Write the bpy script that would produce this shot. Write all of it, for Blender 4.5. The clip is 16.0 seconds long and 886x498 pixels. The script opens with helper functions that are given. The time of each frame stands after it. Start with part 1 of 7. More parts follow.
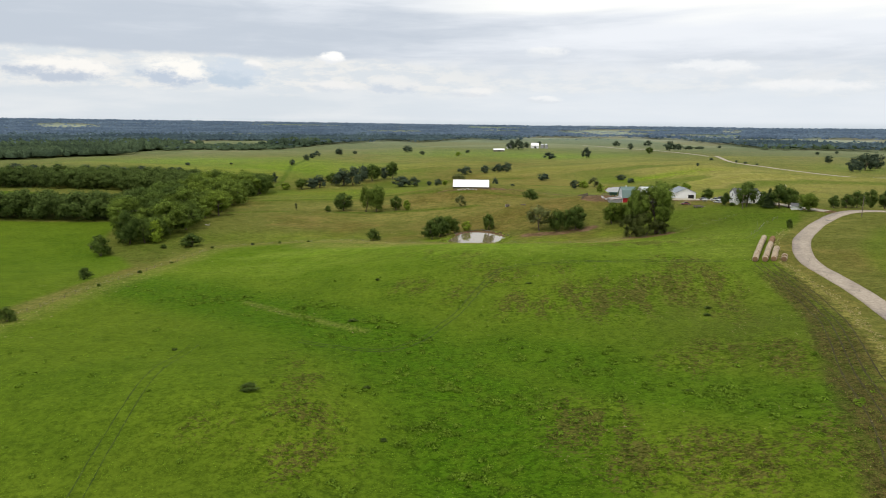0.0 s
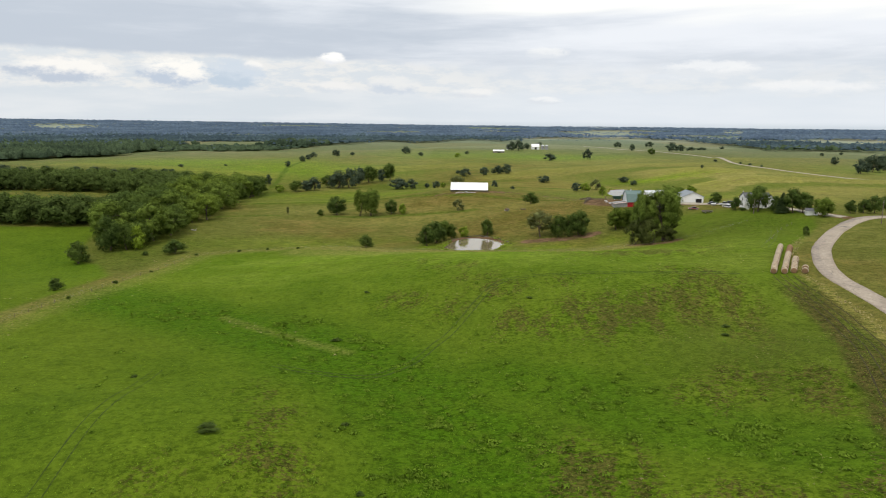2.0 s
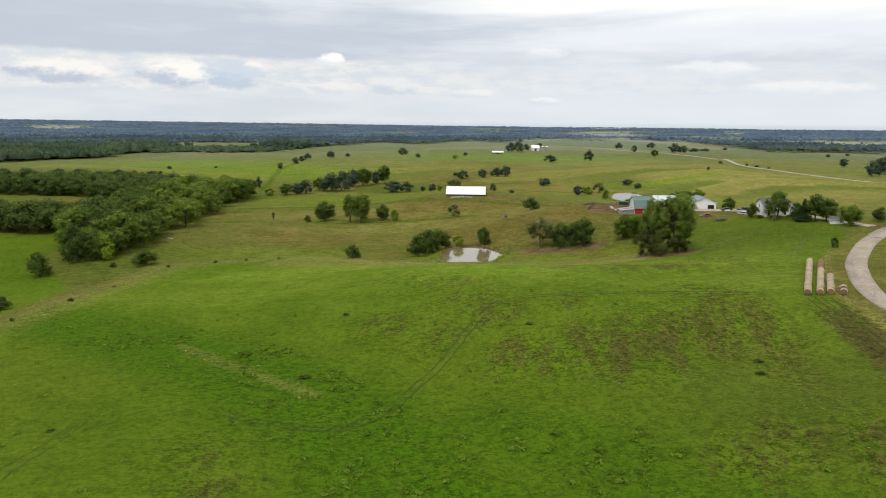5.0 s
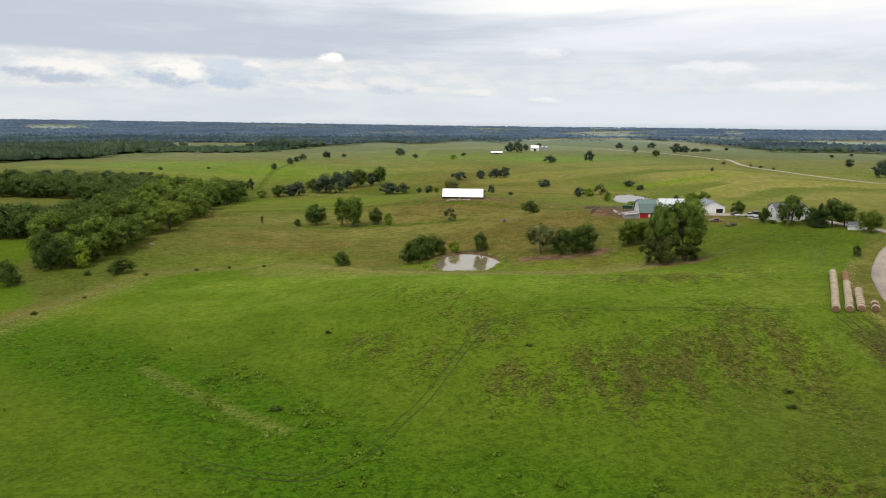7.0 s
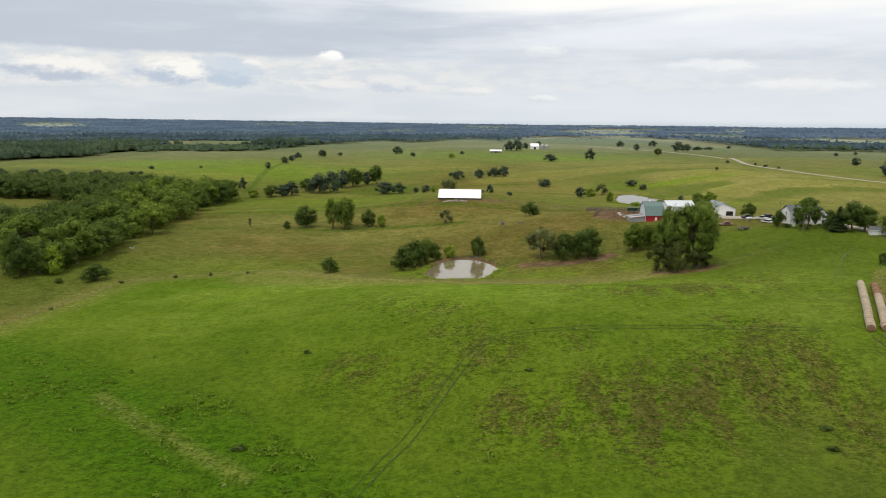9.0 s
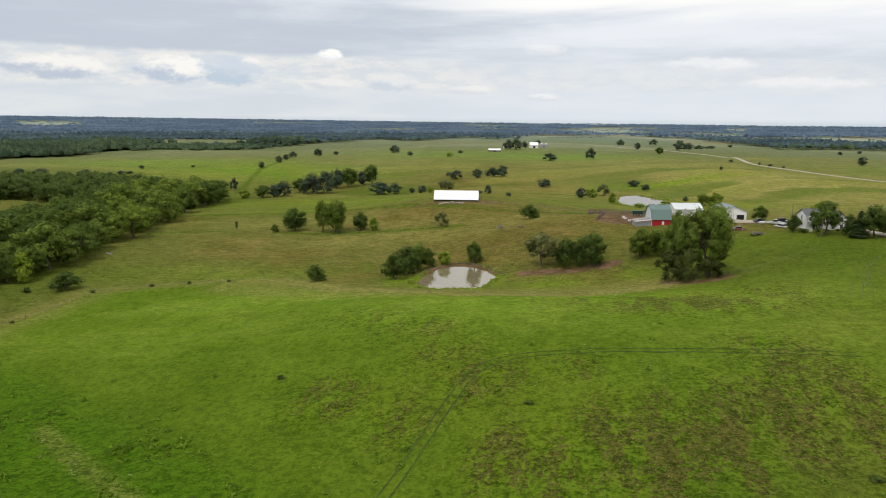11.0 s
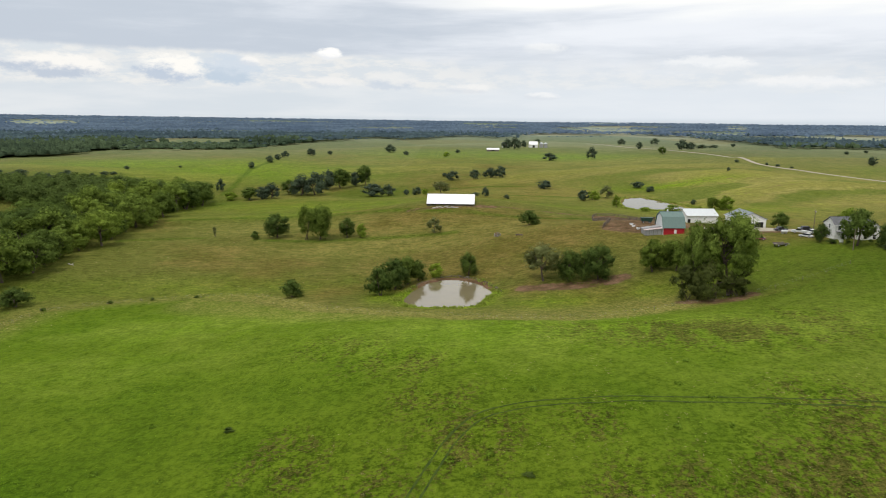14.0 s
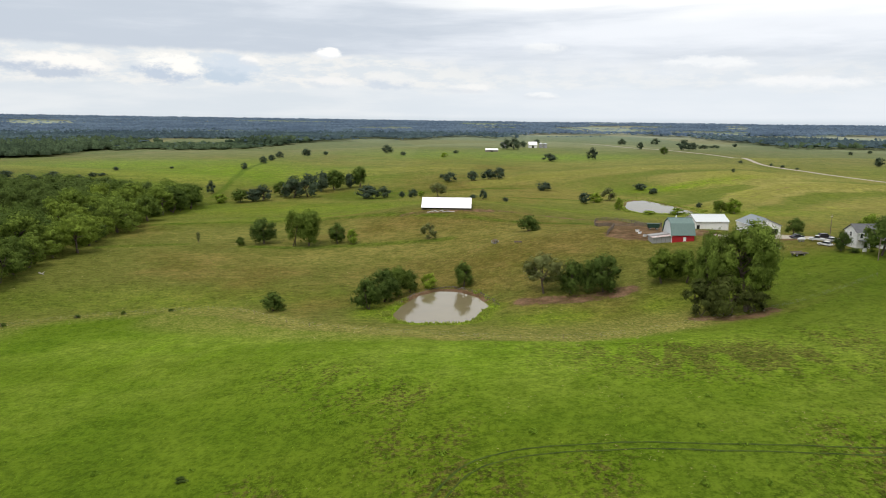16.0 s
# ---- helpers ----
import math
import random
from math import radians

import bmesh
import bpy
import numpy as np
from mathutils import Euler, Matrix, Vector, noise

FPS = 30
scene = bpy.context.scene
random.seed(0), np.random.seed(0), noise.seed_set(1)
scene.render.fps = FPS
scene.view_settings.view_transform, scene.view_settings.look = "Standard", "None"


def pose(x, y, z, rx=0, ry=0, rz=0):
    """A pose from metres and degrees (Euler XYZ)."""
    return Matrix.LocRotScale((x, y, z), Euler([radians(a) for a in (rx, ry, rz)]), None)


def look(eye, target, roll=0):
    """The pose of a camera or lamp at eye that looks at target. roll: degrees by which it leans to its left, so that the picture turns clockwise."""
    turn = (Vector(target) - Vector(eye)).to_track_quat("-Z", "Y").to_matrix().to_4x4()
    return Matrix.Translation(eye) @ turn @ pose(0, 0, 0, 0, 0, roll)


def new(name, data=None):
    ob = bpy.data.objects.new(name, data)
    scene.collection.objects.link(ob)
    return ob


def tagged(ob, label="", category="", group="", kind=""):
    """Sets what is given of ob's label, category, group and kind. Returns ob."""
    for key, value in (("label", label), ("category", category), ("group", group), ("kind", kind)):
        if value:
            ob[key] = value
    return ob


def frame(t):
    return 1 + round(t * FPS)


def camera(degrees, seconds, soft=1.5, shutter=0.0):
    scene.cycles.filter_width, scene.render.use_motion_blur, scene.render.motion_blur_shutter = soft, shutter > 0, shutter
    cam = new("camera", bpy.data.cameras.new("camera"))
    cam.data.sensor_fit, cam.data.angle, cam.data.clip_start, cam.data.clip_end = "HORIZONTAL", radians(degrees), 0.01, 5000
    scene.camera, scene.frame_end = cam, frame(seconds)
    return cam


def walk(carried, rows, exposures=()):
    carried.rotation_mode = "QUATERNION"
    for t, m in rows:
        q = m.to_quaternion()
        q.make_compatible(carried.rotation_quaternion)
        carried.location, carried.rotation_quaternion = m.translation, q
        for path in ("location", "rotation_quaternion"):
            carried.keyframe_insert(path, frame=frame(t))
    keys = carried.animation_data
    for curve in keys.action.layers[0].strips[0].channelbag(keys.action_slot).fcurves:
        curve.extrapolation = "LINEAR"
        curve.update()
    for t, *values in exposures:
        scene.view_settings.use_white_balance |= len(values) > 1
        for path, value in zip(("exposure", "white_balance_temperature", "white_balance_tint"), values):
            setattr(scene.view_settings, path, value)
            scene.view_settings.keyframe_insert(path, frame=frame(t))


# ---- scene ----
cam = camera(66.0, 16.0, 1.0)
PATH = [
    (0, (0.00, 0.00, 55.00), (0.00, 98.30, 36.64), 0.41),
    (1, (0.95, 7.99, 55.02), (0.95, 106.30, 36.71), 0.41),
    (2, (1.91, 16.04, 55.03), (1.88, 114.36, 36.77), 0.42),
    (3, (2.88, 24.13, 55.02), (2.84, 122.46, 36.79), 0.42),
    (4, (3.84, 32.27, 55.01), (3.85, 130.60, 36.80), 0.42),
    (5, (4.81, 40.44, 54.99), (4.81, 138.77, 36.82), 0.42),
    (6, (5.78, 48.63, 54.97), (5.82, 146.97, 36.83), 0.42),
    (7, (6.75, 56.83, 54.94), (6.85, 155.17, 36.75), 0.42),
    (8, (7.73, 65.05, 54.91), (7.87, 163.36, 36.60), 0.42),
    (9, (8.70, 73.26, 54.88), (8.86, 171.54, 36.41), 0.41),
    (10, (9.67, 81.46, 54.86), (9.86, 179.71, 36.23), 0.42),
    (11, (10.64, 89.65, 54.83), (10.91, 187.88, 36.15), 0.42),
    (12, (11.62, 97.80, 54.82), (11.91, 196.03, 36.06), 0.42),
    (13, (12.59, 105.93, 54.81), (12.91, 204.14, 35.98), 0.43),
    (14, (13.55, 114.01, 54.81), (13.94, 212.21, 35.95), 0.42),
    (15, (14.52, 122.03, 54.83), (14.97, 220.23, 35.95), 0.43),
    (16, (15.48, 130.00, 54.85), (15.98, 228.20, 35.97), 0.43),
]
walk(cam, [(t, look(eye, target, roll)) for t, eye, target, roll in PATH], [(0, 0.0), (6, -0.02), (9, -0.06), (12.5, -0.05), (16, 0.06)])

SCALE_SKY = 1.09

# world: broken overcast over a hazy horizon
world = bpy.data.worlds.new("sky")
scene.world = world
world.use_nodes = True


class Net:
    """Short hand for building node trees."""

    def __init__(self, tree):
        self.t = tree

    def n(self, kind, ins=None):
        node = self.t.nodes.new(kind)
        for k, v in (ins or {}).items():
            self.put(node, k, v)
        return node

    def put(self, node, k, v):
        sock = node.inputs[k]
        if isinstance(v, bpy.types.NodeSocket):
            self.t.links.new(v, sock)
        else:
            sock.default_value = v

    def math(self, op, a, b=0.0, c=0.0, clamp=False):
        node = self.n("ShaderNodeMath")
        node.operation, node.use_clamp = op, clamp
        for i, v in enumerate((a, b, c)):
            self.put(node, i, v)
        return node.outputs[0]

    def mix(self, f, a, b, mode="MIX"):
        node = self.n("ShaderNodeMix")
        node.data_type, node.blend_type = "RGBA", mode
        self.put(node, 0, f)
        self.put(node, 6, a)
        self.put(node, 7, b)
        return node.outputs[2]

    def ramp(self, v, lo, hi, a=0.0, b=1.0):
        node = self.n("ShaderNodeMapRange")
        node.interpolation_type = "SMOOTHSTEP"
        for k, q in ((0, v), (1, lo), (2, hi), (3, a), (4, b)):
            self.put(node, k, q)
        return node.outputs[0]

    def noise(self, vec, scale, detail=4.0, rough=0.55, dist=0.0):
        node = self.n("ShaderNodeTexNoise", ins={"Scale": scale, "Detail": detail, "Roughness": rough, "Distortion": dist})
        self.put(node, "Vector", vec)
        return node.outputs[0]

    def vec(self, x, y, z=0.0):
        node = self.n("ShaderNodeCombineXYZ")
        for i, v in enumerate((x, y, z)):
            self.put(node, i, v)
        return node.outputs[0]


def rgb(r, g, b):
    return (r, g, b, 1.0)


def build_sky():
    t = world.node_tree
    t.nodes.clear()
    w = Net(t)
    co = w.n("ShaderNodeTexCoord").outputs["Generated"]
    sep = w.n("ShaderNodeSeparateXYZ", ins={0: co})
    x, y, z = sep.outputs
    flat = w.math("SQRT", w.math("ADD", w.math("MULTIPLY", x, x), w.math("MULTIPLY", y, y)))
    el = w.math("MULTIPLY", w.math("ARCTAN2", z, flat), 57.2958)
    az = w.math("MULTIPLY", w.math("ARCTAN2", x, y), 57.2958)
    sky = w.n("ShaderNodeTexSky")
    sky.sky_type, sky.sun_disc = "NISHITA", False
    sky.sun_elevation, sky.sun_rotation = radians(SUN_EL), radians(SUN_AZ)
    blue = w.mix(1.0, sky.outputs[0], rgb(0.11, 0.11, 0.11), "MULTIPLY")
    # haze along the horizon
    n_haze = w.noise(w.vec(w.math("MULTIPLY", az, 0.10), w.math("MULTIPLY", el, 0.6), 5.0), 1.0, 4.0)
    col = w.mix(w.ramp(n_haze, 0.35, 0.68), rgb(0.64, 0.69, 0.735), rgb(0.72, 0.75, 0.775))
    right = w.ramp(az, -14.0, 16.0)
    col = w.mix(w.math("MULTIPLY", right, 0.55), col, rgb(0.745, 0.79, 0.845))
    # creamy gap between haze and deck
    wob = w.noise(w.vec(w.math("MULTIPLY", az, 0.22), w.math("MULTIPLY", el, 0.4), 7.7), 1.0, 6.0, 0.6, 0.3)
    lift = w.math("MULTIPLY", w.math("SUBTRACT", wob, 0.5), 2.4)
    e1 = w.math("ADD", el, lift)
    billow = w.noise(w.vec(w.math("MULTIPLY", az, 0.42), w.math("MULTIPLY", el, 1.25), 2.2), 1.0, 7.0, 0.62, 0.15)
    cream = w.mix(w.ramp(billow, 0.40, 0.60), rgb(0.66, 0.705, 0.745), rgb(0.79, 0.79, 0.775))
    col = w.mix(w.math("MULTIPLY", w.ramp(e1, 1.9, 2.7), w.ramp(right, 0.0, 1.0, 0.9, 0.5)), col, cream)
    # streaky upper deck
    streak = w.noise(w.vec(w.math("MULTIPLY", az, 0.042), w.math("MULTIPLY", el, 0.34), 3.1), 1.0, 4.0, 0.52, 0.4)
    fine_s = w.noise(w.vec(w.math("MULTIPLY", az, 0.16), w.math("MULTIPLY", el, 1.1), 4.0), 1.0, 6.0, 0.6, 0.4)
    tone = w.math("ADD", w.math("MULTIPLY", streak, 0.70), w.math("MULTIPLY", fine_s, 0.30))
    tone = w.math("ADD", tone, w.math("MULTIPLY", w.math("SUBTRACT", el, 7.5), 0.022))
    tone = w.math("ADD", tone, w.math("MULTIPLY", w.math("SUBTRACT", right, 0.45), 0.24))
    deck = w.mix(w.ramp(tone, 0.30, 0.70), rgb(0.530, 0.585, 0.660), rgb(0.80, 0.83, 0.875))
    deck = w.mix(w.ramp(az, -34.0, -16.0, 0.16, 0.0), deck, rgb(0.46, 0.52, 0.60))
    e2 = w.math("ADD", el, w.math("MULTIPLY", w.math("SUBTRACT", wob, 0.5), 1.0))
    soft = w.ramp(right, 0.0, 1.0, 0.25, 1.6)
    low = w.ramp(az, -12.0, 9.0, 4.95, 4.1)
    m_deck = w.ramp(e2, w.math("SUBTRACT", low, soft), w.math("ADD", low, soft))
    col = w.mix(m_deck, col, deck)
    # cloud heads and bodies
    edge = w.noise(w.vec(w.math("MULTIPLY", az, 0.85), w.math("MULTIPLY", el, 1.6), 1.3), 1.0, 7.0, 0.65)
    jag = w.math("MULTIPLY", w.math("SUBTRACT", edge, 0.5), 2.4)
    for a, e, ww, hh, low, high, force in CUMULUS:
        da = w.math("DIVIDE", w.math("SUBTRACT", az, a), ww)
        de = w.math("DIVIDE", w.math("SUBTRACT", el, e), hh)
        r2 = w.math("ADD", w.math("MULTIPLY", da, da), w.math("MULTIPLY", de, de))
        m = w.ramp(w.math("ADD", r2, jag), 0.35, 1.25, 1.0, 0.0)
        shade = w.ramp(w.math("ADD", w.math("ADD", de, w.math("MULTIPLY", da, 0.35)), w.math("MULTIPLY", jag, 0.8)), -0.55, 0.30)
        col = w.mix(w.math("MULTIPLY", m, force), col, w.mix(shade, rgb(*low), rgb(*high)))
    # thin bright top of the deck
    glow = w.math("MULTIPLY", w.ramp(w.math("ADD", el, w.math("MULTIPLY", w.math("SUBTRACT", streak, 0.5), 4.0)), 7.6, 8.9), w.ramp(az, -6.0, 9.0, 0.0, 1.0))
    col = w.mix(glow, col, rgb(0.96, 0.96, 0.93))
    # overhead: broken cloud with a little open sky
    over = w.noise(w.vec(w.math("MULTIPLY", x, 3.0), w.math("MULTIPLY", y, 3.0), z), 1.0, 6.0, 0.55)
    top = w.mix(w.ramp(over, 0.36, 0.66), rgb(0.62, 0.67, 0.73), rgb(0.95, 0.94, 0.92))
    top = w.mix(w.ramp(over, 0.30, 0.40, 0.6, 0.0), top, blue)
    col = w.mix(w.ramp(el, 11.0, 24.0), col, top)
    # below the horizon: the land's own haze
    col = w.mix(w.ramp(el, -0.6, 0.25, 1.0, 0.0), col, rgb(0.50, 0.57, 0.62))
    out = w.n("ShaderNodeOutputWorld")
    bg = w.n("ShaderNodeBackground", ins={0: col, 1: SCALE_SKY})
    t.links.new(bg.outputs[0], out.inputs[0])


SUN_EL, SUN_AZ = 64.0, -140.0
# azimuth, elevation, half width, half height, base tone, top tone, weight
CUMULUS = [
    (-28.6, 3.5, 3.7, 0.95, (0.50, 0.56, 0.65), (0.90, 0.88, 0.84), 0.95), (-20.9, 3.55, 2.7, 1.15, (0.50, 0.57, 0.67), (0.93, 0.91, 0.86), 0.95), (-16.6, 3.6, 2.4, 1.3, (0.50, 0.59, 0.69), (0.60, 0.67, 0.75), 0.9),
    (-15.2, 4.3, 0.9, 0.45, (0.66, 0.70, 0.75), (0.90, 0.88, 0.85), 0.8), (-9.1, 4.95, 1.15, 0.5, (0.78, 0.80, 0.83), (0.97, 0.96, 0.93), 1.0), (-4.3, 2.9, 2.3, 0.75, (0.57, 0.63, 0.71), (0.78, 0.79, 0.79), 0.75),
    (20.4, 4.15, 3.6, 0.65, (0.74, 0.77, 0.80), (0.93, 0.93, 0.92), 0.55), (8.2, 5.5, 1.8, 0.5, (0.74, 0.77, 0.80), (0.92, 0.92, 0.90), 0.5), (2.4, 2.35, 2.2, 0.4, (0.66, 0.69, 0.74), (0.88, 0.87, 0.85), 0.5), (8.2, 1.8, 1.4, 0.35, (0.68, 0.71, 0.75), (0.92, 0.91, 0.89), 0.5),
    (-9.0, 2.7, 2.0, 0.5, (0.62, 0.67, 0.73), (0.84, 0.83, 0.82), 0.6), (27.0, 2.6, 4.5, 0.6, (0.72, 0.76, 0.80), (0.88, 0.88, 0.88), 0.6),
]
build_sky()

sun_data = bpy.data.lights.new("sun", "SUN")
sun_data.energy, sun_data.angle, sun_data.color = 1.8, radians(18), (1.0, 0.95, 0.86)
sun = new("sun", sun_data)
sun.matrix_world = look((0, 0, 0), (-math.sin(radians(SUN_AZ)) * math.cos(radians(SUN_EL)), -math.cos(radians(SUN_AZ)) * math.cos(radians(SUN_EL)), -math.sin(radians(SUN_EL))))

# ---- terrain ----
# hills and hollows: x, y, radius, height
NEAR_HILLS = [
    (240, 220, 130, 12.88), (-210, 310, 130, -5.97), (38, 456, 38, 0.35), (38, 326, 38, -4.76), (116, 378, 38, 4.46), (12, 248, 38, 4.30),
    (90, 300, 38, -3.66), (-40, 196, 38, -2.19), (-66, 326, 38, -3.63), (90, 92, 38, 5.49), (-66, 118, 38, 6.29), (12, 144, 38, -1.42),
    (64, 378, 38, 9.17), (-14, 404, 38, -2.48), (168, 326, 38, 6.04), (-170, 300, 38, -4.22), (-66, 248, 38, -1.78), (64, 222, 38, 2.57),
    (116, 248, 38, 2.83), (-92, 456, 38, -1.16), (-14, 92, 38, -1.94), (-92, 300, 38, -1.03), (12, 352, 38, -2.68), (64, 92, 38, 2.85),
    (-40, 300, 38, 1.69), (64, 430, 38, -2.13),
]
# small swells in the meadow
SWELLS = [(-34, 113, 13, 2.4), (58, 118, 14, -2.8), (71, 176, 15, -3.0), (-67, 143, 13, -1.8)]
FAR_HILLS = [
    (240, 1120, 260, 7.68), (-120, 670, 130, -8.81), (272, 690, 38, 4.49), (-210, 940, 130, 3.18), (150, 590, 65, -4.13), (-50, 1140, 65, 4.61),
    (420, 850, 130, 2.22), (142, 1132, 38, 2.57), (-170, 846, 38, 2.41), (168, 664, 38, -2.56), (200, 940, 65, -1.64), (12, 482, 38, 6.45),
    (-40, 664, 38, -3.84), (-170, 612, 38, -5.36), (350, 872, 38, 1.42), (-40, 1028, 38, 0.73), (246, 690, 38, 4.47), (38, 482, 38, 5.09), (-425, 1400, 105, 10.0),
]

# long low crests: line, half width, height
RIDGES = [
    ([(185, 548), (215, 573), (234, 597), (266, 617), (320, 628), (410, 618)], 24, 2.8), ([(60, 700), (130, 752), (215, 800), (300, 812)], 30, 2.6), ([(-420, 800), (-330, 775), (-240, 752), (-185, 735)], 30, 3.2),
    ([(-110, 790), (-40, 812), (30, 830)], 30, 2.4), ([(380, 900), (470, 930), (600, 930)], 40, 3.0), ([(-130, 494), (-98, 501), (-62, 497), (-18, 474), (8, 461)], 12, 0.9),
]


def sstep(a, b, v):
    u = np.clip((v - a) / (b - a), 0, 1)
    return u * u * (3 - 2 * u)


def ground(x, y):
    """Height of the land."""
    x, y = np.asarray(x, float), np.asarray(y, float)
    z = 3.0 + 0 * x
    for cx, cy, s, a in NEAR_HILLS + SWELLS + FAR_HILLS:
        z = z + a * np.exp(-((x - cx) ** 2 + (y - cy) ** 2) / (2 * s * s))
    z = z + (24 + 26 * np.clip(-x / 3000, 0, 1.2) - 8 * np.clip(x / 3000, 0, 1.2)) * sstep(1500, 4700, np.hypot(x, y))
    roll = 0.5 * np.sin(x / 37 + 1.3 * np.sin(y / 61)) + 0.5 * np.sin(y / 43 + 1.1 * np.sin(x / 53))
    z = z + 0.9 * roll * sstep(460, 620, y)
    for line, wide, high in RIDGES:
        z = z + high * np.exp(-(along(line, x, y) / wide) ** 2)
    return z


def gz(x, y):
    return float(bed(x, y))


def inside(poly, x, y):
    """Signed depth inside a polygon, in metres (negative outside)."""
    x, y = np.asarray(x, float), np.asarray(y, float)
    best = np.full(x.shape, 1e9)
    hit = np.zeros(x.shape, bool)
    n = len(poly)
    for i in range(n):
        (x0, y0), (x1, y1) = poly[i], poly[(i + 1) % n]
        dx, dy = x1 - x0, y1 - y0
        u = np.clip(((x - x0) * dx + (y - y0) * dy) / (dx * dx + dy * dy + 1e-9), 0, 1)
        best = np.minimum(best, np.hypot(x - x0 - u * dx, y - y0 - u * dy))
        if dy:
            cross = ((y0 > y) != (y1 > y)) & (x < dx * (y - y0) / dy + x0)
            hit ^= cross
    return np.where(hit, best, -best)


def along(line, x, y):
    """Distance to a line of points."""
    x, y = np.asarray(x, float), np.asarray(y, float)
    best = np.full(x.shape, 1e9)
    for (x0, y0), (x1, y1) in zip(line, line[1:]):
        dx, dy = x1 - x0, y1 - y0
        u = np.clip(((x - x0) * dx + (y - y0) * dy) / (dx * dx + dy * dy), 0, 1)
        best = np.minimum(best, np.hypot(x - x0 - u * dx, y - y0 - u * dy))
    return best


def smooth_line(pts, step=2.0):
    """Points about step apart on a smooth curve through pts."""
    p = [Vector((*q, 0)) for q in pts]
    p = [2 * p[0] - p[1]] + p + [2 * p[-1] - p[-2]]
    out = []
    for a, b, c, d in zip(p, p[1:], p[2:], p[3:]):
        n = max(1, round((c - b).length / step))
        for k in range(n):
            u = k / n
            q = 0.5 * (2 * b + (c - a) * u + (2 * a - 5 * b + 4 * c - d) * u * u + (3 * b - a - 3 * c + d) * u ** 3)
            out.append((q.x, q.y))
    out.append((p[-2].x, p[-2].y))
    return out


ROAD = [(-60, -170), (-10, -75), (30, -6), (55, 40), (75, 80), (87, 110), (95.6, 130), (102.6, 147), (107.9, 165), (110.3, 178), (111.4, 191), (111.8, 200), (114, 210), (119.5, 223.5), (130, 243), (147.5, 268), (158, 280), (168, 290), (180, 298.5), (197, 304), (225, 309), (300, 318), (420, 325)]
GRAVEL = [(300, 1480), (327, 1277), (345, 1117), (365, 1032), (371, 974), (355, 890), (347, 835), (352, 805), (362, 775), (366, 748), (381, 688), (410, 610), (450, 500)]
DRIVE = [(170, 300), (164, 312), (160, 330), (157, 352), (146, 362), (132, 362), (112, 366)]
POND = [(1.5, 318.4), (3.8, 328.7), (8.6, 340.1), (14.7, 346.1), (21.6, 345.5), (27.7, 339.2), (31.4, 328.1), (28.1, 321.3), (25.5, 312.8), (20.1, 309.5), (10.2, 309.3), (3.4, 311.3)]
POND2 = [(129, 541), (133, 529), (140, 526), (153, 524), (165, 527), (170, 536), (168, 556), (163, 575), (158, 591), (149, 596), (140, 585), (133, 562)]
LOT = [(91.8, 461.8), (104, 474), (112, 462), (113, 440), (105, 400), (99.6, 378), (96, 368), (88.8, 362.2), (81.1, 366), (75.2, 373.3), (82.5, 391.9), (84, 420)]
HAY = [(-150, -170), (-119, 20), (-120, 194), (-118, 228), (-114, 280), (-109, 316), (-93, 325), (-68, 329), (-50, 323), (-25, 300), (18, 277), (43, 275), (62, 284), (80, 290), (97, 291), (121, 302), (140, 310), (158, 300), (150, 284), (138, 268), (123, 246), (112, 228), (104, 210), (102, 192), (99, 176), (93, 152), (84, 130), (70, 100), (40, 20), (16, -20), (-24, -84), (-70, -170)]
LEFT_FIELD = [(-126, 100), (-129, 190), (-128, 232), (-128, 275), (-146, 303), (-166, 318), (-178, 360), (-182, 388), (-240, 384), (-420, 390), (-500, 100)]
RIGHT_FIELD = [(-30, -170), (40, -40), (80, 30), (100, 75), (112, 130), (124, 165), (128, 200), (140, 225), (165, 258), (200, 285), (330, 300), (330, -170)]
LEFT_BACK = [(-210, 415), (-310, 415), (-400, 480), (-330, 520), (-260, 500), (-205, 460)]
FENCE_WEST = [(-119, 40), (-120, 194), (-119, 228), (-114.5, 280), (-110, 318)]
FENCE_NORTH = [(-110, 318), (-93, 326), (-67, 331), (-45, 328), (-20, 303), (18, 283), (45, 279), (80, 294)]
GULLY = [(-20, 166), (-34, 178), (-47, 190), (-60, 203), (-78, 216), (-100, 232)]
TERRACES = [
    [(-136, 489), (-98, 497), (-62, 492), (-18, 469), (8, 455), (32, 448), (50, 441), (67, 441), (91, 450)],
    [(-134, 426), (-120, 431), (-100, 435)], [(-72, 427), (-45, 421), (-20, 421), (20, 416)],
    [(-160, 655), (-166, 720), (-178, 800), (-170, 860)], [(60, 610), (110, 600), (150, 612)], [(-40, 690), (20, 672), (80, 664)],
]
POND_Z, POND2_Z = -0.6, 0.1


def bed(x, y):
    """The land with the ponds hollowed out and the road bed levelled."""
    z = ground(x, y)
    for poly, level in ((POND, POND_Z), (POND2, POND2_Z)):
        d = inside(poly, x, y)
        rim = sstep(-9.0, 1.0, d)
        z = z * (1 - rim) + (level + 0.35) * rim
        z = z - 1.6 * sstep(-0.6, 4.0, d)
    return z


def geo(a, b, first, grow):
    """Steps that widen from a to b."""
    out, v, s = [], a, first
    sign = 1 if b > a else -1
    while (b - v) * sign > 0:
        v += s * sign
        s *= grow
        out.append(v)
    return out


def fine_noise(x, y, scale, seed=0.0):
    return np.array([noise.noise((a * scale, b * scale, seed)) for a, b in zip(x.ravel(), y.ravel())]).reshape(x.shape)


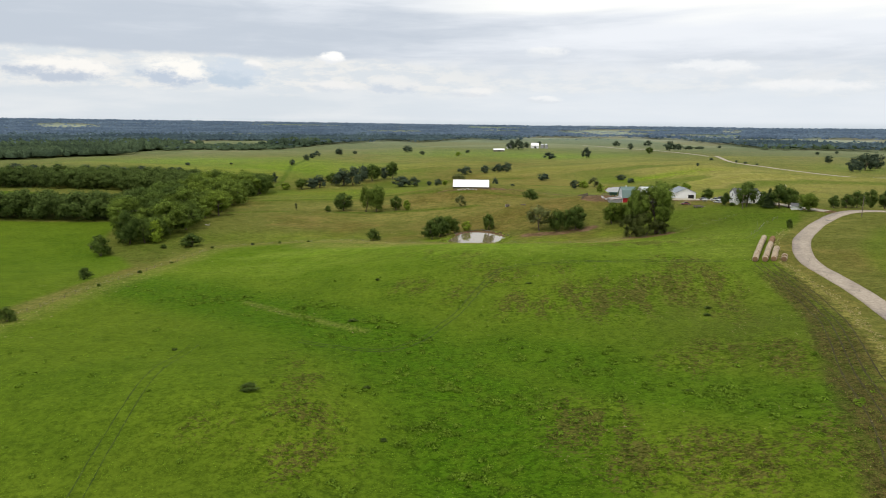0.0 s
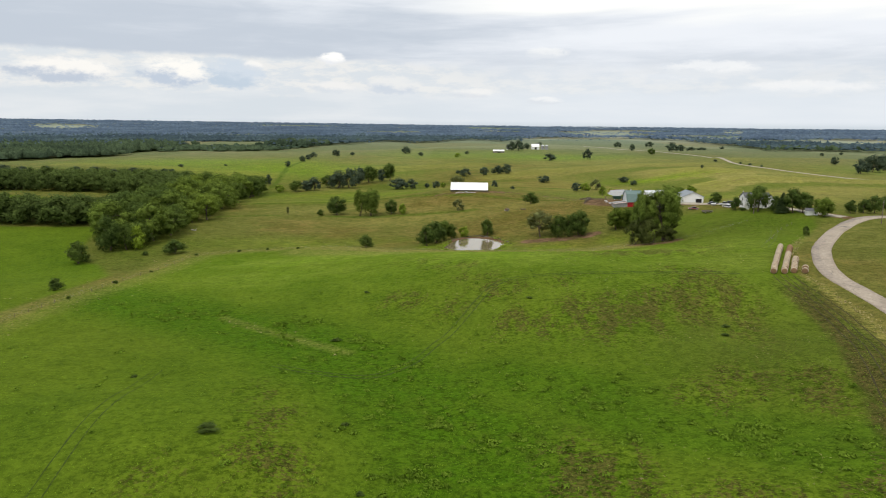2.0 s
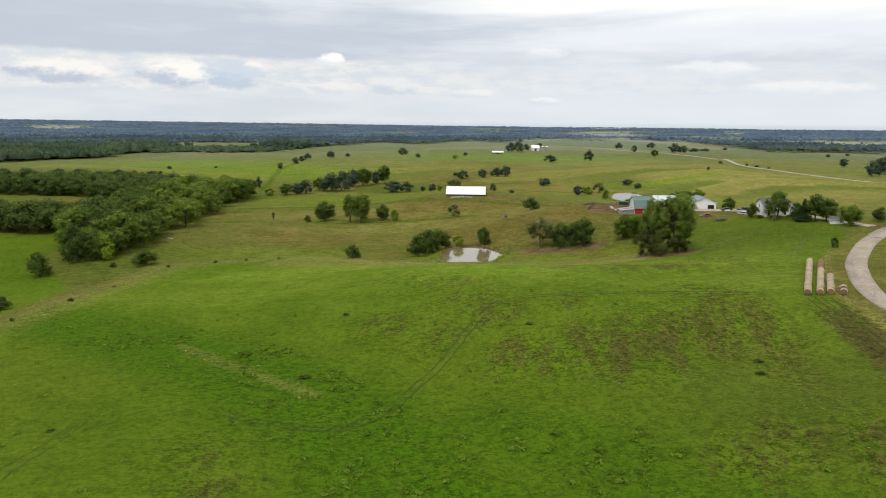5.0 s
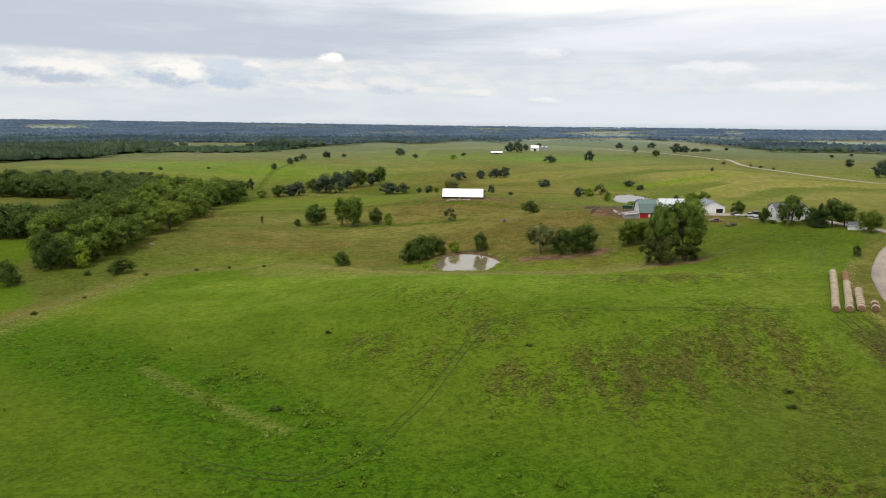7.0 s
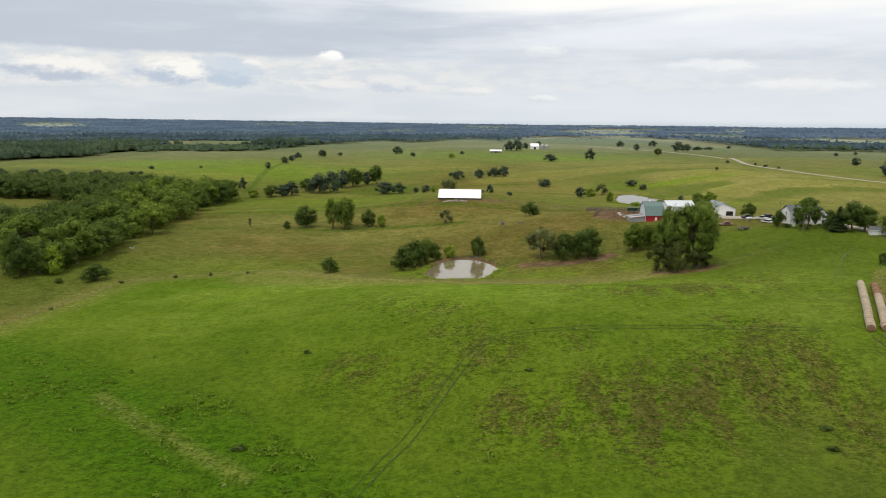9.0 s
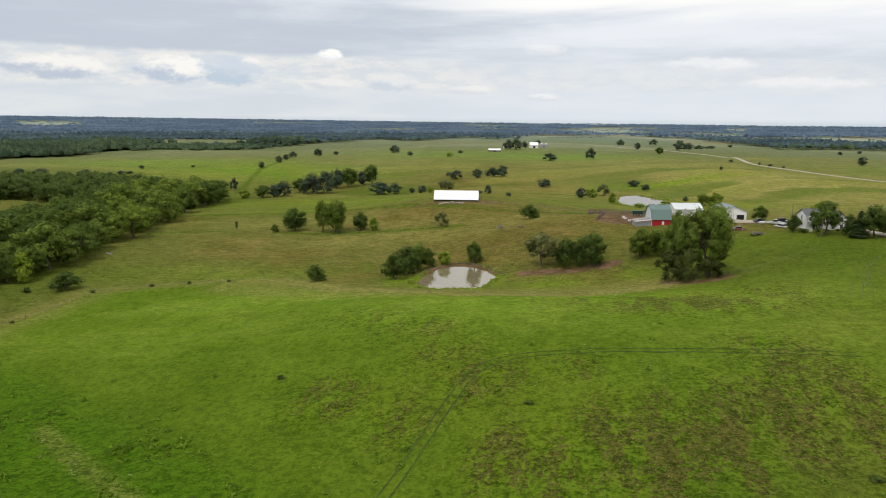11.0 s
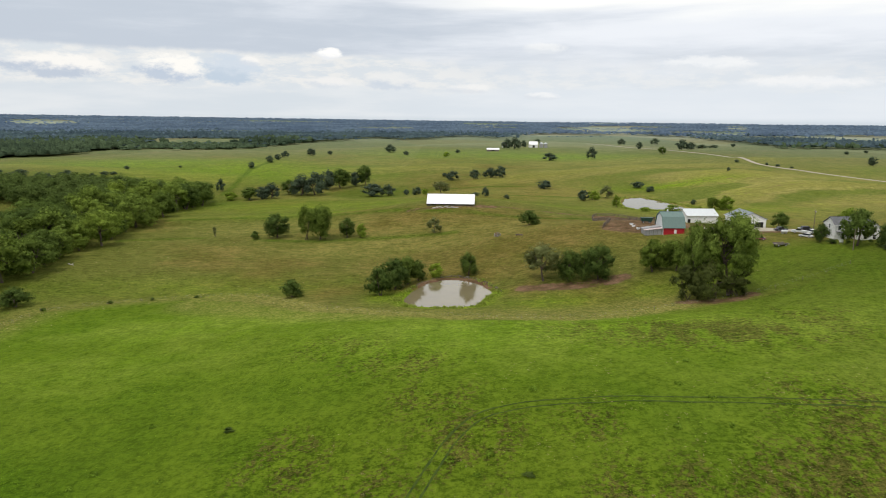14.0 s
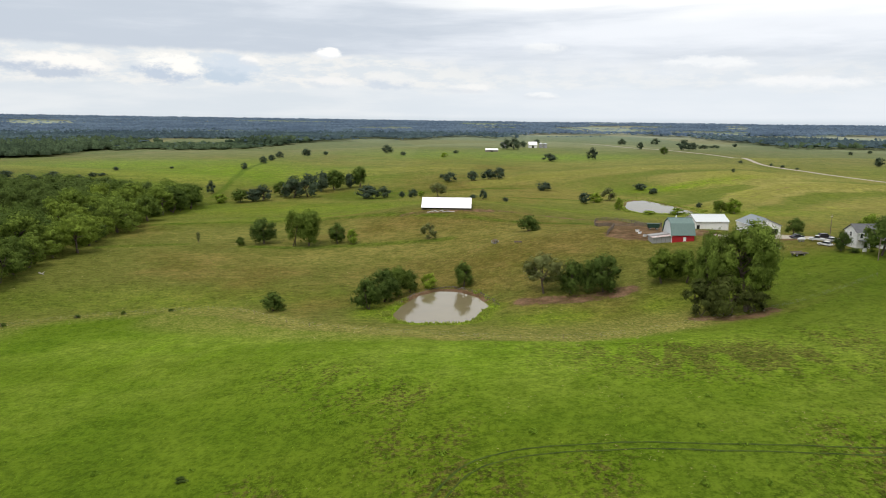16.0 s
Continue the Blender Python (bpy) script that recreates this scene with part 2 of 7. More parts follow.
def build_ground():
    xs = np.array(sorted(geo(-200, -5200, 3, 1.06)) + list(np.arange(-200, 201, 1.6)) + geo(200, 5200, 3, 1.06))
    ys = np.array(sorted(geo(60, -1500, 5, 1.2)) + list(np.arange(60, 370, 1.6)) + list(np.arange(370, 700, 3.0)) + geo(700, 5200, 5, 1.025))
    X, Y = np.meshgrid(xs, ys)
    Z = bed(X, Y)
    ny, nx = X.shape
    rough = np.zeros_like(Z)
    near = (Y > -60) & (Y < 760) & (np.abs(X) < 420)
    rough[near] = 0.22 * fine_noise(X[near], Y[near], 0.09) + 0.10 * fine_noise(X[near], Y[near], 0.35, 4.0)
    rough *= sstep(-60, 20, Y)
    hard = np.minimum(np.minimum(along(smooth_line(ROAD, 8), X, Y), along(DRIVE, X, Y)) - 4.5, -inside(POND, X, Y) - 2)
    Z = Z + rough * sstep(0, 6, hard)
    verts = np.stack([X.ravel(), Y.ravel(), Z.ravel()], 1)
    i = (np.arange(ny - 1)[:, None] * nx + np.arange(nx - 1)[None]).ravel()
    faces = np.stack([i, i + 1, i + 1 + nx, i + nx], 1)
    me = bpy.data.meshes.new("ground")
    me.from_pydata(verts, [], faces.tolist())
    me.polygons.foreach_set("use_smooth", np.ones(len(faces), bool))
    x, y = X.ravel(), Y.ravel()
    off_line = along(smooth_line(ROAD, 8), x, y)
    # land use: hay meadow, bare soil, rough strip, lush grass
    hay = np.maximum.reduce([sstep(-1.5, 1.5, inside(HAY, x, y)), sstep(-2, 2, inside(LEFT_FIELD, x, y)), sstep(-2, 2, inside(LEFT_BACK, x, y)), 0.55 * sstep(-4, 4, inside(RIGHT_FIELD, x, y))])
    hay = np.maximum(hay, 0.8 * sstep(1.3, 0.6, np.hypot((x - 126) / 44, (y - 314) / 26)) * (off_line > 4))
    lot = sstep(-3, 2, inside(LOT, x, y))
    for line, wide, k in TRODDEN:
        lot = np.maximum(lot, k * sstep(wide, wide * 0.25, along(line, x, y)))
    for bx, by, br in BARE:
        lot = np.maximum(lot, sstep(1.0, 0.45, np.hypot(x - bx, (y - by) * 0.8) / (0.9 * br)))
    lot = np.maximum(lot, 0.5 * sstep(-4, -1, inside(POND2, x, y)) * (y > 560))
    lot = np.maximum(lot, 0.85 * sstep(4.5, 3.2, along(DRIVE, x, y)))
    lot = np.maximum(lot, 0.9 * sstep(-2.6, -0.8, inside(POND, x, y)) * (y > 333))
    strip = np.maximum(np.maximum((0.35 + 0.65 * sstep(-70, -25, x)) * sstep(7, 2, along(FENCE_NORTH, x, y)), 0.6 * sstep(15, 4, along([(-62, 322), (-30, 302), (-14, 293), (5, 290), (26, 290), (50, 290), (75, 297)], x, y))), 0.45 * sstep(13, 3, along(FENCE_WEST, x, y)))
    strip = np.maximum(strip, 0.42 * sstep(2.6, 0.5, along(GULLY, x, y)) * (x > -62))
    lot = np.maximum(lot, 0.62 * sstep(4.5, 1.0, along([(34, 463), (66, 463), (94, 467)], x, y)))
    off_road = along(smooth_line(ROAD, 8), x, y)
    left_of = inside(HAY, x, y) > -6
    strip = np.maximum(strip, 0.6 * sstep(1.7, 0.3, np.abs(off_road - 8.2)) * (y < 262) * left_of)
    lush = np.maximum(sstep(26, 6, along([(-110, 236), (-70, 205), (-40, 182), (-14, 156), (6, 120), (10, 70)], x, y)), 0.7 * sstep(16, 6, along([(2, 148), (24, 143), (38, 122), (52, 114), (66, 102), (80, 98)], x, y)))
    lush = np.maximum(lush, 0.35 * np.exp(-((x - 124) / 38) ** 2 - ((y - 312) / 24) ** 2))
    lush = np.maximum(lush, 0.55 * np.exp(-((x + 142) / 38) ** 2 - ((y - 322) / 46) ** 2))
    for line in TERRACES:
        lush = np.maximum(lush, 0.9 * sstep(4.5, 1.0, along(line, x, y)))
    at = me.attributes.new("land", "FLOAT_COLOR", "POINT")
    at.data.foreach_set("color", np.stack([hay, lot, strip, lush], 1).ravel().astype(np.float32))
    # thin dry knoll swaths, and sunlight painted gold on the slope beyond the farm
    burn = 0 * x
    for cx, cy, rx, ry, k in BURN_NEAR + BURN_KNOLL:
        across, down = (x - cx) * 0.982 - (y - cy) * 0.19, (x - cx) * 0.19 + (y - cy) * 0.982
        burn = np.maximum(burn, k * np.exp(-((across / rx) ** 2 + (down / ry) ** 2)))
    burn = np.maximum(burn, 0.75 * sstep(8, 3, np.abs(off_road - 14)) * sstep(212, 196, y) * left_of)
    gold = np.exp(-(((x - 265) / 150) ** 2 + ((y - 640) / 150) ** 2))
    olive = np.clip(1.15 * np.exp(-(((x - 40) / 90) ** 2 + ((y - 400) / 75) ** 2)) + 0.8 * np.exp(-(((x - 80) / 160) ** 2 + ((y - 690) / 110) ** 2)) + 0.7 * np.exp(-(((x - 40) / 140) ** 2 + ((y - 900) / 80) ** 2)) - 0.5 * np.exp(-(((x - 30) / 90) ** 2 + ((y - 480) / 22) ** 2)), 0, 1)
    # distance haze: weight grows with range, mixed into the ground's colour
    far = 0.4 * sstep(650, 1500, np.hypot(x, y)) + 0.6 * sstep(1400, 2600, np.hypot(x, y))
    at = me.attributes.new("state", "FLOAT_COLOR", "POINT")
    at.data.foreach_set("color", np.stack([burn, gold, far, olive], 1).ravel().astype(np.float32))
    # fresh green with painted sunlight, and relief shade painted into hollows and crests
    vivid = 0 * x
    for cx, cy, rx, ry, k in FRESH_SUNLIT:
        vivid = np.maximum(vivid, k * np.exp(-(((x - cx) / rx) ** 2 + ((y - cy) / ry) ** 2)))
    dull = 0 * x
    for cx, cy, rx, ry, k in DULL:
        dull = np.maximum(dull, k * np.exp(-(((x - cx) / rx) ** 2 + ((y - cy) / ry) ** 2) ** 2))
    dull = np.maximum(dull, sstep(7.0, 4.2, np.abs(off_road - 14)) * sstep(216, 190, y) * left_of)
    dull = np.maximum(dull, 0.5 * np.exp(-((x - 72) / 24) ** 2 - ((y - 162) / 42) ** 2))
    thin = 0 * x
    for cx, cy, rx, ry, k in THIN:
        thin = np.maximum(thin, k * np.exp(-(((x - cx) / rx) ** 2 + ((y - cy) / ry) ** 2)))
    vivid = np.maximum(vivid, 0.9 * sstep(7, 1, -inside(POND, x, y)) * (y < 330))
    # the land's curve drives painted relief shade: hollows darker, crests lighter
    h = 16.0
    curve = ground(x + h, y) + ground(x - h, y) + ground(x, y + h) + ground(x, y - h) - 4 * ground(x, y)
    sunken = np.clip(0.5 + 0.5 * curve / 1.5 * sstep(455, 560, y), 0, 1)
    at = me.attributes.new("growth", "FLOAT_COLOR", "POINT")
    at.data.foreach_set("color", np.stack([vivid, sunken, dull, thin], 1).ravel().astype(np.float32))
    me.materials.append(ground_material())
    ob = new("ground", me)
    return tagged(ob, "rolling green hay meadow and pasture with dry streaks", "ground", kind="structure")


# thin dry swaths where the hay lay: x, y, half width, half length along the rows, weight
BURN_NEAR = [(21, 108, 6, 13, 1.0), (27, 106, 6, 13, 1.0), (30, 92, 9, 10, 1.0), (41, 90, 9, 13, 0.95), (56, 92, 8, 15, 0.75), (48, 131, 6, 10, 0.8), (58, 137, 6, 10, 0.9), (69, 131, 7, 15, 0.85), (-32, 137, 7, 11, 0.6), (-27, 122, 7, 11, 0.65), (-24, 108, 9, 9, 0.7), (-22, 96, 10, 9, 0.75), (-38, 102, 9, 9, 0.45)]
BURN_KNOLL = [(20, 182, 6, 15, 0.9), (29, 181, 5, 15, 0.9), (37, 184, 7, 18, 1.0), (45, 180, 8, 21, 1.05), (55, 186, 7, 21, 1.05), (67, 193, 7, 19, 1.05), (79, 193, 7, 21, 0.95), (73, 169, 6, 17, 0.8), (18, 208, 11, 13, 0.75), (3, 197, 9, 13, 0.7), (-10, 208, 11, 13, 0.7), (-8, 255, 15, 13, 0.55), (5, 240, 17, 13, 0.6), (70, 256, 36, 19, 1.0), (74, 210, 12, 17, 0.75), (37, 212, 8, 9, 0.6), (12, 223, 12, 10, 0.6), (98, 266, 18, 18, 0.65), (42, 266, 20, 9, 0.6)]
# bare, trodden earth under trees and round the sheds: x, y, radius
# fresh grass and painted-in sunlight: x, y, half width, half depth, weight
FRESH_SUNLIT = [(47, 309, 20, 11, 0.65), (76, 311, 9, 9, 0.6), (-5, 324, 5, 14, 0.8), (-70, 343, 60, 16, 0.4), (-30, 505, 90, 16, 0.7), (60, 520, 60, 20, 0.5), (-190, 800, 120, 80, 0.95), (-80, 570, 120, 45, 0.6), (150, 980, 130, 75, 1.0), (60, 1000, 170, 110, 0.75), (180, 515, 60, 18, 0.6), (205, 662, 50, 12, 1.0), (470, 760, 70, 60, 0.45), (-300, 860, 140, 70, 0.95)]
# dull olive turf on the slopes, and thin pale turf on the meadow's crest
# first two: brown turf plus lens falloff painted into the meadow's right side
DULL = [(116, 284, 46, 46, 0.4), (100, 222, 22, 40, 0.35), (215, 850, 120, 130, 0.9), (-60, 830, 90, 100, 0.75), (110, 740, 60, 80, 0.7), (30, 800, 22, 22, 0.8), (430, 900, 110, 110, 0.55), (0, 412, 95, 26, 0.6), (-70, 460, 60, 18, 0.5), (-230, 720, 60, 26, 0.6), (-20, 640, 120, 26, 0.55), (300, 560, 60, 26, 0.35)]
THIN = [(50, 262, 80, 26, 1.0), (-40, 292, 60, 20, 0.8), (90, 240, 40, 50, 0.5), (-60, 262, 60, 24, 0.45)]
BARE = [(110, 372, 9), (122, 364, 8), (134, 362, 8)]
# trodden earth under trees, round the sheds and on the cattle paths: line, half width, weight
TRODDEN = [([(41, 327.5), (50, 325.5), (58, 324.5), (66, 325), (72, 327)], 6.0, 0.72), ([(81, 297.5), (88, 293.8), (94, 293.6), (100, 297)], 4.5, 0.75), ([(-2, 459), (14, 459), (40, 460)], 4.5, 0.62), ([(160, 668), (197, 668), (221, 664), (244, 658), (275, 650)], 3.0, 0.55), ([(215, 573), (234, 597), (252, 609), (266, 617), (288, 622)], 3.0, 0.5), ([(118, 356), (132, 356)], 4.0, 0.5)]


def principled(name, rough=0.8, metal=0.0, spec=0.3):
    m = bpy.data.materials.new(name)
    m.use_nodes = True
    w = Net(m.node_tree)
    b = m.node_tree.nodes["Principled BSDF"]
    b.inputs["Roughness"].default_value, b.inputs["Metallic"].default_value = rough, metal
    b.inputs["Specular IOR Level"].default_value = spec
    return m, w, b


def bump(w, b, height, strength, dist):
    n = w.n("ShaderNodeBump", ins={"Strength": strength, "Distance": dist, "Height": height})
    w.t.links.new(n.outputs[0], b.inputs["Normal"])


def ground_material():
    m, w, b = principled("meadow", 1.0, 0, 0.03)
    b.inputs["Sheen Weight"].default_value, b.inputs["Sheen Roughness"].default_value = 0.09, 0.4
    b.inputs["Sheen Tint"].default_value = rgb(0.45, 0.72, 0.06)
    pos = w.n("ShaderNodeNewGeometry").outputs["Position"]
    land = w.n("ShaderNodeAttribute")
    land.attribute_name = "land"
    sep = w.n("ShaderNodeSeparateColor", ins={0: land.outputs["Color"]})
    hay, lot, strip, lush = sep.outputs[0], sep.outputs[1], sep.outputs[2], land.outputs["Alpha"]
    state_in = w.n("ShaderNodeAttribute")
    state_in.attribute_name = "state"
    state = w.n("ShaderNodeSeparateColor", ins={0: state_in.outputs["Color"]})
    burn, gold, far = state.outputs
    olive = state_in.outputs["Alpha"]
    big = w.noise(pos, 0.014, 4.0, 0.5)
    mid = w.noise(pos, 0.06, 6.0, 0.6, 0.3)
    patch = w.noise(pos, 0.19, 5.0, 0.6, 0.4)
    fine = w.noise(pos, 1.5, 4.0, 0.7)
    tuft = w.noise(pos, 4.5, 3.0, 0.65)
    # rows of the mower: noise drawn out along the field
    turn = w.n("ShaderNodeMapping", {0: pos})
    turn.vector_type = "TEXTURE"
    turn.inputs["Rotation"].default_value = (0, 0, radians(-11))
    turn.inputs["Scale"].default_value = (4.6, 20.0, 10.0)
    swath = w.noise(turn.outputs[0], 1.0, 5.0, 0.60, 0.35)
    clump = w.noise(pos, 0.62, 4.0, 0.6, 0.3)
    meadow = w.mix(w.ramp(mid, 0.32, 0.68), rgb(*MEADOW_A), rgb(*MEADOW_B))
    meadow = w.mix(w.math("MULTIPLY", w.ramp(big, 0.38, 0.66), 0.5), meadow, rgb(*MEADOW_C))
    meadow = w.mix(w.math("MULTIPLY", lush, w.ramp(patch, 0.3, 0.62, 0.6, 1.0)), meadow, rgb(*LUSH))
    green = w.mix(w.ramp(mid, 0.3, 0.7), rgb(*PASTURE_A), rgb(*PASTURE_B))
    brown = w.mix(w.ramp(mid, 0.3, 0.7), rgb(*OLIVE_A), rgb(*OLIVE_B))
    blend = w.math("ADD", w.math("MULTIPLY", olive, 0.75), w.ramp(big, 0.36, 0.66, -0.25, 0.45))
    past = w.mix(w.ramp(w.math("ADD", blend, w.math("MULTIPLY", w.math("SUBTRACT", mid, 0.5), 0.9)), 0.05, 0.75), green, brown)
    past = w.mix(w.math("MULTIPLY", gold, w.ramp(mid, 0.25, 0.65, 0.5, 1.0)), past, rgb(*GOLD))
    bright = w.ramp(w.noise(pos, 0.035, 5.0, 0.6, 0.8), 0.52, 0.66)
    past = w.mix(w.math("MULTIPLY", gold, w.math("MULTIPLY", bright, 0.75)), past, rgb(0.31, 0.32, 0.062))
    turf_in = w.n("ShaderNodeAttribute")
    turf_in.attribute_name = "growth"
    grow = w.n("ShaderNodeSeparateColor", ins={0: turf_in.outputs["Color"]})
    vivid, sunken, dull, thin = *grow.outputs, turf_in.outputs["Alpha"]
    past = w.mix(w.math("MULTIPLY", dull, w.ramp(mid, 0.3, 0.62, 0.55, 1.0)), past, w.mix(w.ramp(patch, 0.36, 0.64), rgb(0.182, 0.175, 0.050), rgb(0.270, 0.240, 0.076)))
    meadow = w.mix(w.math("MULTIPLY", dull, w.ramp(w.math("ADD", w.math("MULTIPLY", swath, 0.6), w.math("MULTIPLY", fine, 0.4)), 0.36, 0.56, 0.55, 1.0)), meadow, w.mix(w.ramp(tuft, 0.35, 0.65), rgb(0.044, 0.042, 0.012), rgb(0.086, 0.078, 0.024)))
    meadow = w.mix(w.math("MULTIPLY", thin, w.ramp(patch, 0.3, 0.62, 0.45, 1.0)), meadow, w.mix(w.ramp(mid, 0.35, 0.65), rgb(0.150, 0.240, 0.016), rgb(0.196, 0.262, 0.034)))
    # hill shading put into the pasture colour: dark hollows, pale crests
    lowness = w.math("ADD", sunken, w.math("MULTIPLY", w.math("SUBTRACT", patch, 0.5), 0.7))
    past = w.mix(w.ramp(lowness, 0.52, 0.85, 0.0, 0.75), past, rgb(0.088, 0.128, 0.017))
    past = w.mix(w.ramp(lowness, 0.10, 0.46, 0.6, 0.0), past, rgb(0.215, 0.212, 0.052))
    # fresh green turf; round the far farm, sunlight painted into the colour
    past = w.mix(w.math("MULTIPLY", vivid, w.ramp(patch, 0.28, 0.6, 0.45, 1.0)), past, w.mix(w.ramp(fine, 0.36, 0.64), rgb(0.105, 0.185, 0.012), rgb(0.205, 0.290, 0.020)))
    past = w.mix(w.math("MULTIPLY", lush, w.ramp(patch, 0.3, 0.6, 0.4, 0.9)), past, rgb(0.062, 0.112, 0.009))
    xyz = w.n("ShaderNodeSeparateXYZ", {0: pos}).outputs
    trail = w.noise(w.vec(w.math("MULTIPLY", xyz[0], 0.035), w.math("MULTIPLY", xyz[1], 0.05), w.math("MULTIPLY", xyz[2], 0.9)), 1.0, 5.0, 0.65, 0.2)
    past = w.mix(w.math("MULTIPLY", w.ramp(trail, 0.36, 0.60, 0.6, 0.0), w.ramp(gold, 0.05, 0.5, 1.0, 0.15)), past, w.mix(1.0, past, rgb(0.70, 0.76, 0.62), "MULTIPLY"))
    clod = w.noise(w.vec(w.math("MULTIPLY", xyz[0], 0.22), w.math("MULTIPLY", xyz[1], 0.42), 0.0), 1.0, 5.0, 0.7, 0.5)
    past = w.mix(1.0, past, w.mix(w.ramp(clod, 0.36, 0.62), rgb(0.78, 0.80, 0.72), rgb(1.15, 1.09, 1.08)), "MULTIPLY")
    col = w.mix(hay, past, meadow)
    # dry patches: clusters of dead blades among green ones
    where = w.math("ADD", w.math("MULTIPLY", swath, 0.7), w.math("MULTIPLY", patch, 0.3))
    where = w.math("MULTIPLY", burn, w.ramp(where, 0.37, 0.55))
    grain = w.noise(pos, 1.35, 3.0, 0.55)
    dead = w.ramp(w.math("ADD", grain, w.math("MULTIPLY", w.math("SUBTRACT", where, 0.5), 0.26)), 0.47, 0.555)
    dry = w.math("MULTIPLY", dead, w.ramp(where, 0.02, 0.6, 0.0, 0.74))
    col = w.mix(dry, col, w.mix(w.ramp(tuft, 0.35, 0.65), rgb(0.046, 0.037, 0.013), rgb(0.105, 0.078, 0.028)))
    weed = w.mix(w.ramp(fine, 0.35, 0.65), rgb(*WEED_A), rgb(*WEED_B))
    col = w.mix(w.math("MULTIPLY", strip, w.ramp(w.math("ADD", w.math("MULTIPLY", patch, 0.6), w.math("MULTIPLY", fine, 0.4)), 0.36, 0.56, 0.4, 1.0)), col, weed)
    soil = w.mix(w.ramp(patch, 0.35, 0.66), rgb(0.120, 0.062, 0.040), rgb(0.232, 0.138, 0.094))
    soil = w.mix(w.math("MULTIPLY", w.ramp(fine, 0.4, 0.65), 0.6), soil, rgb(0.075, 0.05, 0.032))
    col = w.mix(w.ramp(w.math("ADD", lot, w.math("MULTIPLY", w.math("SUBTRACT", w.math("ADD", w.math("MULTIPLY", fine, 0.5), w.math("MULTIPLY", patch, 0.5)), 0.5), 2.2)), 0.40, 0.66), col, soil)
    # tall and short grass: shade in the gaps between tussocks, put into the colour
    rough = w.ramp(w.math("MAXIMUM", burn, w.math("MULTIPLY", lush, 0.5)), 0.0, 0.8, 0.54, 1.0)
    gaps = w.ramp(w.math("ADD", w.math("ADD", w.math("MULTIPLY", fine, 0.45), w.math("MULTIPLY", tuft, 0.2)), w.math("MULTIPLY", clump, 0.35)), 0.39, 0.59)
    col = w.mix(rough, col, w.mix(1.0, col, w.mix(gaps, rgb(0.33, 0.39, 0.29), rgb(1.44, 1.38, 1.3)), "MULTIPLY"))
    col = w.mix(w.ramp(patch, 0.30, 0.72, 0.35, 0.0), col, w.mix(1.0, col, rgb(0.62, 0.68, 0.6), "MULTIPLY"))
    # fields of crops, cut hay and brush; distance haze is mixed into their colours
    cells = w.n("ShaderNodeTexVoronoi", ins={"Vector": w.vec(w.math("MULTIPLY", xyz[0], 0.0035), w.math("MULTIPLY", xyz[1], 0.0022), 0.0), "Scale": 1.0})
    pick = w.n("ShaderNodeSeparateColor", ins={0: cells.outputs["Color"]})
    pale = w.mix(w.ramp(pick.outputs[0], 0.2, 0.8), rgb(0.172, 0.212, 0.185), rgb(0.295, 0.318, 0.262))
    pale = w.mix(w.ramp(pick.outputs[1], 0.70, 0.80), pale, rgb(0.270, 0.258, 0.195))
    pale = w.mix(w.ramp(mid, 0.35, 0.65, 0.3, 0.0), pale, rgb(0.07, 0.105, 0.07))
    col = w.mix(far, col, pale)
    w.t.links.new(col, b.inputs["Base Color"])
    bump(w, b, w.math("ADD", w.math("ADD", w.math("MULTIPLY", fine, 0.7), w.math("MULTIPLY", tuft, 0.3)), w.math("MULTIPLY", clump, w.ramp(w.math("MAXIMUM", burn, w.math("MULTIPLY", lush, 0.6)), 0.0, 0.8, 0.25, 0.75))), 0.8, 0.6)
    return m


MEADOW_A, MEADOW_B, MEADOW_C = (0.07052, 0.1201, 0.0072), (0.09976, 0.1531, 0.0104), (0.1118, 0.1514, 0.0128)
LUSH = (0.050, 0.112, 0.004)
# pasture, olive and gold carry extra blue as painted distance haze
PASTURE_A, PASTURE_B = (0.1159, 0.1221, 0.02908), (0.1559, 0.1532, 0.04181)
OLIVE_A, OLIVE_B = (0.1341, 0.1099, 0.02908), (0.1767, 0.1358, 0.04546)
GOLD = (0.2955, 0.2652, 0.09234)
WEED_A, WEED_B = (0.150, 0.160, 0.030), (0.270, 0.235, 0.080)
build_ground()

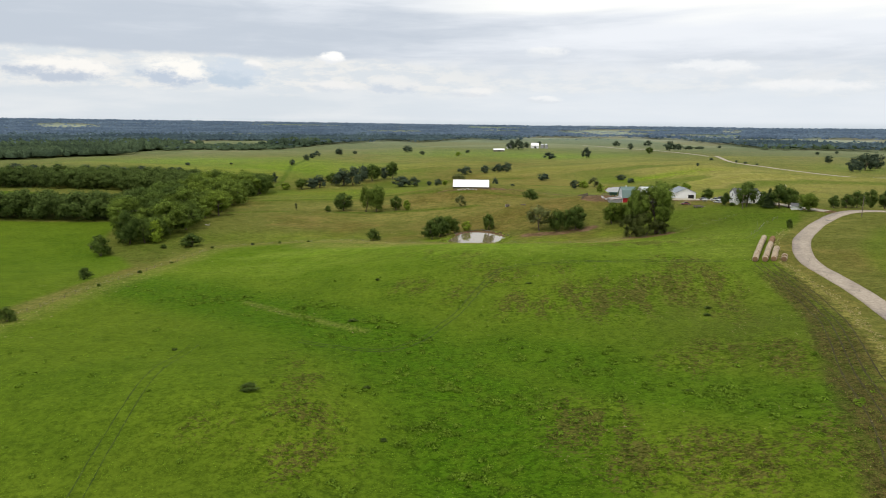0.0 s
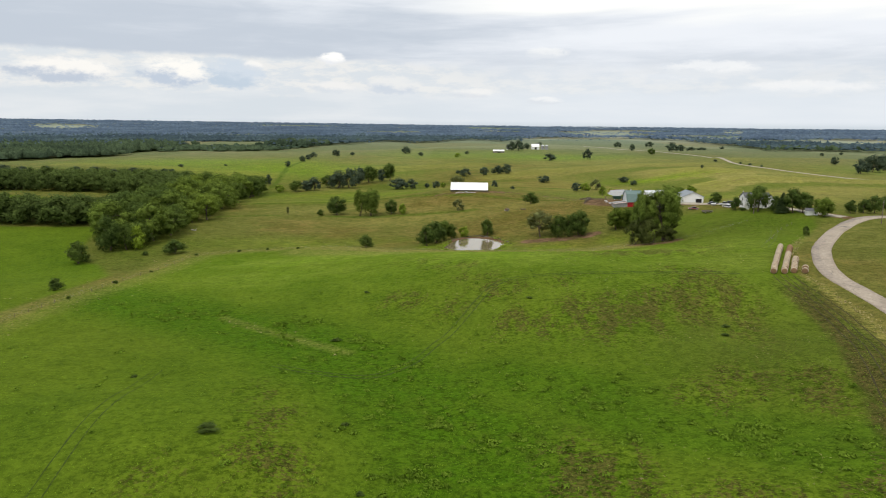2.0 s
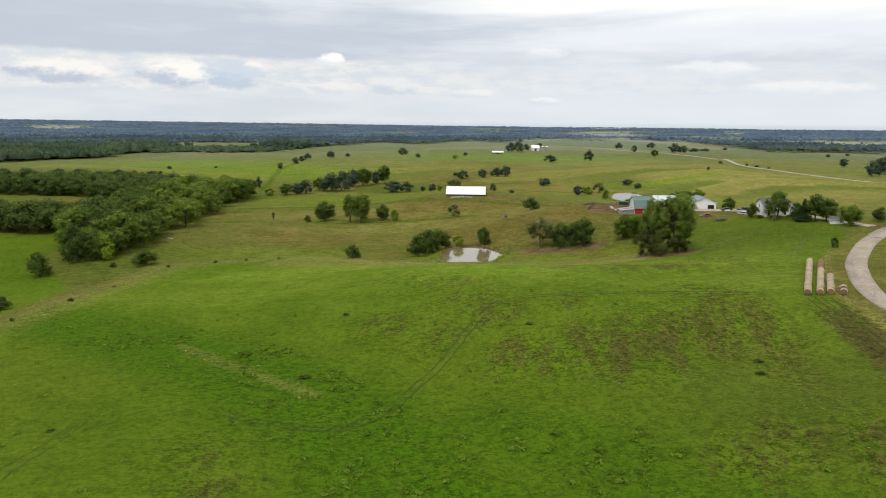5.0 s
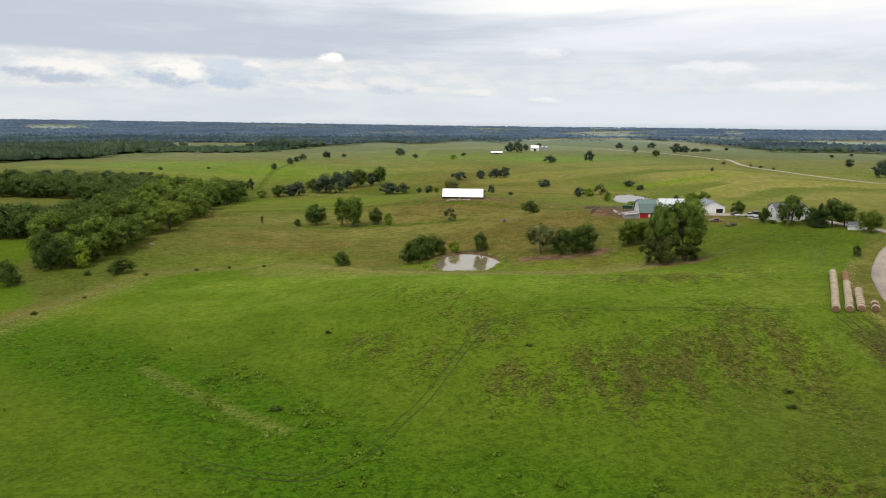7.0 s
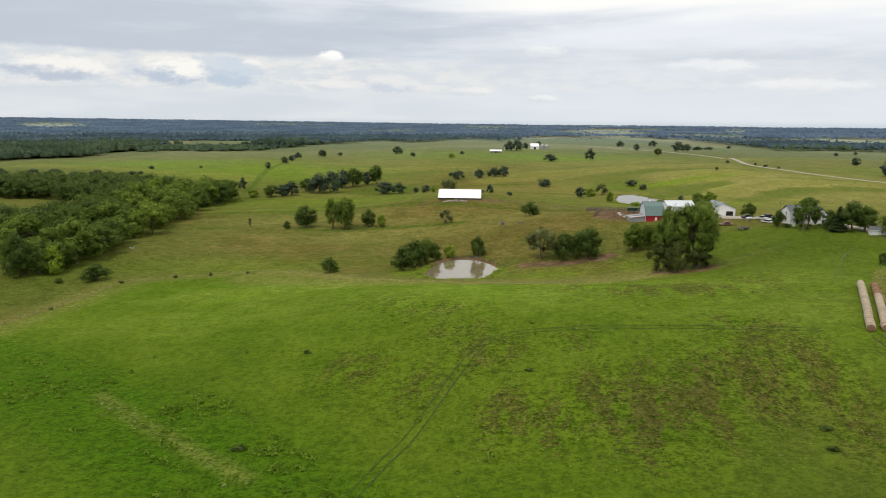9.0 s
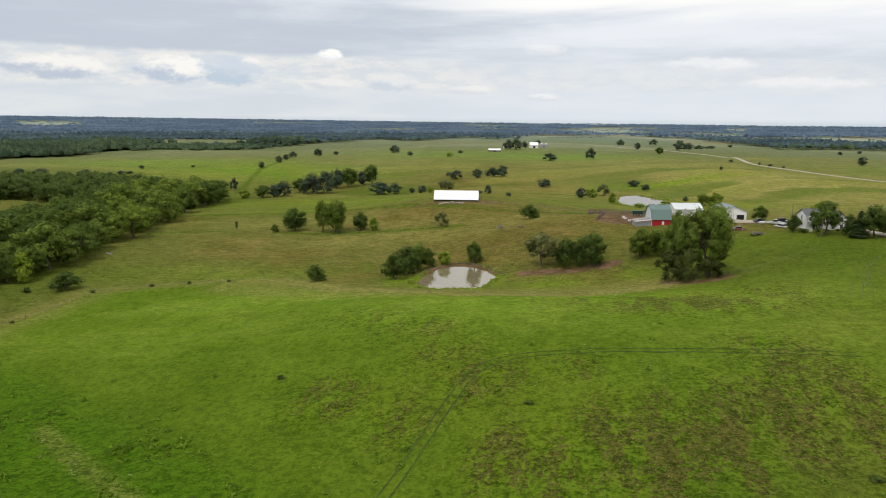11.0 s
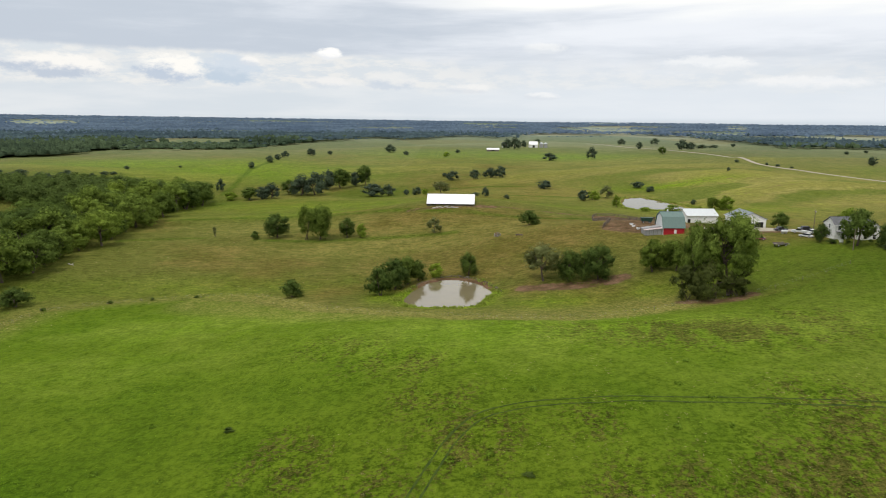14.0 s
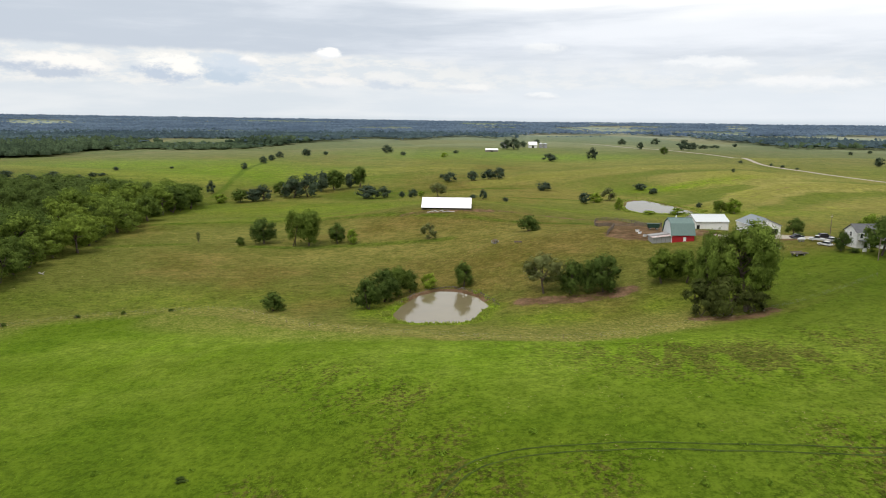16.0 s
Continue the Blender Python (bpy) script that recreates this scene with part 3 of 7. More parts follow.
# ---- plants ----
def foliage(name, dark, light, spread=0.5, stands=0.0):
    m, w, b = principled(name, 0.9, 0, 0.04)
    info = w.n("ShaderNodeObjectInfo").outputs["Random"]
    isl = w.n("ShaderNodeNewGeometry").outputs["Random Per Island"]
    pos = w.n("ShaderNodeNewGeometry").outputs["Position"]
    n = w.noise(pos, 0.45, 4.0, 0.6)
    f = w.math("ADD", w.math("MULTIPLY", isl, 0.5), w.math("MULTIPLY", w.ramp(n, 0.36, 0.64), 0.5))
    col = w.mix(f, rgb(dark[0] * 1.16, dark[1] * 1.10, dark[2] * 1.2), rgb(light[0] * 1.46, light[1] * 1.50, light[2] * 1.7))
    col = w.mix(spread, col, w.mix(1.0, col, w.mix(info, rgb(0.62, 0.66, 0.75), rgb(1.4, 1.32, 1.0)), "MULTIPLY"))
    if stands:
        age = w.ramp(w.noise(pos, 0.0055, 4.0, 0.6), 0.38, 0.62)
        col = w.mix(stands, col, w.mix(1.0, col, w.mix(age, rgb(0.62, 0.66, 0.74), rgb(1.45, 1.40, 1.25)), "MULTIPLY"))
    w.t.links.new(col, b.inputs["Base Color"])
    tr = w.n("ShaderNodeBsdfTranslucent", {0: col})
    mixer = w.n("ShaderNodeMixShader", {0: 0.4})
    out = [n for n in m.node_tree.nodes if n.type == "OUTPUT_MATERIAL"][0]
    w.t.links.new(b.outputs[0], mixer.inputs[1])
    w.t.links.new(tr.outputs[0], mixer.inputs[2])
    w.t.links.new(mixer.outputs[0], out.inputs[0])
    return m


def bark_material():
    m, w, b = principled("bark", 0.95, 0, 0.1)
    pos = w.n("ShaderNodeNewGeometry").outputs["Position"]
    n = w.noise(pos, 3.0, 5.0, 0.7)
    w.t.links.new(w.mix(n, rgb(0.05, 0.038, 0.028), rgb(0.16, 0.13, 0.10)), b.inputs["Base Color"])
    bump(w, b, n, 0.6, 0.05)
    return m


BARK = bark_material()
LEAF_MID = foliage("leaves_mid", (0.055, 0.090, 0.014), (0.155, 0.205, 0.033))
LEAF_DARK = foliage("leaves_dark", (0.036, 0.064, 0.014), (0.108, 0.150, 0.030), 0.35)
LEAF_LIGHT = foliage("leaves_light", (0.095, 0.145, 0.014), (0.235, 0.310, 0.036), 0.35)
LEAF_GREY = foliage("leaves_grey", (0.070, 0.085, 0.028), (0.170, 0.185, 0.065), 0.2)
LEAF_WOOD = foliage("leaves_wood", (0.054, 0.088, 0.017), (0.158, 0.212, 0.038), 0.6)
LEAF_WOOD_LIGHT = foliage("leaves_wood_light", (0.074, 0.114, 0.017), (0.205, 0.268, 0.042), 0.35)
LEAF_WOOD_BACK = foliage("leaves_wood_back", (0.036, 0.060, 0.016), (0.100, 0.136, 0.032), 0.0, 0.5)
LEAF_COTTON = foliage("leaves_cottonwood", (0.060, 0.096, 0.016), (0.172, 0.225, 0.040), 0.2)
LEAF_OLIVE = foliage("leaves_olive", (0.042, 0.056, 0.014), (0.122, 0.140, 0.034), 0.5)
# for trees far off: distance haze mixed into the green
LEAF_HAZED = foliage("leaves_dull", (0.034, 0.054, 0.034), (0.090, 0.118, 0.064), 0.35)
NEEDLE = foliage("needles", (0.030, 0.050, 0.018), (0.080, 0.110, 0.034), 0.2)


def mesh_of(name, verts, faces, material, smooth=False, normals=None):
    me = bpy.data.meshes.new(name)
    me.from_pydata([tuple(v) for v in verts], [], faces)
    me.materials.append(material)
    if normals is not None:
        me.polygons.foreach_set("use_smooth", np.ones(len(me.polygons), bool))
        me.normals_split_custom_set_from_vertices([tuple(v) for v in normals])
    elif smooth:
        me.polygons.foreach_set("use_smooth", np.ones(len(me.polygons), bool))
    return me


def part_mesh(name, me, parent, label=""):
    ob = new(name, me)
    ob.parent = parent
    return tagged(ob, label) if label else ob


def part(name, bm, material, parent, label=""):
    me = bpy.data.meshes.new(name)
    bm.to_mesh(me)
    bm.free()
    me.materials.append(material)
    return part_mesh(name, me, parent, label)


def tube(path, radii, sides=6):
    """Verts and faces of a bent, tapering tube."""
    v, f = [], []
    for i, (p, r) in enumerate(zip(path, radii)):
        d = (path[min(i + 1, len(path) - 1)] - path[max(i - 1, 0)]).normalized()
        a = d.orthogonal().normalized()
        c = d.cross(a)
        for k in range(sides):
            q = 2 * math.pi * k / sides
            v.append(p + r * (math.cos(q) * a + math.sin(q) * c))
        if i:
            for k in range(sides):
                j = (k + 1) % sides
                f.append(((i - 1) * sides + k, (i - 1) * sides + j, i * sides + j, i * sides + k))
    f.append(tuple(range(len(v) - sides, len(v))))
    return v, f


def tree_thing(seed, width, clear, cards, leaf, card, kind="tree", lobes=9, stems=1, heart=2, flat=0.5, puff=1.0):
    """A tree one metre high: tapered trunk with limbs, and a crown of leaf clumps. width: crown's width; clear: height of bare trunk."""
    rng = np.random.default_rng(seed)
    root = new(kind)
    tv, tf = [], []
    lobes_at = []
    ch = (1 - clear) / 2
    mid = clear + ch
    for k in range(lobes):
        th = 2.4 * k + rng.uniform(0, 1.0)
        h = -0.75 + 1.6 * (k + 0.5) / lobes
        rad = max(0.05, 1 - h * h) ** flat * rng.uniform(0.50, 0.95)
        lobes_at.append((0.5 * width * rad * math.cos(th), 0.5 * width * rad * math.sin(th), mid + ch * h * 0.85, puff * rng.uniform(0.14, 0.33)))
    lobes_at.append((rng.uniform(-0.05, 0.05) * width, rng.uniform(-0.05, 0.05) * width, 1 - 0.26 * ch * 2 * 0.6, 0.27))
    for s in range(stems):
        lean = Vector((rng.uniform(-0.12, 0.12), rng.uniform(-0.12, 0.12), 0)) * width * (1 + stems)
        base = Vector((rng.uniform(-0.1, 0.1), rng.uniform(-0.1, 0.1), 0)) * width * (stems > 1)
        top = Vector((lean.x, lean.y, clear + ch * 1.1))
        path = [base + Vector((0, 0, -0.03)), base + Vector((0, 0, 0.03)), base.lerp(top, 0.4) + Vector((rng.uniform(-0.02, 0.02), rng.uniform(-0.02, 0.02), 0)), top]
        r0 = 0.032 / math.sqrt(stems)
        v, f = tube(path, [r0 * 1.5, r0, r0 * 0.75, r0 * 0.25], 7)
        o = len(tv)
        tv += v
        tf += [tuple(i + o for i in q) for q in f]
        for lx, ly, lz, lr in lobes_at[s::stems]:
            start = base.lerp(top, rng.uniform(0.45, 0.85))
            end = Vector((lx, ly, lz))
            bend = start.lerp(end, 0.5) + Vector((0, 0, 0.03))
            v, f = tube([start, bend, end], [r0 * 0.4, r0 * 0.28, r0 * 0.08], 4)
            o = len(tv)
            tv += v
            tf += [tuple(i + o for i in q) for q in f]
    part_mesh("trunk", mesh_of("trunk", tv, tf, BARK, True), root, "grey-brown bark")
    # leaves: small bent cards in sprays on ragged lobes, thinner inside
    n = cards
    L0 = np.array(lobes_at)
    share = L0[:, 3] ** 2
    # each lobe carries sprays; each spray carries leaves
    sprays = max(12, n // 9)
    which = rng.choice(len(L0), sprays, p=share / share.sum())
    sd = rng.normal(size=(sprays, 3))
    sd /= np.linalg.norm(sd, axis=1)[:, None]
    wob = np.array([noise.noise((a * 1.9 + seed, b * 1.9 + k, c * 1.9)) for (a, b, c), k in zip(sd, which)])
    sr = L0[which, 3] * (0.78 + 0.24 * rng.random(sprays) + 0.42 * wob)
    sc = L0[which, :3] + sd * sr[:, None] * (width * 0.88, width * 0.88, ch * 1.5)
    pick = rng.integers(0, sprays, n)
    d = sd[pick]
    c = sc[pick] + rng.normal(size=(n, 3)) * card * (1.5, 1.5, 1.0 * 2 * ch / max(width, 0.3) * 0.8)
    low, highest = c[:, 2].min(), c[:, 2].max()
    floor = max(0.02, clear * 0.7)
    fit = lambda z: floor + (z - low) / (highest - low) * (1.0 - floor)
    c[:, 2] = fit(c[:, 2])
    u = rng.normal(size=(n, 3)) * (1, 1, 0.7)
    u /= np.linalg.norm(u, axis=1)[:, None]
    away = (c - (0, 0, mid)) / (0.5 * width, 0.5 * width, ch)
    nrm = 1.1 * d + 0.8 * away + 0.45 * rng.normal(size=(n, 3)) + (0, 0, 0.35)
    nrm /= np.linalg.norm(nrm, axis=1)[:, None] + 1e-9
    u -= nrm * (u * nrm).sum(1)[:, None]
    u /= np.linalg.norm(u, axis=1)[:, None] + 1e-9
    vv = np.cross(nrm, u)
    vv /= np.linalg.norm(vv, axis=1)[:, None] + 1e-9
    s = card * rng.uniform(0.55, 1.3, n)[:, None]
    quads = np.stack([c - u * s, c - vv * s * 0.6, c + u * s * 1.1, c + vv * s * 0.55], 1).reshape(-1, 3)
    faces = (np.arange(n)[:, None] * 4 + np.arange(4)).tolist()
    form = 1.0 * d + 0.55 * away + 0.22 * rng.normal(size=(n, 3)) + (0, 0, 0.15)
    form /= np.linalg.norm(form, axis=1)[:, None] + 1e-9
    normals = np.repeat(form, 4, 0).tolist()
    # dense heart of twigs and leaves inside each lobe
    verts = quads.tolist()
    for lx, ly, lz, lr in lobes_at:
        bm = bmesh.new()
        bmesh.ops.create_icosphere(bm, subdivisions=heart, radius=1)
        o = len(verts)
        for q in bm.verts:
            k = 0.60 + 0.5 * noise.noise(q.co * 1.7 + Vector((seed, lx * 9, lz * 9))) + 0.35 * noise.noise(q.co * 4 + Vector((lz, seed, 0)))
            z = lz + q.co.z * lr * k * ch * 1.25
            verts.append((lx + q.co.x * lr * k * width * 0.75, ly + q.co.y * lr * k * width * 0.75, fit(z)))
            normals.append(tuple(q.co.normalized()))
        faces += [[o + q.index for q in fc.verts] for fc in bm.faces]
        bm.free()
    part_mesh("crown", mesh_of("crown", verts, faces, leaf, normals=normals), root)
    SHAPES[seed] = np.array(verts), np.array(normals), [tuple(q) for q in faces]
    return root


SHAPES = {}


def conifer_thing(seed, width, tiers=9, cards=900):
    """A spruce one metre high: trunk, and tiers of drooping sprays."""
    rng = np.random.default_rng(seed)
    root = new("conifer")
    v, f = tube([Vector((0, 0, -0.03)), Vector((0, 0, 0.3)), Vector((0, 0, 1.0))], [0.022, 0.016, 0.003], 6)
    part_mesh("trunk", mesh_of("trunk", v, f, BARK, True), root, "brown bark")
    h = 0.06 + 0.94 * rng.random(cards) ** 1.35
    th = rng.uniform(0, 2 * math.pi, cards)
    tier = 0.75 + 0.25 * np.sin(h * tiers * 6.28 + 1.3 * np.sin(th * 3))
    r = 0.5 * width * (1.02 - h) ** 0.8 * tier * rng.uniform(0.35, 1.0, cards) ** 0.5
    c = np.stack([r * np.cos(th), r * np.sin(th), h], 1)
    out = np.stack([np.cos(th), np.sin(th), -0.35 + 0 * th], 1)
    side = np.stack([-np.sin(th), np.cos(th), rng.uniform(-0.5, 0.5, cards)], 1)
    s = (0.045 + 0.05 * (1 - h))[:, None] * rng.uniform(0.6, 1.2, cards)[:, None] * (0.6 + width)
    quads = np.stack([c - out * s, c + side * s * 0.5, c + out * s, c - side * s * 0.5], 1).reshape(-1, 3)
    part_mesh("crown", mesh_of("crown", quads.tolist(), (np.arange(cards)[:, None] * 4 + np.arange(4)).tolist(), NEEDLE), root)
    return root


def bush_thing(seed, leaf, cards=2000, card=0.045):
    """A shrub one metre high and about one wide, leafy to the ground."""
    return tree_thing(seed, 1.15, 0.06, cards, leaf, card, "bush", 7, 3)


KINDS = {
    "broad": lambda: tree_thing(11, 0.95, 0.10, 5200, LEAF_DARK, 0.025),
    "broad_light": lambda: tree_thing(12, 0.9, 0.08, 5200, LEAF_MID, 0.025),
    "round": lambda: tree_thing(13, 0.85, 0.07, 4800, LEAF_DARK, 0.025),
    "open": lambda: tree_thing(14, 0.85, 0.24, 4200, LEAF_MID, 0.024, lobes=8, stems=2),
    "open_dark": lambda: tree_thing(19, 0.85, 0.2, 3000, LEAF_DARK, 0.030, lobes=11),
    "spreading": lambda: tree_thing(15, 1.1, 0.24, 4200, LEAF_GREY, 0.022, lobes=10),
    "tall": lambda: tree_thing(16, 0.66, 0.36, 12000, LEAF_COTTON, 0.0145, lobes=23, stems=2, flat=0.22, puff=0.82),
    "thicket": lambda: tree_thing(27, 1.15, 0.05, 4200, LEAF_OLIVE, 0.030, "bush", 9, 3),
    "tall_light": lambda: tree_thing(17, 0.7, 0.08, 2700, LEAF_LIGHT, 0.034),
    "upright": lambda: tree_thing(18, 0.6, 0.06, 4200, LEAF_DARK, 0.026, lobes=8),
    "far_dark": lambda: tree_thing(41, 0.9, 0.05, 1100, LEAF_HAZED, 0.05, lobes=8),
    "far_round": lambda: tree_thing(42, 0.95, 0.05, 1100, LEAF_HAZED, 0.05, lobes=7),
    "wood_dark": lambda: tree_thing(31, 0.9, 0.10, 4400, LEAF_DARK, 0.025, lobes=10),
    "wood_mid": lambda: tree_thing(32, 0.85, 0.08, 4400, LEAF_WOOD, 0.025, lobes=11),
    "wood_light": lambda: tree_thing(33, 0.8, 0.14, 4400, LEAF_WOOD_LIGHT, 0.025, lobes=10),
    "wood_round": lambda: tree_thing(34, 0.95, 0.12, 4400, LEAF_WOOD, 0.025, lobes=9),
    "bush": lambda: bush_thing(21, LEAF_DARK),
    "bush_light": lambda: bush_thing(22, LEAF_LIGHT),
    "bush_grey": lambda: bush_thing(23, LEAF_GREY, 900),
    "sapling": lambda: tree_thing(24, 0.4, 0.2, 260, LEAF_GREY, 0.05, lobes=4),
    "conifer": lambda: conifer_thing(25, 0.5),
}
WIDTH = {"open_dark": 0.95, "far_dark": 1.0, "far_round": 1.05, "wood_dark": 1.0, "wood_mid": 0.95, "wood_light": 0.9, "wood_round": 1.05, "broad": 1.05, "broad_light": 1.0, "round": 0.98, "open": 0.95, "spreading": 1.2, "tall": 0.82, "tall_light": 0.8, "upright": 0.7, "bush": 1.25, "bush_light": 1.25, "bush_grey": 1.25, "sapling": 0.45, "conifer": 0.5, "thicket": 1.25}
made = {}


def plant(kind, x, y, h, wide, label, group, turn=0.0):
    """Sets a plant of that height and crown width on the ground."""
    s = wide / WIDTH[kind]
    m = Matrix.Translation((x, y, gz(x, y) - 0.03 * h)) @ Matrix.Rotation(turn, 4, "Z") @ Matrix.Diagonal((s, s, h, 1))
    if kind not in made:
        ob = made[kind] = KINDS[kind]()
        ob.matrix_basis = m
    else:
        src = made[kind]
        ob = new(src.name.split(".")[0])
        ob.matrix_basis = m
        for c in src.children:
            q = c.copy()
            scene.collection.objects.link(q)
            q.parent = ob
    category = "shrub" if kind.startswith("bush") or "bush" in label else "conifer" if kind == "conifer" else "tree"
    return tagged(ob, label, category, group)


CENTRE = [
    ("bush", -73.0, 428.5, 4.6, 4.3), ("broad", -63.6, 432.3, 12.5, 13.0), ("open", -48.5, 425.2, 16.7, 8.0), ("broad_light", -42.0, 425.5, 17.2, 13.4),
    ("round", -29.6, 426.1, 9.9, 8.5), ("bush_light", -23.0, 424.6, 7.1, 5.5), ("bush_grey", 10.4, 418.9, 7.9, 7.3), ("bush", -33.9, 325.6, 6.3, 7.5),
    ("bush", -5.5, 325.6, 10.8, 8.6), ("round", -1.6, 335.2, 11.6, 10.5), ("broad_light", 2.4, 341.8, 10.7, 10.0), ("bush", 5.9, 345.5, 8.2, 6.2),
    ("bush_light", 12.2, 349.5, 5.5, 6.3), ("upright", 23.6, 349.2, 9.0, 6.2), ("bush", 52.4, 410.4, 7.2, 9.9), ("spreading", 47.4, 332.3, 13.8, 12.8),
    ("upright", 55.2, 329.6, 11.3, 8.5), ("round", 59.7, 328.8, 10.7, 6.8), ("broad", 64.3, 327.3, 12.6, 10.1), ("broad_light", 81.7, 327.7, 11.2, 10.1),
    ("broad_light", 88.8, 326.5, 10.6, 9.2), ("tall", 94.6, 299.4, 25.0, 17.0), ("tall", 86.6, 302.6, 23.2, 10.0), ("thicket", 88.9, 297.8, 12.0, 10.8),
    ("thicket", 82.6, 299.6, 10.6, 8.6), ("thicket", 95.9, 297.8, 9.0, 8.8), ("upright", 146.8, 379.0, 6.8, 6.2),
]
FARMSTEAD = [
    ("open_dark", 145.6, 326.2, 12.6, 10.6), ("conifer", 152.6, 318.0, 9.2, 6.6), ("open_dark", 156.2, 315.6, 11.4, 9.6), ("open_dark", 159.5, 313.6, 9.8, 8.6), ("upright", 166.0, 322.6, 7.4, 4.4), ("round", 151.6, 321.7, 7.9, 6.0),
    ("broad_light", 163.0, 302.6, 8.7, 9.0), ("round", 178.2, 309.7, 6.2, 5.6), ("upright", 184.9, 311.6, 6.9, 5.7), ("broad", 190.3, 312.7, 8.6, 7.2), ("broad", 201.7, 320.6, 9.7, 6.6),
    ("round", 222.2, 341.6, 9.9, 7.1), ("upright", 139.6, 336.6, 6.8, 4.6), ("tall_light", 157.6, 352.0, 9.5, 7.0),
]
MIDDLE = [
    ("round", -147.5, 970.5, 10.6, 11.7), ("bush", -127.4, 991.0, 5.8, 7.1), ("broad", -54.4, 1035.2, 11.4, 14.9), ("bush", -31.2, 990.0, 6.5, 7.8), ("bush_light", 21.0, 967.2, 6.3, 8.3), ("bush", 36.2, 1034.1, 5.3, 6.7),
    ("broad", 140.1, 913.8, 9.9, 16.1), ("upright", 194.6, 938.6, 15.6, 12.0), ("broad", 24.0, 725.9, 9.6, 11.8), ("bush", 17.1, 755.7, 4.2, 4.7), ("round", 42.9, 718.9, 9.9, 10.2), ("broad", 57.0, 717.6, 9.9, 11.7),
    ("broad", 65.5, 714.4, 10.9, 11.6), ("bush", 95.5, 655.6, 7.6, 12.2), ("broad_light", -106.8, 654.5, 12.4, 13.1), ("broad", -95.7, 647.7, 18.4, 17.2), ("broad", -86.7, 656.7, 19.6, 17.5), ("round", -82.4, 690.3, 19.0, 13.9),
    ("open", -72.8, 700.6, 17.9, 17.0), ("round", -61.1, 712.5, 14.8, 10.6), ("open", -53.6, 718.5, 18.9, 13.7), ("round", -41.6, 655.8, 12.0, 17.5), ("broad", -28.5, 656.6, 10.3, 12.3), ("bush", -13.4, 651.7, 5.3, 5.2),
    ("bush", -5.3, 644.7, 7.4, 7.7), ("bush_light", 1.3, 638.9, 5.2, 5.9), ("spreading", 14.4, 629.2, 11.4, 14.5), ("bush", 39.0, 606.2, 3.2, 5.5), ("upright", 45.2, 596.8, 7.9, 5.4), ("bush", 58.8, 580.6, 3.4, 4.1),
    ("bush", 111.9, 580.9, 8.6, 8.5), ("bush_light", 120.2, 589.4, 7.4, 9.6), ("bush_grey", 132.0, 601.6, 10.0, 10.8), ("bush_light", 124.9, 543.6, 8.5, 4.8), ("bush", 173.1, 664.0, 6.3, 10.6), ("bush", 175.9, 642.6, 5.2, 7.2),
    ("bush_light", 134.3, 514.6, 2.6, 8.0), ("bush_light", 150.6, 513.1, 4.3, 8.1), ("bush", 174.2, 544.6, 3.9, 3.5), ("broad_light", 176.8, 518.6, 8.0, 8.4), ("bush_light", 182.4, 514.0, 9.2, 10.9), ("bush", 254.0, 685.5, 3.7, 3.2),
]
NORTHWEST = [
    ("upright", -166.6, 672.6, 11.5, 6.8), ("bush_light", -146.0, 633.4, 6.8, 10.9), ("broad_light", -131.0, 628.1, 10.6, 14.1), ("round", -121.9, 626.6, 11.4, 10.7), ("broad", -114.9, 630.1, 13.2, 14.1), ("sapling", -95.0, 438.4, 5.8, 2.3),
    ("bush", -179.0, 810.4, 7.4, 7.3), ("round", -169.9, 849.9, 9.1, 7.7), ("round", -169.3, 886.8, 7.6, 8.7), ("broad", -173.3, 939.0, 8.1, 9.3), ("broad", -311.5, 658.1, 7.1, 13.1), ("broad", -306.6, 672.2, 8.7, 13.4),
    ("round", -302.9, 681.4, 6.5, 8.2), ("round", -304.9, 701.6, 7.2, 8.5), ("broad_light", -294.9, 704.8, 6.3, 8.5), ("broad", -290.7, 710.5, 6.4, 8.6), ("bush", -291.2, 735.7, 4.6, 8.0), ("bush", -286.3, 740.9, 3.1, 7.1),
    ("bush", -287.7, 771.0, 4.3, 5.3), ("bush", -251.2, 812.0, 2.3, 4.5), ("broad", -432.0, 690.0, 9.0, 15.0), ("round", -412.0, 686.0, 8.0, 13.0), ("broad", -384.0, 682.0, 8.5, 13.0), ("broad", -366.0, 700.0, 7.5, 12.0),
    ("round", -351.0, 708.0, 8.0, 12.0), ("broad", -333.0, 668.0, 9.0, 14.0), ("round", -322.0, 690.0, 8.0, 12.0), ("broad", -320.0, 724.0, 6.5, 11.0),
]
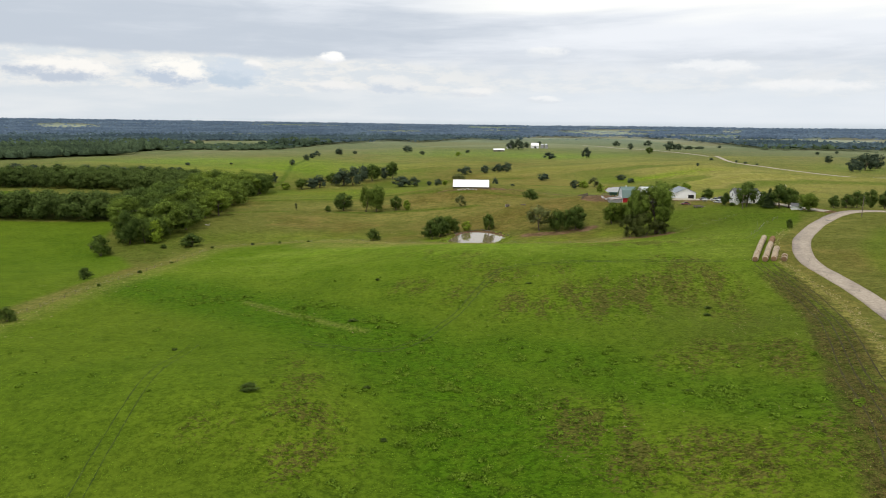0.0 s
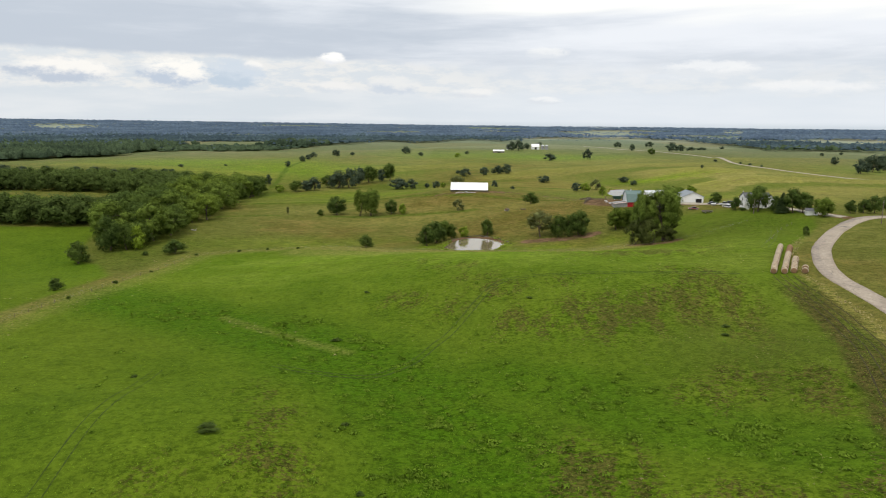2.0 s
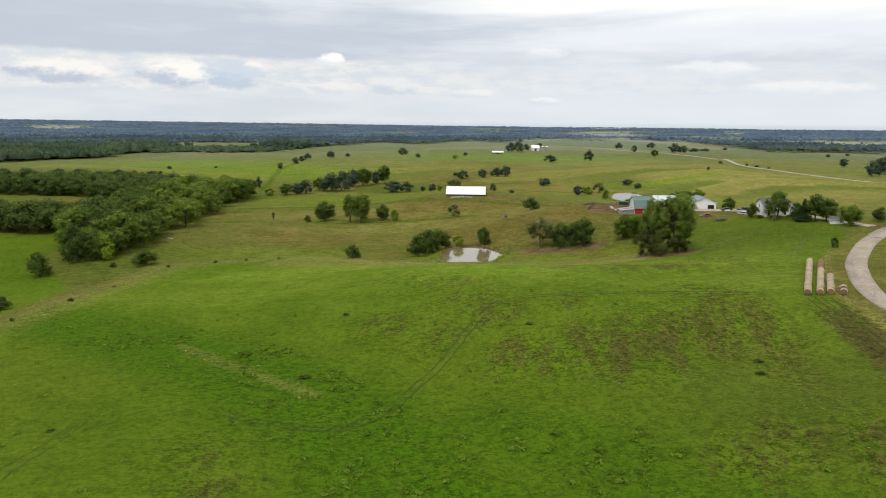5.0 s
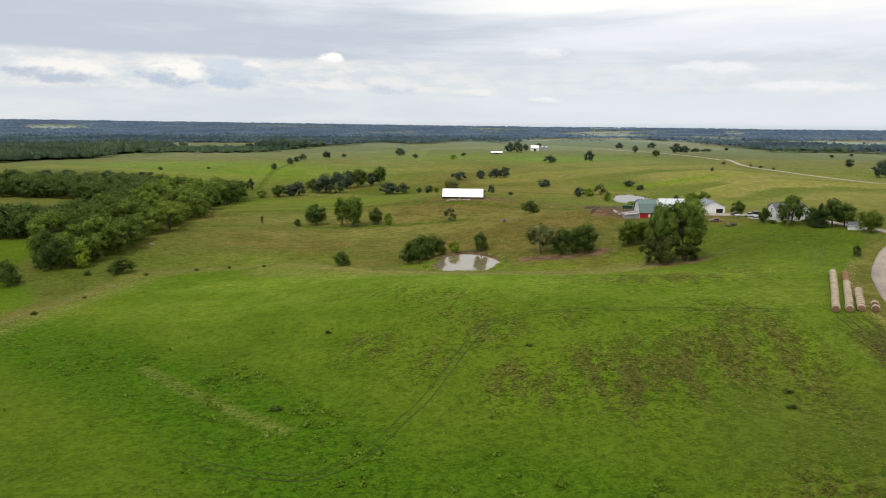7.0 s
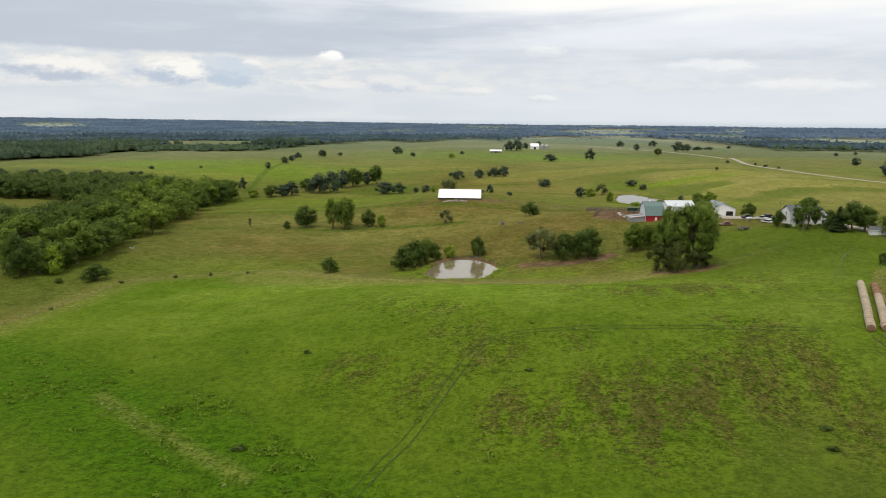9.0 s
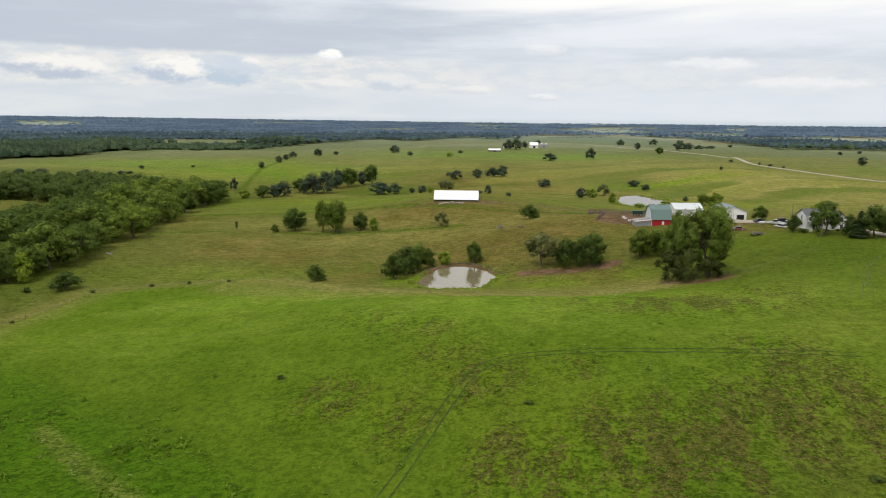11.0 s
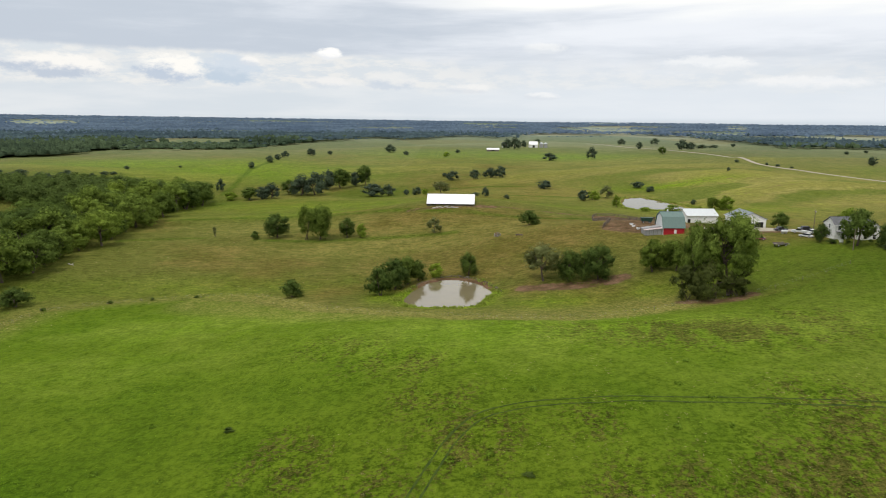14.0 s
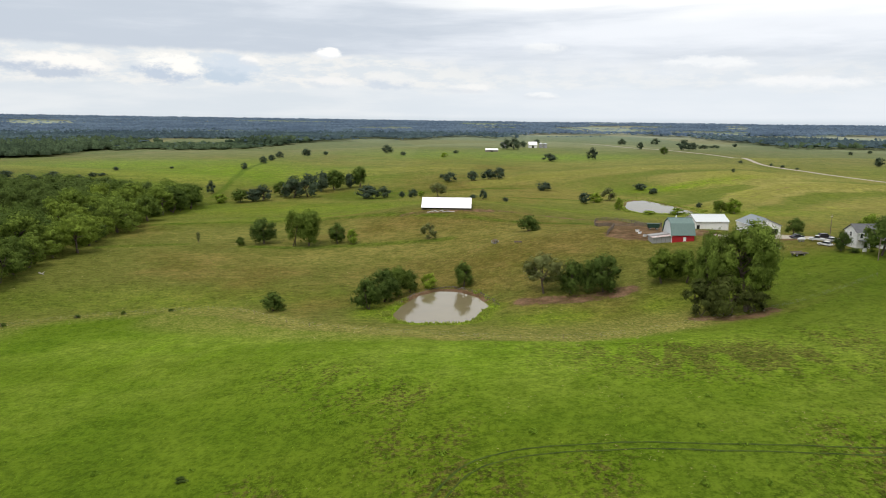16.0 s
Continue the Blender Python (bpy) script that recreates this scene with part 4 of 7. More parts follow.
NORTHEAST = [
    ("round", 466.8, 832.7, 10.7, 10.5), ("broad", 107.4, 1096.1, 16.2, 12.7), ("broad", 119.0, 1093.0, 18.5, 15.8), ("round", 135.7, 1135.0, 11.8, 9.9), ("broad", 198.5, 1436.9, 10.9, 12.9), ("broad", 351.1, 1405.2, 12.8, 14.6),
    ("round", 307.7, 1138.1, 12.7, 9.9), ("broad", 455.9, 1540.0, 14.2, 17.3), ("open", 300.6, 1005.2, 11.0, 10.1), ("broad", 384.1, 1171.2, 17.5, 20.5), ("round", 410.9, 1209.4, 13.6, 14.2), ("broad", 446.9, 1257.3, 7.6, 16.7),
    ("broad", 487.0, 1311.5, 5.9, 17.5), ("round", 565.3, 1415.4, 6.5, 9.5), ("bush", 330.6, 849.2, 3.6, 4.7), ("bush", 350.1, 821.4, 3.5, 3.4), ("bush", 356.4, 811.0, 2.9, 4.5), ("bush", 362.8, 795.9, 2.2, 3.9),
    ("bush", 612.8, 1129.0, 5.9, 6.6), ("bush", 679.4, 1189.7, 5.3, 7.0), ("broad", 434.4, 726.6, 17.1, 14.4), ("broad", 458.5, 746.6, 20.1, 18.5), ("round", 484.3, 768.3, 19.4, 19.0),
]
WEST = [
    ("bush", -157.7, 308.1, 10.8, 10.1), ("bush", -121.1, 323.4, 7.0, 10.1), ("round", -155.1, 332.1, 18.3, 13.0), ("broad_light", -160.3, 338.2, 15.8, 11.5), ("round", -147.9, 333.3, 13.8, 10.4), ("bush_light", -143.7, 335.4, 12.0, 9.4),
    ("bush", -131.8, 244.9, 4.6, 4.9), ("bush", -118.4, 178.3, 4.5, 5.2), ("bush", -133.4, 320.2, 2.3, 3.0), ("upright", 137.8, 268.6, 4.2, 2.6),
]
NOTE = {
    "wood_dark": "dark-green leafy tree", "wood_mid": "mid-green leafy tree", "wood_light": "light-green leafy tree", "wood_round": "round-crowned dark-green tree",
    "broad": "broad dark-green leafy tree standing in pasture", "broad_light": "rounded mid-green leafy tree", "round": "dense round-crowned dark-green tree", "open": "open-crowned tree with bare forked trunks",
    "spreading": "spreading grey-green tree with thin crown", "tall": "tall old many-stemmed cottonwood with ragged crown", "tall_light": "tall light-green leafy tree", "upright": "narrow upright dark-green tree",
    "bush": "dark-green leafy bush on the grass", "bush_light": "light yellow-green leafy bush", "bush_grey": "thin grey-green bush with bare twigs", "thicket": "dense olive-green undergrowth bush below the cottonwood", "sapling": "thin lone sapling in the pasture",
    "open_dark": "dark leafy tree with bare trunk before the house", "conifer": "dark-green spruce beside the house",
}
for group, rows in (("trees round the pond", CENTRE), ("trees round the farmhouse", FARMSTEAD), ("scattered pasture trees", MIDDLE), ("trees on the north-west slope", NORTHWEST), ("trees along the far road", NORTHEAST), ("trees in the west corner", WEST)):
    for i, (kind, x, y, h, wide) in enumerate(rows):
        label = NOTE[kind]
        if math.hypot(x, y) > 560:
            kind = {"broad": "far_dark", "round": "far_round", "broad_light": "wood_dark", "upright": "far_dark", "bush": "far_round", "open": "wood_dark"}.get(kind, kind)
        plant(kind, x, y, h, wide, label, group, 1.7 * i)


def creek_wood():
    """The wood along the creek, tree by tree."""
    rng = random.Random(5)
    spots = []
    for poly, gap, hs in WOODS[:1]:
        xs, ys = [p[0] for p in poly], [p[1] for p in poly]
        for _ in range(4000):
            x, y = rng.uniform(min(xs), max(xs)), rng.uniform(min(ys), max(ys))
            if inside(poly, np.array([x]), np.array([y]))[0] > 0 and all((x - a) ** 2 + (y - b) ** 2 > gap * gap for a, b, _ in spots):
                spots.append((x, y, rng.uniform(*hs)))
    for i, (x, y, h) in enumerate(spots):
        kind = rng.choice(("wood_dark", "wood_mid", "wood_light", "wood_light", "wood_round", "wood_mid", "wood_dark"))
        plant(kind, x, y, h, h * rng.uniform(0.85, 1.1), NOTE[kind].replace(" standing in pasture", "") + " in the creek wood", "creek wood", rng.uniform(0, 6))
    return spots


def joined_wood(taken):
    """The trees behind the creek's edge, too many to count, in one mesh."""
    rng = random.Random(15)
    kinds = []
    for seed in (51, 52, 53):
        root = tree_thing(seed, 0.9, 0.06, 1500, LEAF_WOOD, 0.042, lobes=8, heart=1)
        kinds.append(SHAPES[seed])
        for c in list(root.children):
            bpy.data.objects.remove(c)
        bpy.data.objects.remove(root)
    spots = []
    for poly, gap, hs in WOODS[1:]:
        xs, ys = [p[0] for p in poly], [p[1] for p in poly]
        for _ in range(3000):
            x, y = rng.uniform(min(xs), max(xs)), rng.uniform(min(ys), max(ys))
            if inside(poly, np.array([x]), np.array([y]))[0] > 0 and all((x - a) ** 2 + (y - b) ** 2 > gap * gap for a, b, _ in spots + taken):
                spots.append((x, y, rng.uniform(*hs)))
    verts, faces, normals, o = [], [], [], 0
    for x, y, h in spots:
        co, no, fc = rng.choice(kinds)
        q, wide = rng.uniform(0, 6.28), h * rng.uniform(0.85, 1.15)
        c, s = math.cos(q) * wide, math.sin(q) * wide
        verts.append(np.stack([co[:, 0] * c - co[:, 1] * s + x, co[:, 0] * s + co[:, 1] * c + y, co[:, 2] * h + gz(x, y)], 1))
        normals.append(np.stack([no[:, 0] * math.cos(q) - no[:, 1] * math.sin(q), no[:, 0] * math.sin(q) + no[:, 1] * math.cos(q), no[:, 2]], 1))
        faces += [tuple(i + o for i in f) for f in fc]
        o += len(co)
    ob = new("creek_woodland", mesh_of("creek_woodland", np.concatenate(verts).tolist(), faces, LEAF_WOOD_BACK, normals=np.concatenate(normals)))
    return tagged(ob, "mixed green woodland filling the creek bottom", "woodland", kind="stuff")


WOODS = [
    ([(-144, 340), (-138, 366), (-135, 396), (-139, 436), (-143, 487), (-160, 628), (-185, 640), (-190, 560), (-182, 480), (-180, 400), (-165, 350)], 9.6, (10, 21.5)),
    ([(-182, 392), (-240, 388), (-300, 392), (-300, 408), (-215, 410), (-182, 420)], 6.5, (13, 18)),
    ([(-190, 500), (-190, 640), (-250, 640), (-330, 590), (-400, 540), (-400, 520), (-330, 545), (-260, 545)], 7.5, (12, 17)),
]
joined_wood(creek_wood())


def far_wood(name, label, spots, leaf, cut=1):
    """Distant woodland: ragged crowns, thousands of them, in one mesh. spots: x, y, width, height."""
    bm = bmesh.new()
    bmesh.ops.create_icosphere(bm, subdivisions=cut, radius=1)
    bmesh.ops.delete(bm, geom=[v for v in bm.verts if v.co.z < -0.35], context="VERTS")
    bm.verts.index_update()
    unit = np.array([v.co[:] for v in bm.verts])
    tri = np.array([[v.index for v in f.verts] for f in bm.faces])
    bm.free()
    rng = np.random.default_rng(3)
    S = np.array(spots)
    shapes = []
    for k in range(12):
        q = np.array([0.82 + 0.45 * noise.noise(Vector(u) * 1.9 + Vector((k * 7.0, 0, 0))) + 0.6 * noise.noise(Vector(u) * 4.5 + Vector((0, k * 7.0, 0))) for u in unit])
        shapes.append(unit * q[:, None])
    shapes = np.array(shapes)[rng.integers(0, 12, len(S))]
    turn = rng.uniform(0, 6.28, len(S))
    c, s = np.cos(turn)[:, None], np.sin(turn)[:, None]
    X = (shapes[:, :, 0] * c - shapes[:, :, 1] * s) * S[:, 2:3] * 0.5 + S[:, 0:1]
    Y = (shapes[:, :, 0] * s + shapes[:, :, 1] * c) * S[:, 2:3] * 0.5 + S[:, 1:2]
    Z = (shapes[:, :, 2] * 0.72 + 0.3) * S[:, 3:4] + bed(S[:, 0], S[:, 1])[:, None]
    verts = np.stack([X, Y, Z], 2).reshape(-1, 3)
    faces = (np.arange(len(S))[:, None, None] * len(unit) + tri[None]).reshape(-1, 3)
    ob = new(name, mesh_of(name, verts.tolist(), faces.tolist(), leaf, True))
    return tagged(ob, label, "woodland", kind="stuff")


def wood_spots():
    rng = np.random.default_rng(8)
    near, mid, far = [], [], []
    tries = 150000
    az = rng.uniform(-0.75, 0.75, tries)
    r = 950 * (4700 / 950) ** rng.random(tries)
    x, y = r * np.sin(az), r * np.cos(az)
    n1 = fine_noise(x, y, 1 / 420.0, 2.0)
    n2 = fine_noise(x, y, 1 / 130.0, 5.0)
    deg = np.degrees(az)
    edge = np.interp(deg, [-43, -28.6, -25, -23.4, -17.3, -14, -10.3, -9, -4, 4.3, 6.5, 8, 12, 18, 20, 21.5, 24.7, 31, 43], [1000, 1040, 1050, 1150, 1170, 1260, 1320, 1520, 1720, 1780, 1900, 2150, 2250, 2150, 1900, 1800, 1500, 1540, 1480])
    density = sstep(0, 160, r - edge + 140 * n2)
    clear = sstep(-0.30, 0.05, n1 + 0.35 * (deg < 2) + 0.16 * (deg > 17) - 0.02)
    # a hay field beyond the first row of trees
    meadow = ((deg + 17.5) / 5.5) ** 2 + ((r - 1500) / 190) ** 2
    clear = clear * sstep(0.7, 1.15, meadow)
    # open fields among the woods: bearing, distance, half widths
    for d0, r0, dd, dr in ((30.5, 2200, 3.6, 330), (20.5, 2480, 3.2, 240), (-28.7, 3200, 2.2, 420), (15.0, 3300, 4.0, 220), (5.0, 2900, 2.5, 160), (22.6, 3300, 0.8, 500), (-12, 3700, 4.0, 250), (-4.0, 2700, 3.0, 200)):
        clear = clear * (0.04 + 0.96 * sstep(0.75, 1.2, ((deg - d0) / dd) ** 2 + ((r - r0) / dr) ** 2 + 0.5 * n2))
    keep = rng.random(tries) < density * clear * 0.85
    for a, b, q, k in zip(x, y, r, keep):
        if k:
            w = 8.5 + q / 330 + rng.uniform(-2.5, 5)
            q2 = q + rng.normal(0, 120)
            low = 0.55 if -470 < a < -230 and q < 1340 else 1.0
            (near if q2 < 1450 else mid if q2 < 2150 else far).append((a, b, w, low * rng.uniform(8, 14)))
    # hedgerows between the fields
    for _ in range(60):
        a0, q0 = radians(rng.uniform(3, 42)), rng.uniform(1950, 4500)
        px, py, th = q0 * math.sin(a0), q0 * math.cos(a0), rng.choice((0.1, 1.65)) + rng.normal(0, 0.1)
        for k in range(rng.integers(8, 34)):
            a, b = px + k * 13 * math.cos(th) + rng.normal(0, 3), py + k * 13 * math.sin(th) + rng.normal(0, 3)
            (mid if q0 < 2300 else far).append((a, b, rng.uniform(9, 15), rng.uniform(4, 9)))
    return near, mid, far


near_spots, mid_spots, far_spots = wood_spots()
# leaf colours turn bluer tier by tier: distance haze put into the colour
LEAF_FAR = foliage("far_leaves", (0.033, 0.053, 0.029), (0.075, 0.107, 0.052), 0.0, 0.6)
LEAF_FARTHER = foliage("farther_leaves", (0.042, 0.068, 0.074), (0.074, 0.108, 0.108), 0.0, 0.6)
LEAF_HAZE_BLUE = foliage("distant_leaves", (0.078, 0.116, 0.150), (0.112, 0.155, 0.192), 0.0, 0.5)
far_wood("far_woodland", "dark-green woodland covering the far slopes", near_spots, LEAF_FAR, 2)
far_wood("farther_woodland", "woodland beyond the hills with distance haze mixed into its green", mid_spots, LEAF_FARTHER)
far_wood("distant_woodland", "woodland towards the horizon with blue haze put into its colour", far_spots, LEAF_HAZE_BLUE)

# ---- roads and water ----
def ribbon(name, pts, width, material, lift, label, category, step=2.0, kind="structure", jitter=0.0, thick=0.25):
    """A strip with thickness that lies on the land along pts."""
    line = smooth_line(pts, step)
    verts, faces = [], []
    cols = 7
    for i, (x, y) in enumerate(line):
        a, b = line[max(i - 1, 0)], line[min(i + 1, len(line) - 1)]
        d = Vector((b[0] - a[0], b[1] - a[1], 0)).normalized()
        side = Vector((d.y, -d.x, 0))
        zc = float(bed(x, y))
        for k in range(cols):
            u = k / (cols - 1) * 2 - 1
            e = (1 + jitter * noise.noise((x * 0.21, y * 0.21, u * 3.0))) if abs(u) == 1 else 1
            p = Vector((x, y, 0)) + side * (u * e * width / 2)
            z = 0.5 * zc + 0.5 * float(bed(p.x, p.y)) + lift + 0.05 * (1 - u * u)
            verts.append((p.x, p.y, z))
        p, q = verts[-cols], verts[-1]
        verts += [(p[0], p[1], p[2] - thick), (q[0], q[1], q[2] - thick)]
    c = cols + 2
    for i in range(len(line) - 1):
        o = i * c
        for k in range(cols - 1):
            faces.append((o + k, o + k + 1, o + c + k + 1, o + c + k))
        faces.append((o + cols, o, o + c, o + c + cols))
        faces.append((o + cols - 1, o + cols + 1, o + c + cols + 1, o + c + cols - 1))
    ob = new(name, mesh_of(name, verts, faces, material, True))
    at = ob.data.attributes.new("across", "FLOAT", "POINT")
    at.data.foreach_set("value", np.tile([k / (cols - 1) * 2 - 1 for k in range(cols)] + [-1.0, 1.0], len(line)).astype(np.float32))
    return tagged(ob, label, category, kind=kind)


def speckle(name, a, b, scale, rough=0.9, bumps=0.3, crack=False, spec=0.2):
    """A worn mineral surface in two tones."""
    m, w, bs = principled(name, rough, 0, spec)
    pos = w.n("ShaderNodeNewGeometry").outputs["Position"]
    n1 = w.noise(pos, scale, 6.0, 0.65)
    n2 = w.noise(pos, scale * 0.08, 4.0, 0.6, 0.4)
    col = w.mix(w.ramp(n1, 0.3, 0.7), rgb(*a), rgb(*b))
    col = w.mix(w.ramp(n2, 0.45, 0.65, 0.0, 0.45), col, w.mix(1.0, col, rgb(0.6, 0.6, 0.62), "MULTIPLY"))
    if crack:
        vor = w.n("ShaderNodeTexVoronoi", {"Scale": 0.16})
        vor.feature = "DISTANCE_TO_EDGE"
        bent = w.n("ShaderNodeVectorMath", {0: pos})
        w.t.links.new(w.vec(w.math("MULTIPLY", n1, 1.5), w.math("MULTIPLY", n2, 4.0)), bent.inputs[1])
        w.t.links.new(bent.outputs[0], vor.inputs["Vector"])
        line = w.ramp(vor.outputs["Distance"], 0.0, 0.016, 0.45, 0.0)
        col = w.mix(line, col, rgb(0.06, 0.055, 0.05))
        # tyre-polished lane, tar patches
        lane = w.n("ShaderNodeAttribute")
        lane.attribute_name = "across"
        u = w.math("ADD", lane.outputs["Fac"], w.math("MULTIPLY", w.math("SUBTRACT", n2, 0.5), 1.6))
        col = w.mix(w.math("MULTIPLY", w.ramp(u, -0.35, 0.05, 0.75, 0.0), w.ramp(w.noise(pos, 0.02, 2.0), 0.42, 0.55)), col, w.mix(1.0, col, rgb(0.66, 0.66, 0.72), "MULTIPLY"))
        col = w.mix(w.ramp(w.noise(pos, 0.11, 3.0, 0.5), 0.66, 0.70, 0.0, 0.7), col, rgb(0.11, 0.105, 0.105))
    w.t.links.new(col, bs.inputs["Base Color"])
    bump(w, bs, n1, bumps, 0.05)
    return m


ROAD_MAT = speckle("worn_chipseal", (0.30, 0.250, 0.195), (0.42, 0.358, 0.285), 1.2, 0.9, 0.2, True)
GRAVEL_MAT = speckle("pale_gravel", (0.30, 0.265, 0.20), (0.46, 0.42, 0.34), 2.0, 0.95, 0.4)
ribbon("road", ROAD, 5.8, ROAD_MAT, 0.10, "pale worn chip-seal country road with cracks", "road", jitter=0.05)
ribbon("far_road", GRAVEL, 4.6, GRAVEL_MAT, 0.25, "pale gravel road over the far hill", "road", 6.0, jitter=0.1)
ribbon("yard", [(124, 366.5), (131, 366.0), (138, 364.0), (144, 361)], 8.0, GRAVEL_MAT, 0.12, "pale gravel apron before the white barn", "driveway", jitter=0.3)
ribbon("driveway", DRIVE, 5.0, GRAVEL_MAT, 0.08, "pale gravel farm driveway", "driveway", jitter=0.25)


def water_material(name, tone, spec=0.5):
    m, w, b = principled(name, 0.06, 0, spec)
    pos = w.n("ShaderNodeNewGeometry").outputs["Position"]
    n = w.noise(pos, 0.15, 3.0)
    w.t.links.new(w.mix(n, rgb(*tone), rgb(*(v * 1.3 for v in tone))), b.inputs["Base Color"])
    b.inputs["IOR"].default_value = 1.5 if spec > 0.3 else 1.2
    bump(w, b, w.noise(pos, 1.6, 3.0, 0.6), 0.05, 0.05)
    return m


def pond_surface(name, poly, level, material, label):
    line = smooth_line(list(poly) + [poly[0]], 1.0)[:-1]
    cx, cy = sum(p[0] for p in line) / len(line), sum(p[1] for p in line) / len(line)
    verts, faces = [(cx, cy, level)], []
    rings = 6
    for k in range(1, rings + 1):
        for i, (x, y) in enumerate(line):
            u = k / rings * (1.03 + 0.05 * noise.noise((x * 0.3, y * 0.3, 0)))
            verts.append((cx + (x - cx) * u, cy + (y - cy) * u, level))
    n = len(line)
    for i in range(n):
        faces.append((0, 1 + i, 1 + (i + 1) % n))
        for k in range(rings - 1):
            a, b = 1 + k * n + i, 1 + k * n + (i + 1) % n
            faces.append((a, a + n, b + n, b))
    ob = new(name, mesh_of(name, verts, faces, material, True))
    return tagged(ob, label, "pond", kind="structure")


pond_surface("water", POND, POND_Z, water_material("muddy_water", (0.165, 0.138, 0.080), 0.8), "still muddy stock pond reflecting the sky")
pond_surface("water", POND2, POND2_Z, water_material("pale_water", (0.15, 0.14, 0.095), 0.22), "pale still pond behind the barns")


# ---- hay bales ----
def hay_material(name, a, b):
    m, w, bs = principled(name, 0.95, 0, 0.1)
    pos = w.n("ShaderNodeTexCoord").outputs["Object"]
    st = w.n("ShaderNodeMapping", {0: pos})
    st.inputs["Scale"].default_value = (3, 30, 30)
    n = w.noise(st.outputs[0], 1.0, 5.0, 0.7)
    info = w.n("ShaderNodeObjectInfo").outputs["Random"]
    col = w.mix(n, rgb(*a), rgb(*b))
    col = w.mix(w.math("MULTIPLY", info, 0.6), col, w.mix(1.0, col, rgb(1.5, 1.42, 1.4), "MULTIPLY"))
    w.t.links.new(col, bs.inputs["Base Color"])
    bump(w, bs, n, 0.6, 0.06)
    return m


HAY_SIDE = hay_material("weathered_hay", (0.25, 0.205, 0.140), (0.42, 0.36, 0.27))
HAY_END = hay_material("brown_hay", (0.14, 0.085, 0.045), (0.24, 0.15, 0.085))


def bale_mesh(seed):
    """A round bale on its side: 1.7 m across, 1.5 m long, slightly slumped."""
    bm = bmesh.new()
    rings = [(-0.75, 0.0), (-0.76, 0.45), (-0.73, 0.78), (-0.66, 0.85), (-0.3, 0.87), (0.05, 0.86), (0.35, 0.87), (0.66, 0.85), (0.73, 0.78), (0.76, 0.45), (0.75, 0.0)]
    n = 16
    rows = []
    for a, r in rings:
        if r == 0:
            rows.append([bm.verts.new((a, 0, 0.84))])
            continue
        row = []
        for k in range(n):
            q = 2 * math.pi * k / n
            rr = r * (1 + 0.03 * noise.noise((a * 2, q, seed)))
            row.append(bm.verts.new((a, rr * math.cos(q) * 1.03, max(0.0, 0.84 + rr * math.sin(q)))))
        rows.append(row)
    for i, (p, q) in enumerate(zip(rows, rows[1:])):
        for k in range(n):
            j = (k + 1) % n
            f = bm.faces.new((p[0], q[j], q[k]) if len(p) == 1 else (p[k], p[j], q[0]) if len(q) == 1 else (p[k], p[j], q[j], q[k]))
            f.smooth = True
            f.material_index = 1 if i < 2 or i > 7 else 0
    bmesh.ops.recalc_face_normals(bm, faces=bm.faces)
    me = bpy.data.meshes.new("hay_bale")
    bm.to_mesh(me)
    bm.free()
    me.materials.append(HAY_SIDE)
    me.materials.append(HAY_END)
    return me


BALES = [bale_mesh(s) for s in (1.0, 5.0, 9.0)]
ROWS_OF_BALES = [((97.3, 208.6), (116.2, 243.6), 26), ((100.2, 208.2), (118.0, 240.8), 24), ((103.1, 208.4), (110.2, 221.8), 10), ((105.9, 207.8), (107.5, 210.7), 2)]
for (x0, y0), (x1, y1), count in ROWS_OF_BALES:
    turn = math.atan2(y1 - y0, x1 - x0)
    for k in range(count):
        u = k / max(1, count - 1)
        x, y = x0 + (x1 - x0) * u + random.uniform(-0.1, 0.1), y0 + (y1 - y0) * u
        ob = new("hay_bale", random.choice(BALES))
        ob.matrix_basis = Matrix.Translation((x, y, gz(x, y) - 0.06)) @ Matrix.Rotation(turn + random.uniform(-0.06, 0.06), 4, "Z")
        old = count == 24 and k > 15
        if old:
            ob.material_slots[0].link = "OBJECT"
            ob.material_slots[0].material = HAY_END
        tagged(ob, "older brown round hay bale in a row" if old else "weathered round hay bale lying end to end in a row", "hay bale", "rows of round bales")

# ---- building materials ----
def sheet_metal(name, tone, rough=0.45, metal=0.0, ribs=2.5, streak=0.35):
    """Painted or galvanised sheet with ribs and run-off streaks; ribs run along local x of the coordinates given by the object's y."""
    m, w, b = principled(name, rough, metal, 0.2)
    co = w.n("ShaderNodeTexCoord").outputs["Object"]
    n = w.noise(co, 0.5, 5.0, 0.6)
    st = w.n("ShaderNodeMapping", {0: co})
    st.inputs["Scale"].default_value = (2.2, 2.2, 0.15)
    run = w.noise(st.outputs[0], 1.0, 5.0, 0.65)
    col = w.mix(w.math("MULTIPLY", w.ramp(run, 0.42, 0.75), streak), rgb(*tone), rgb(*(v * 0.6 for v in tone)))
    col = w.mix(w.math("MULTIPLY", w.ramp(n, 0.55, 0.8), streak), col, rgb(*(v * 0.8 + 0.03 for v in tone)))
    w.t.links.new(col, b.inputs["Base Color"])
    wave = w.n("ShaderNodeTexWave", {"Scale": ribs, "Vector": co})
    wave.wave_profile = "SIN"
    bump(w, b, wave.outputs[0], 0.25, 0.03)
    return m


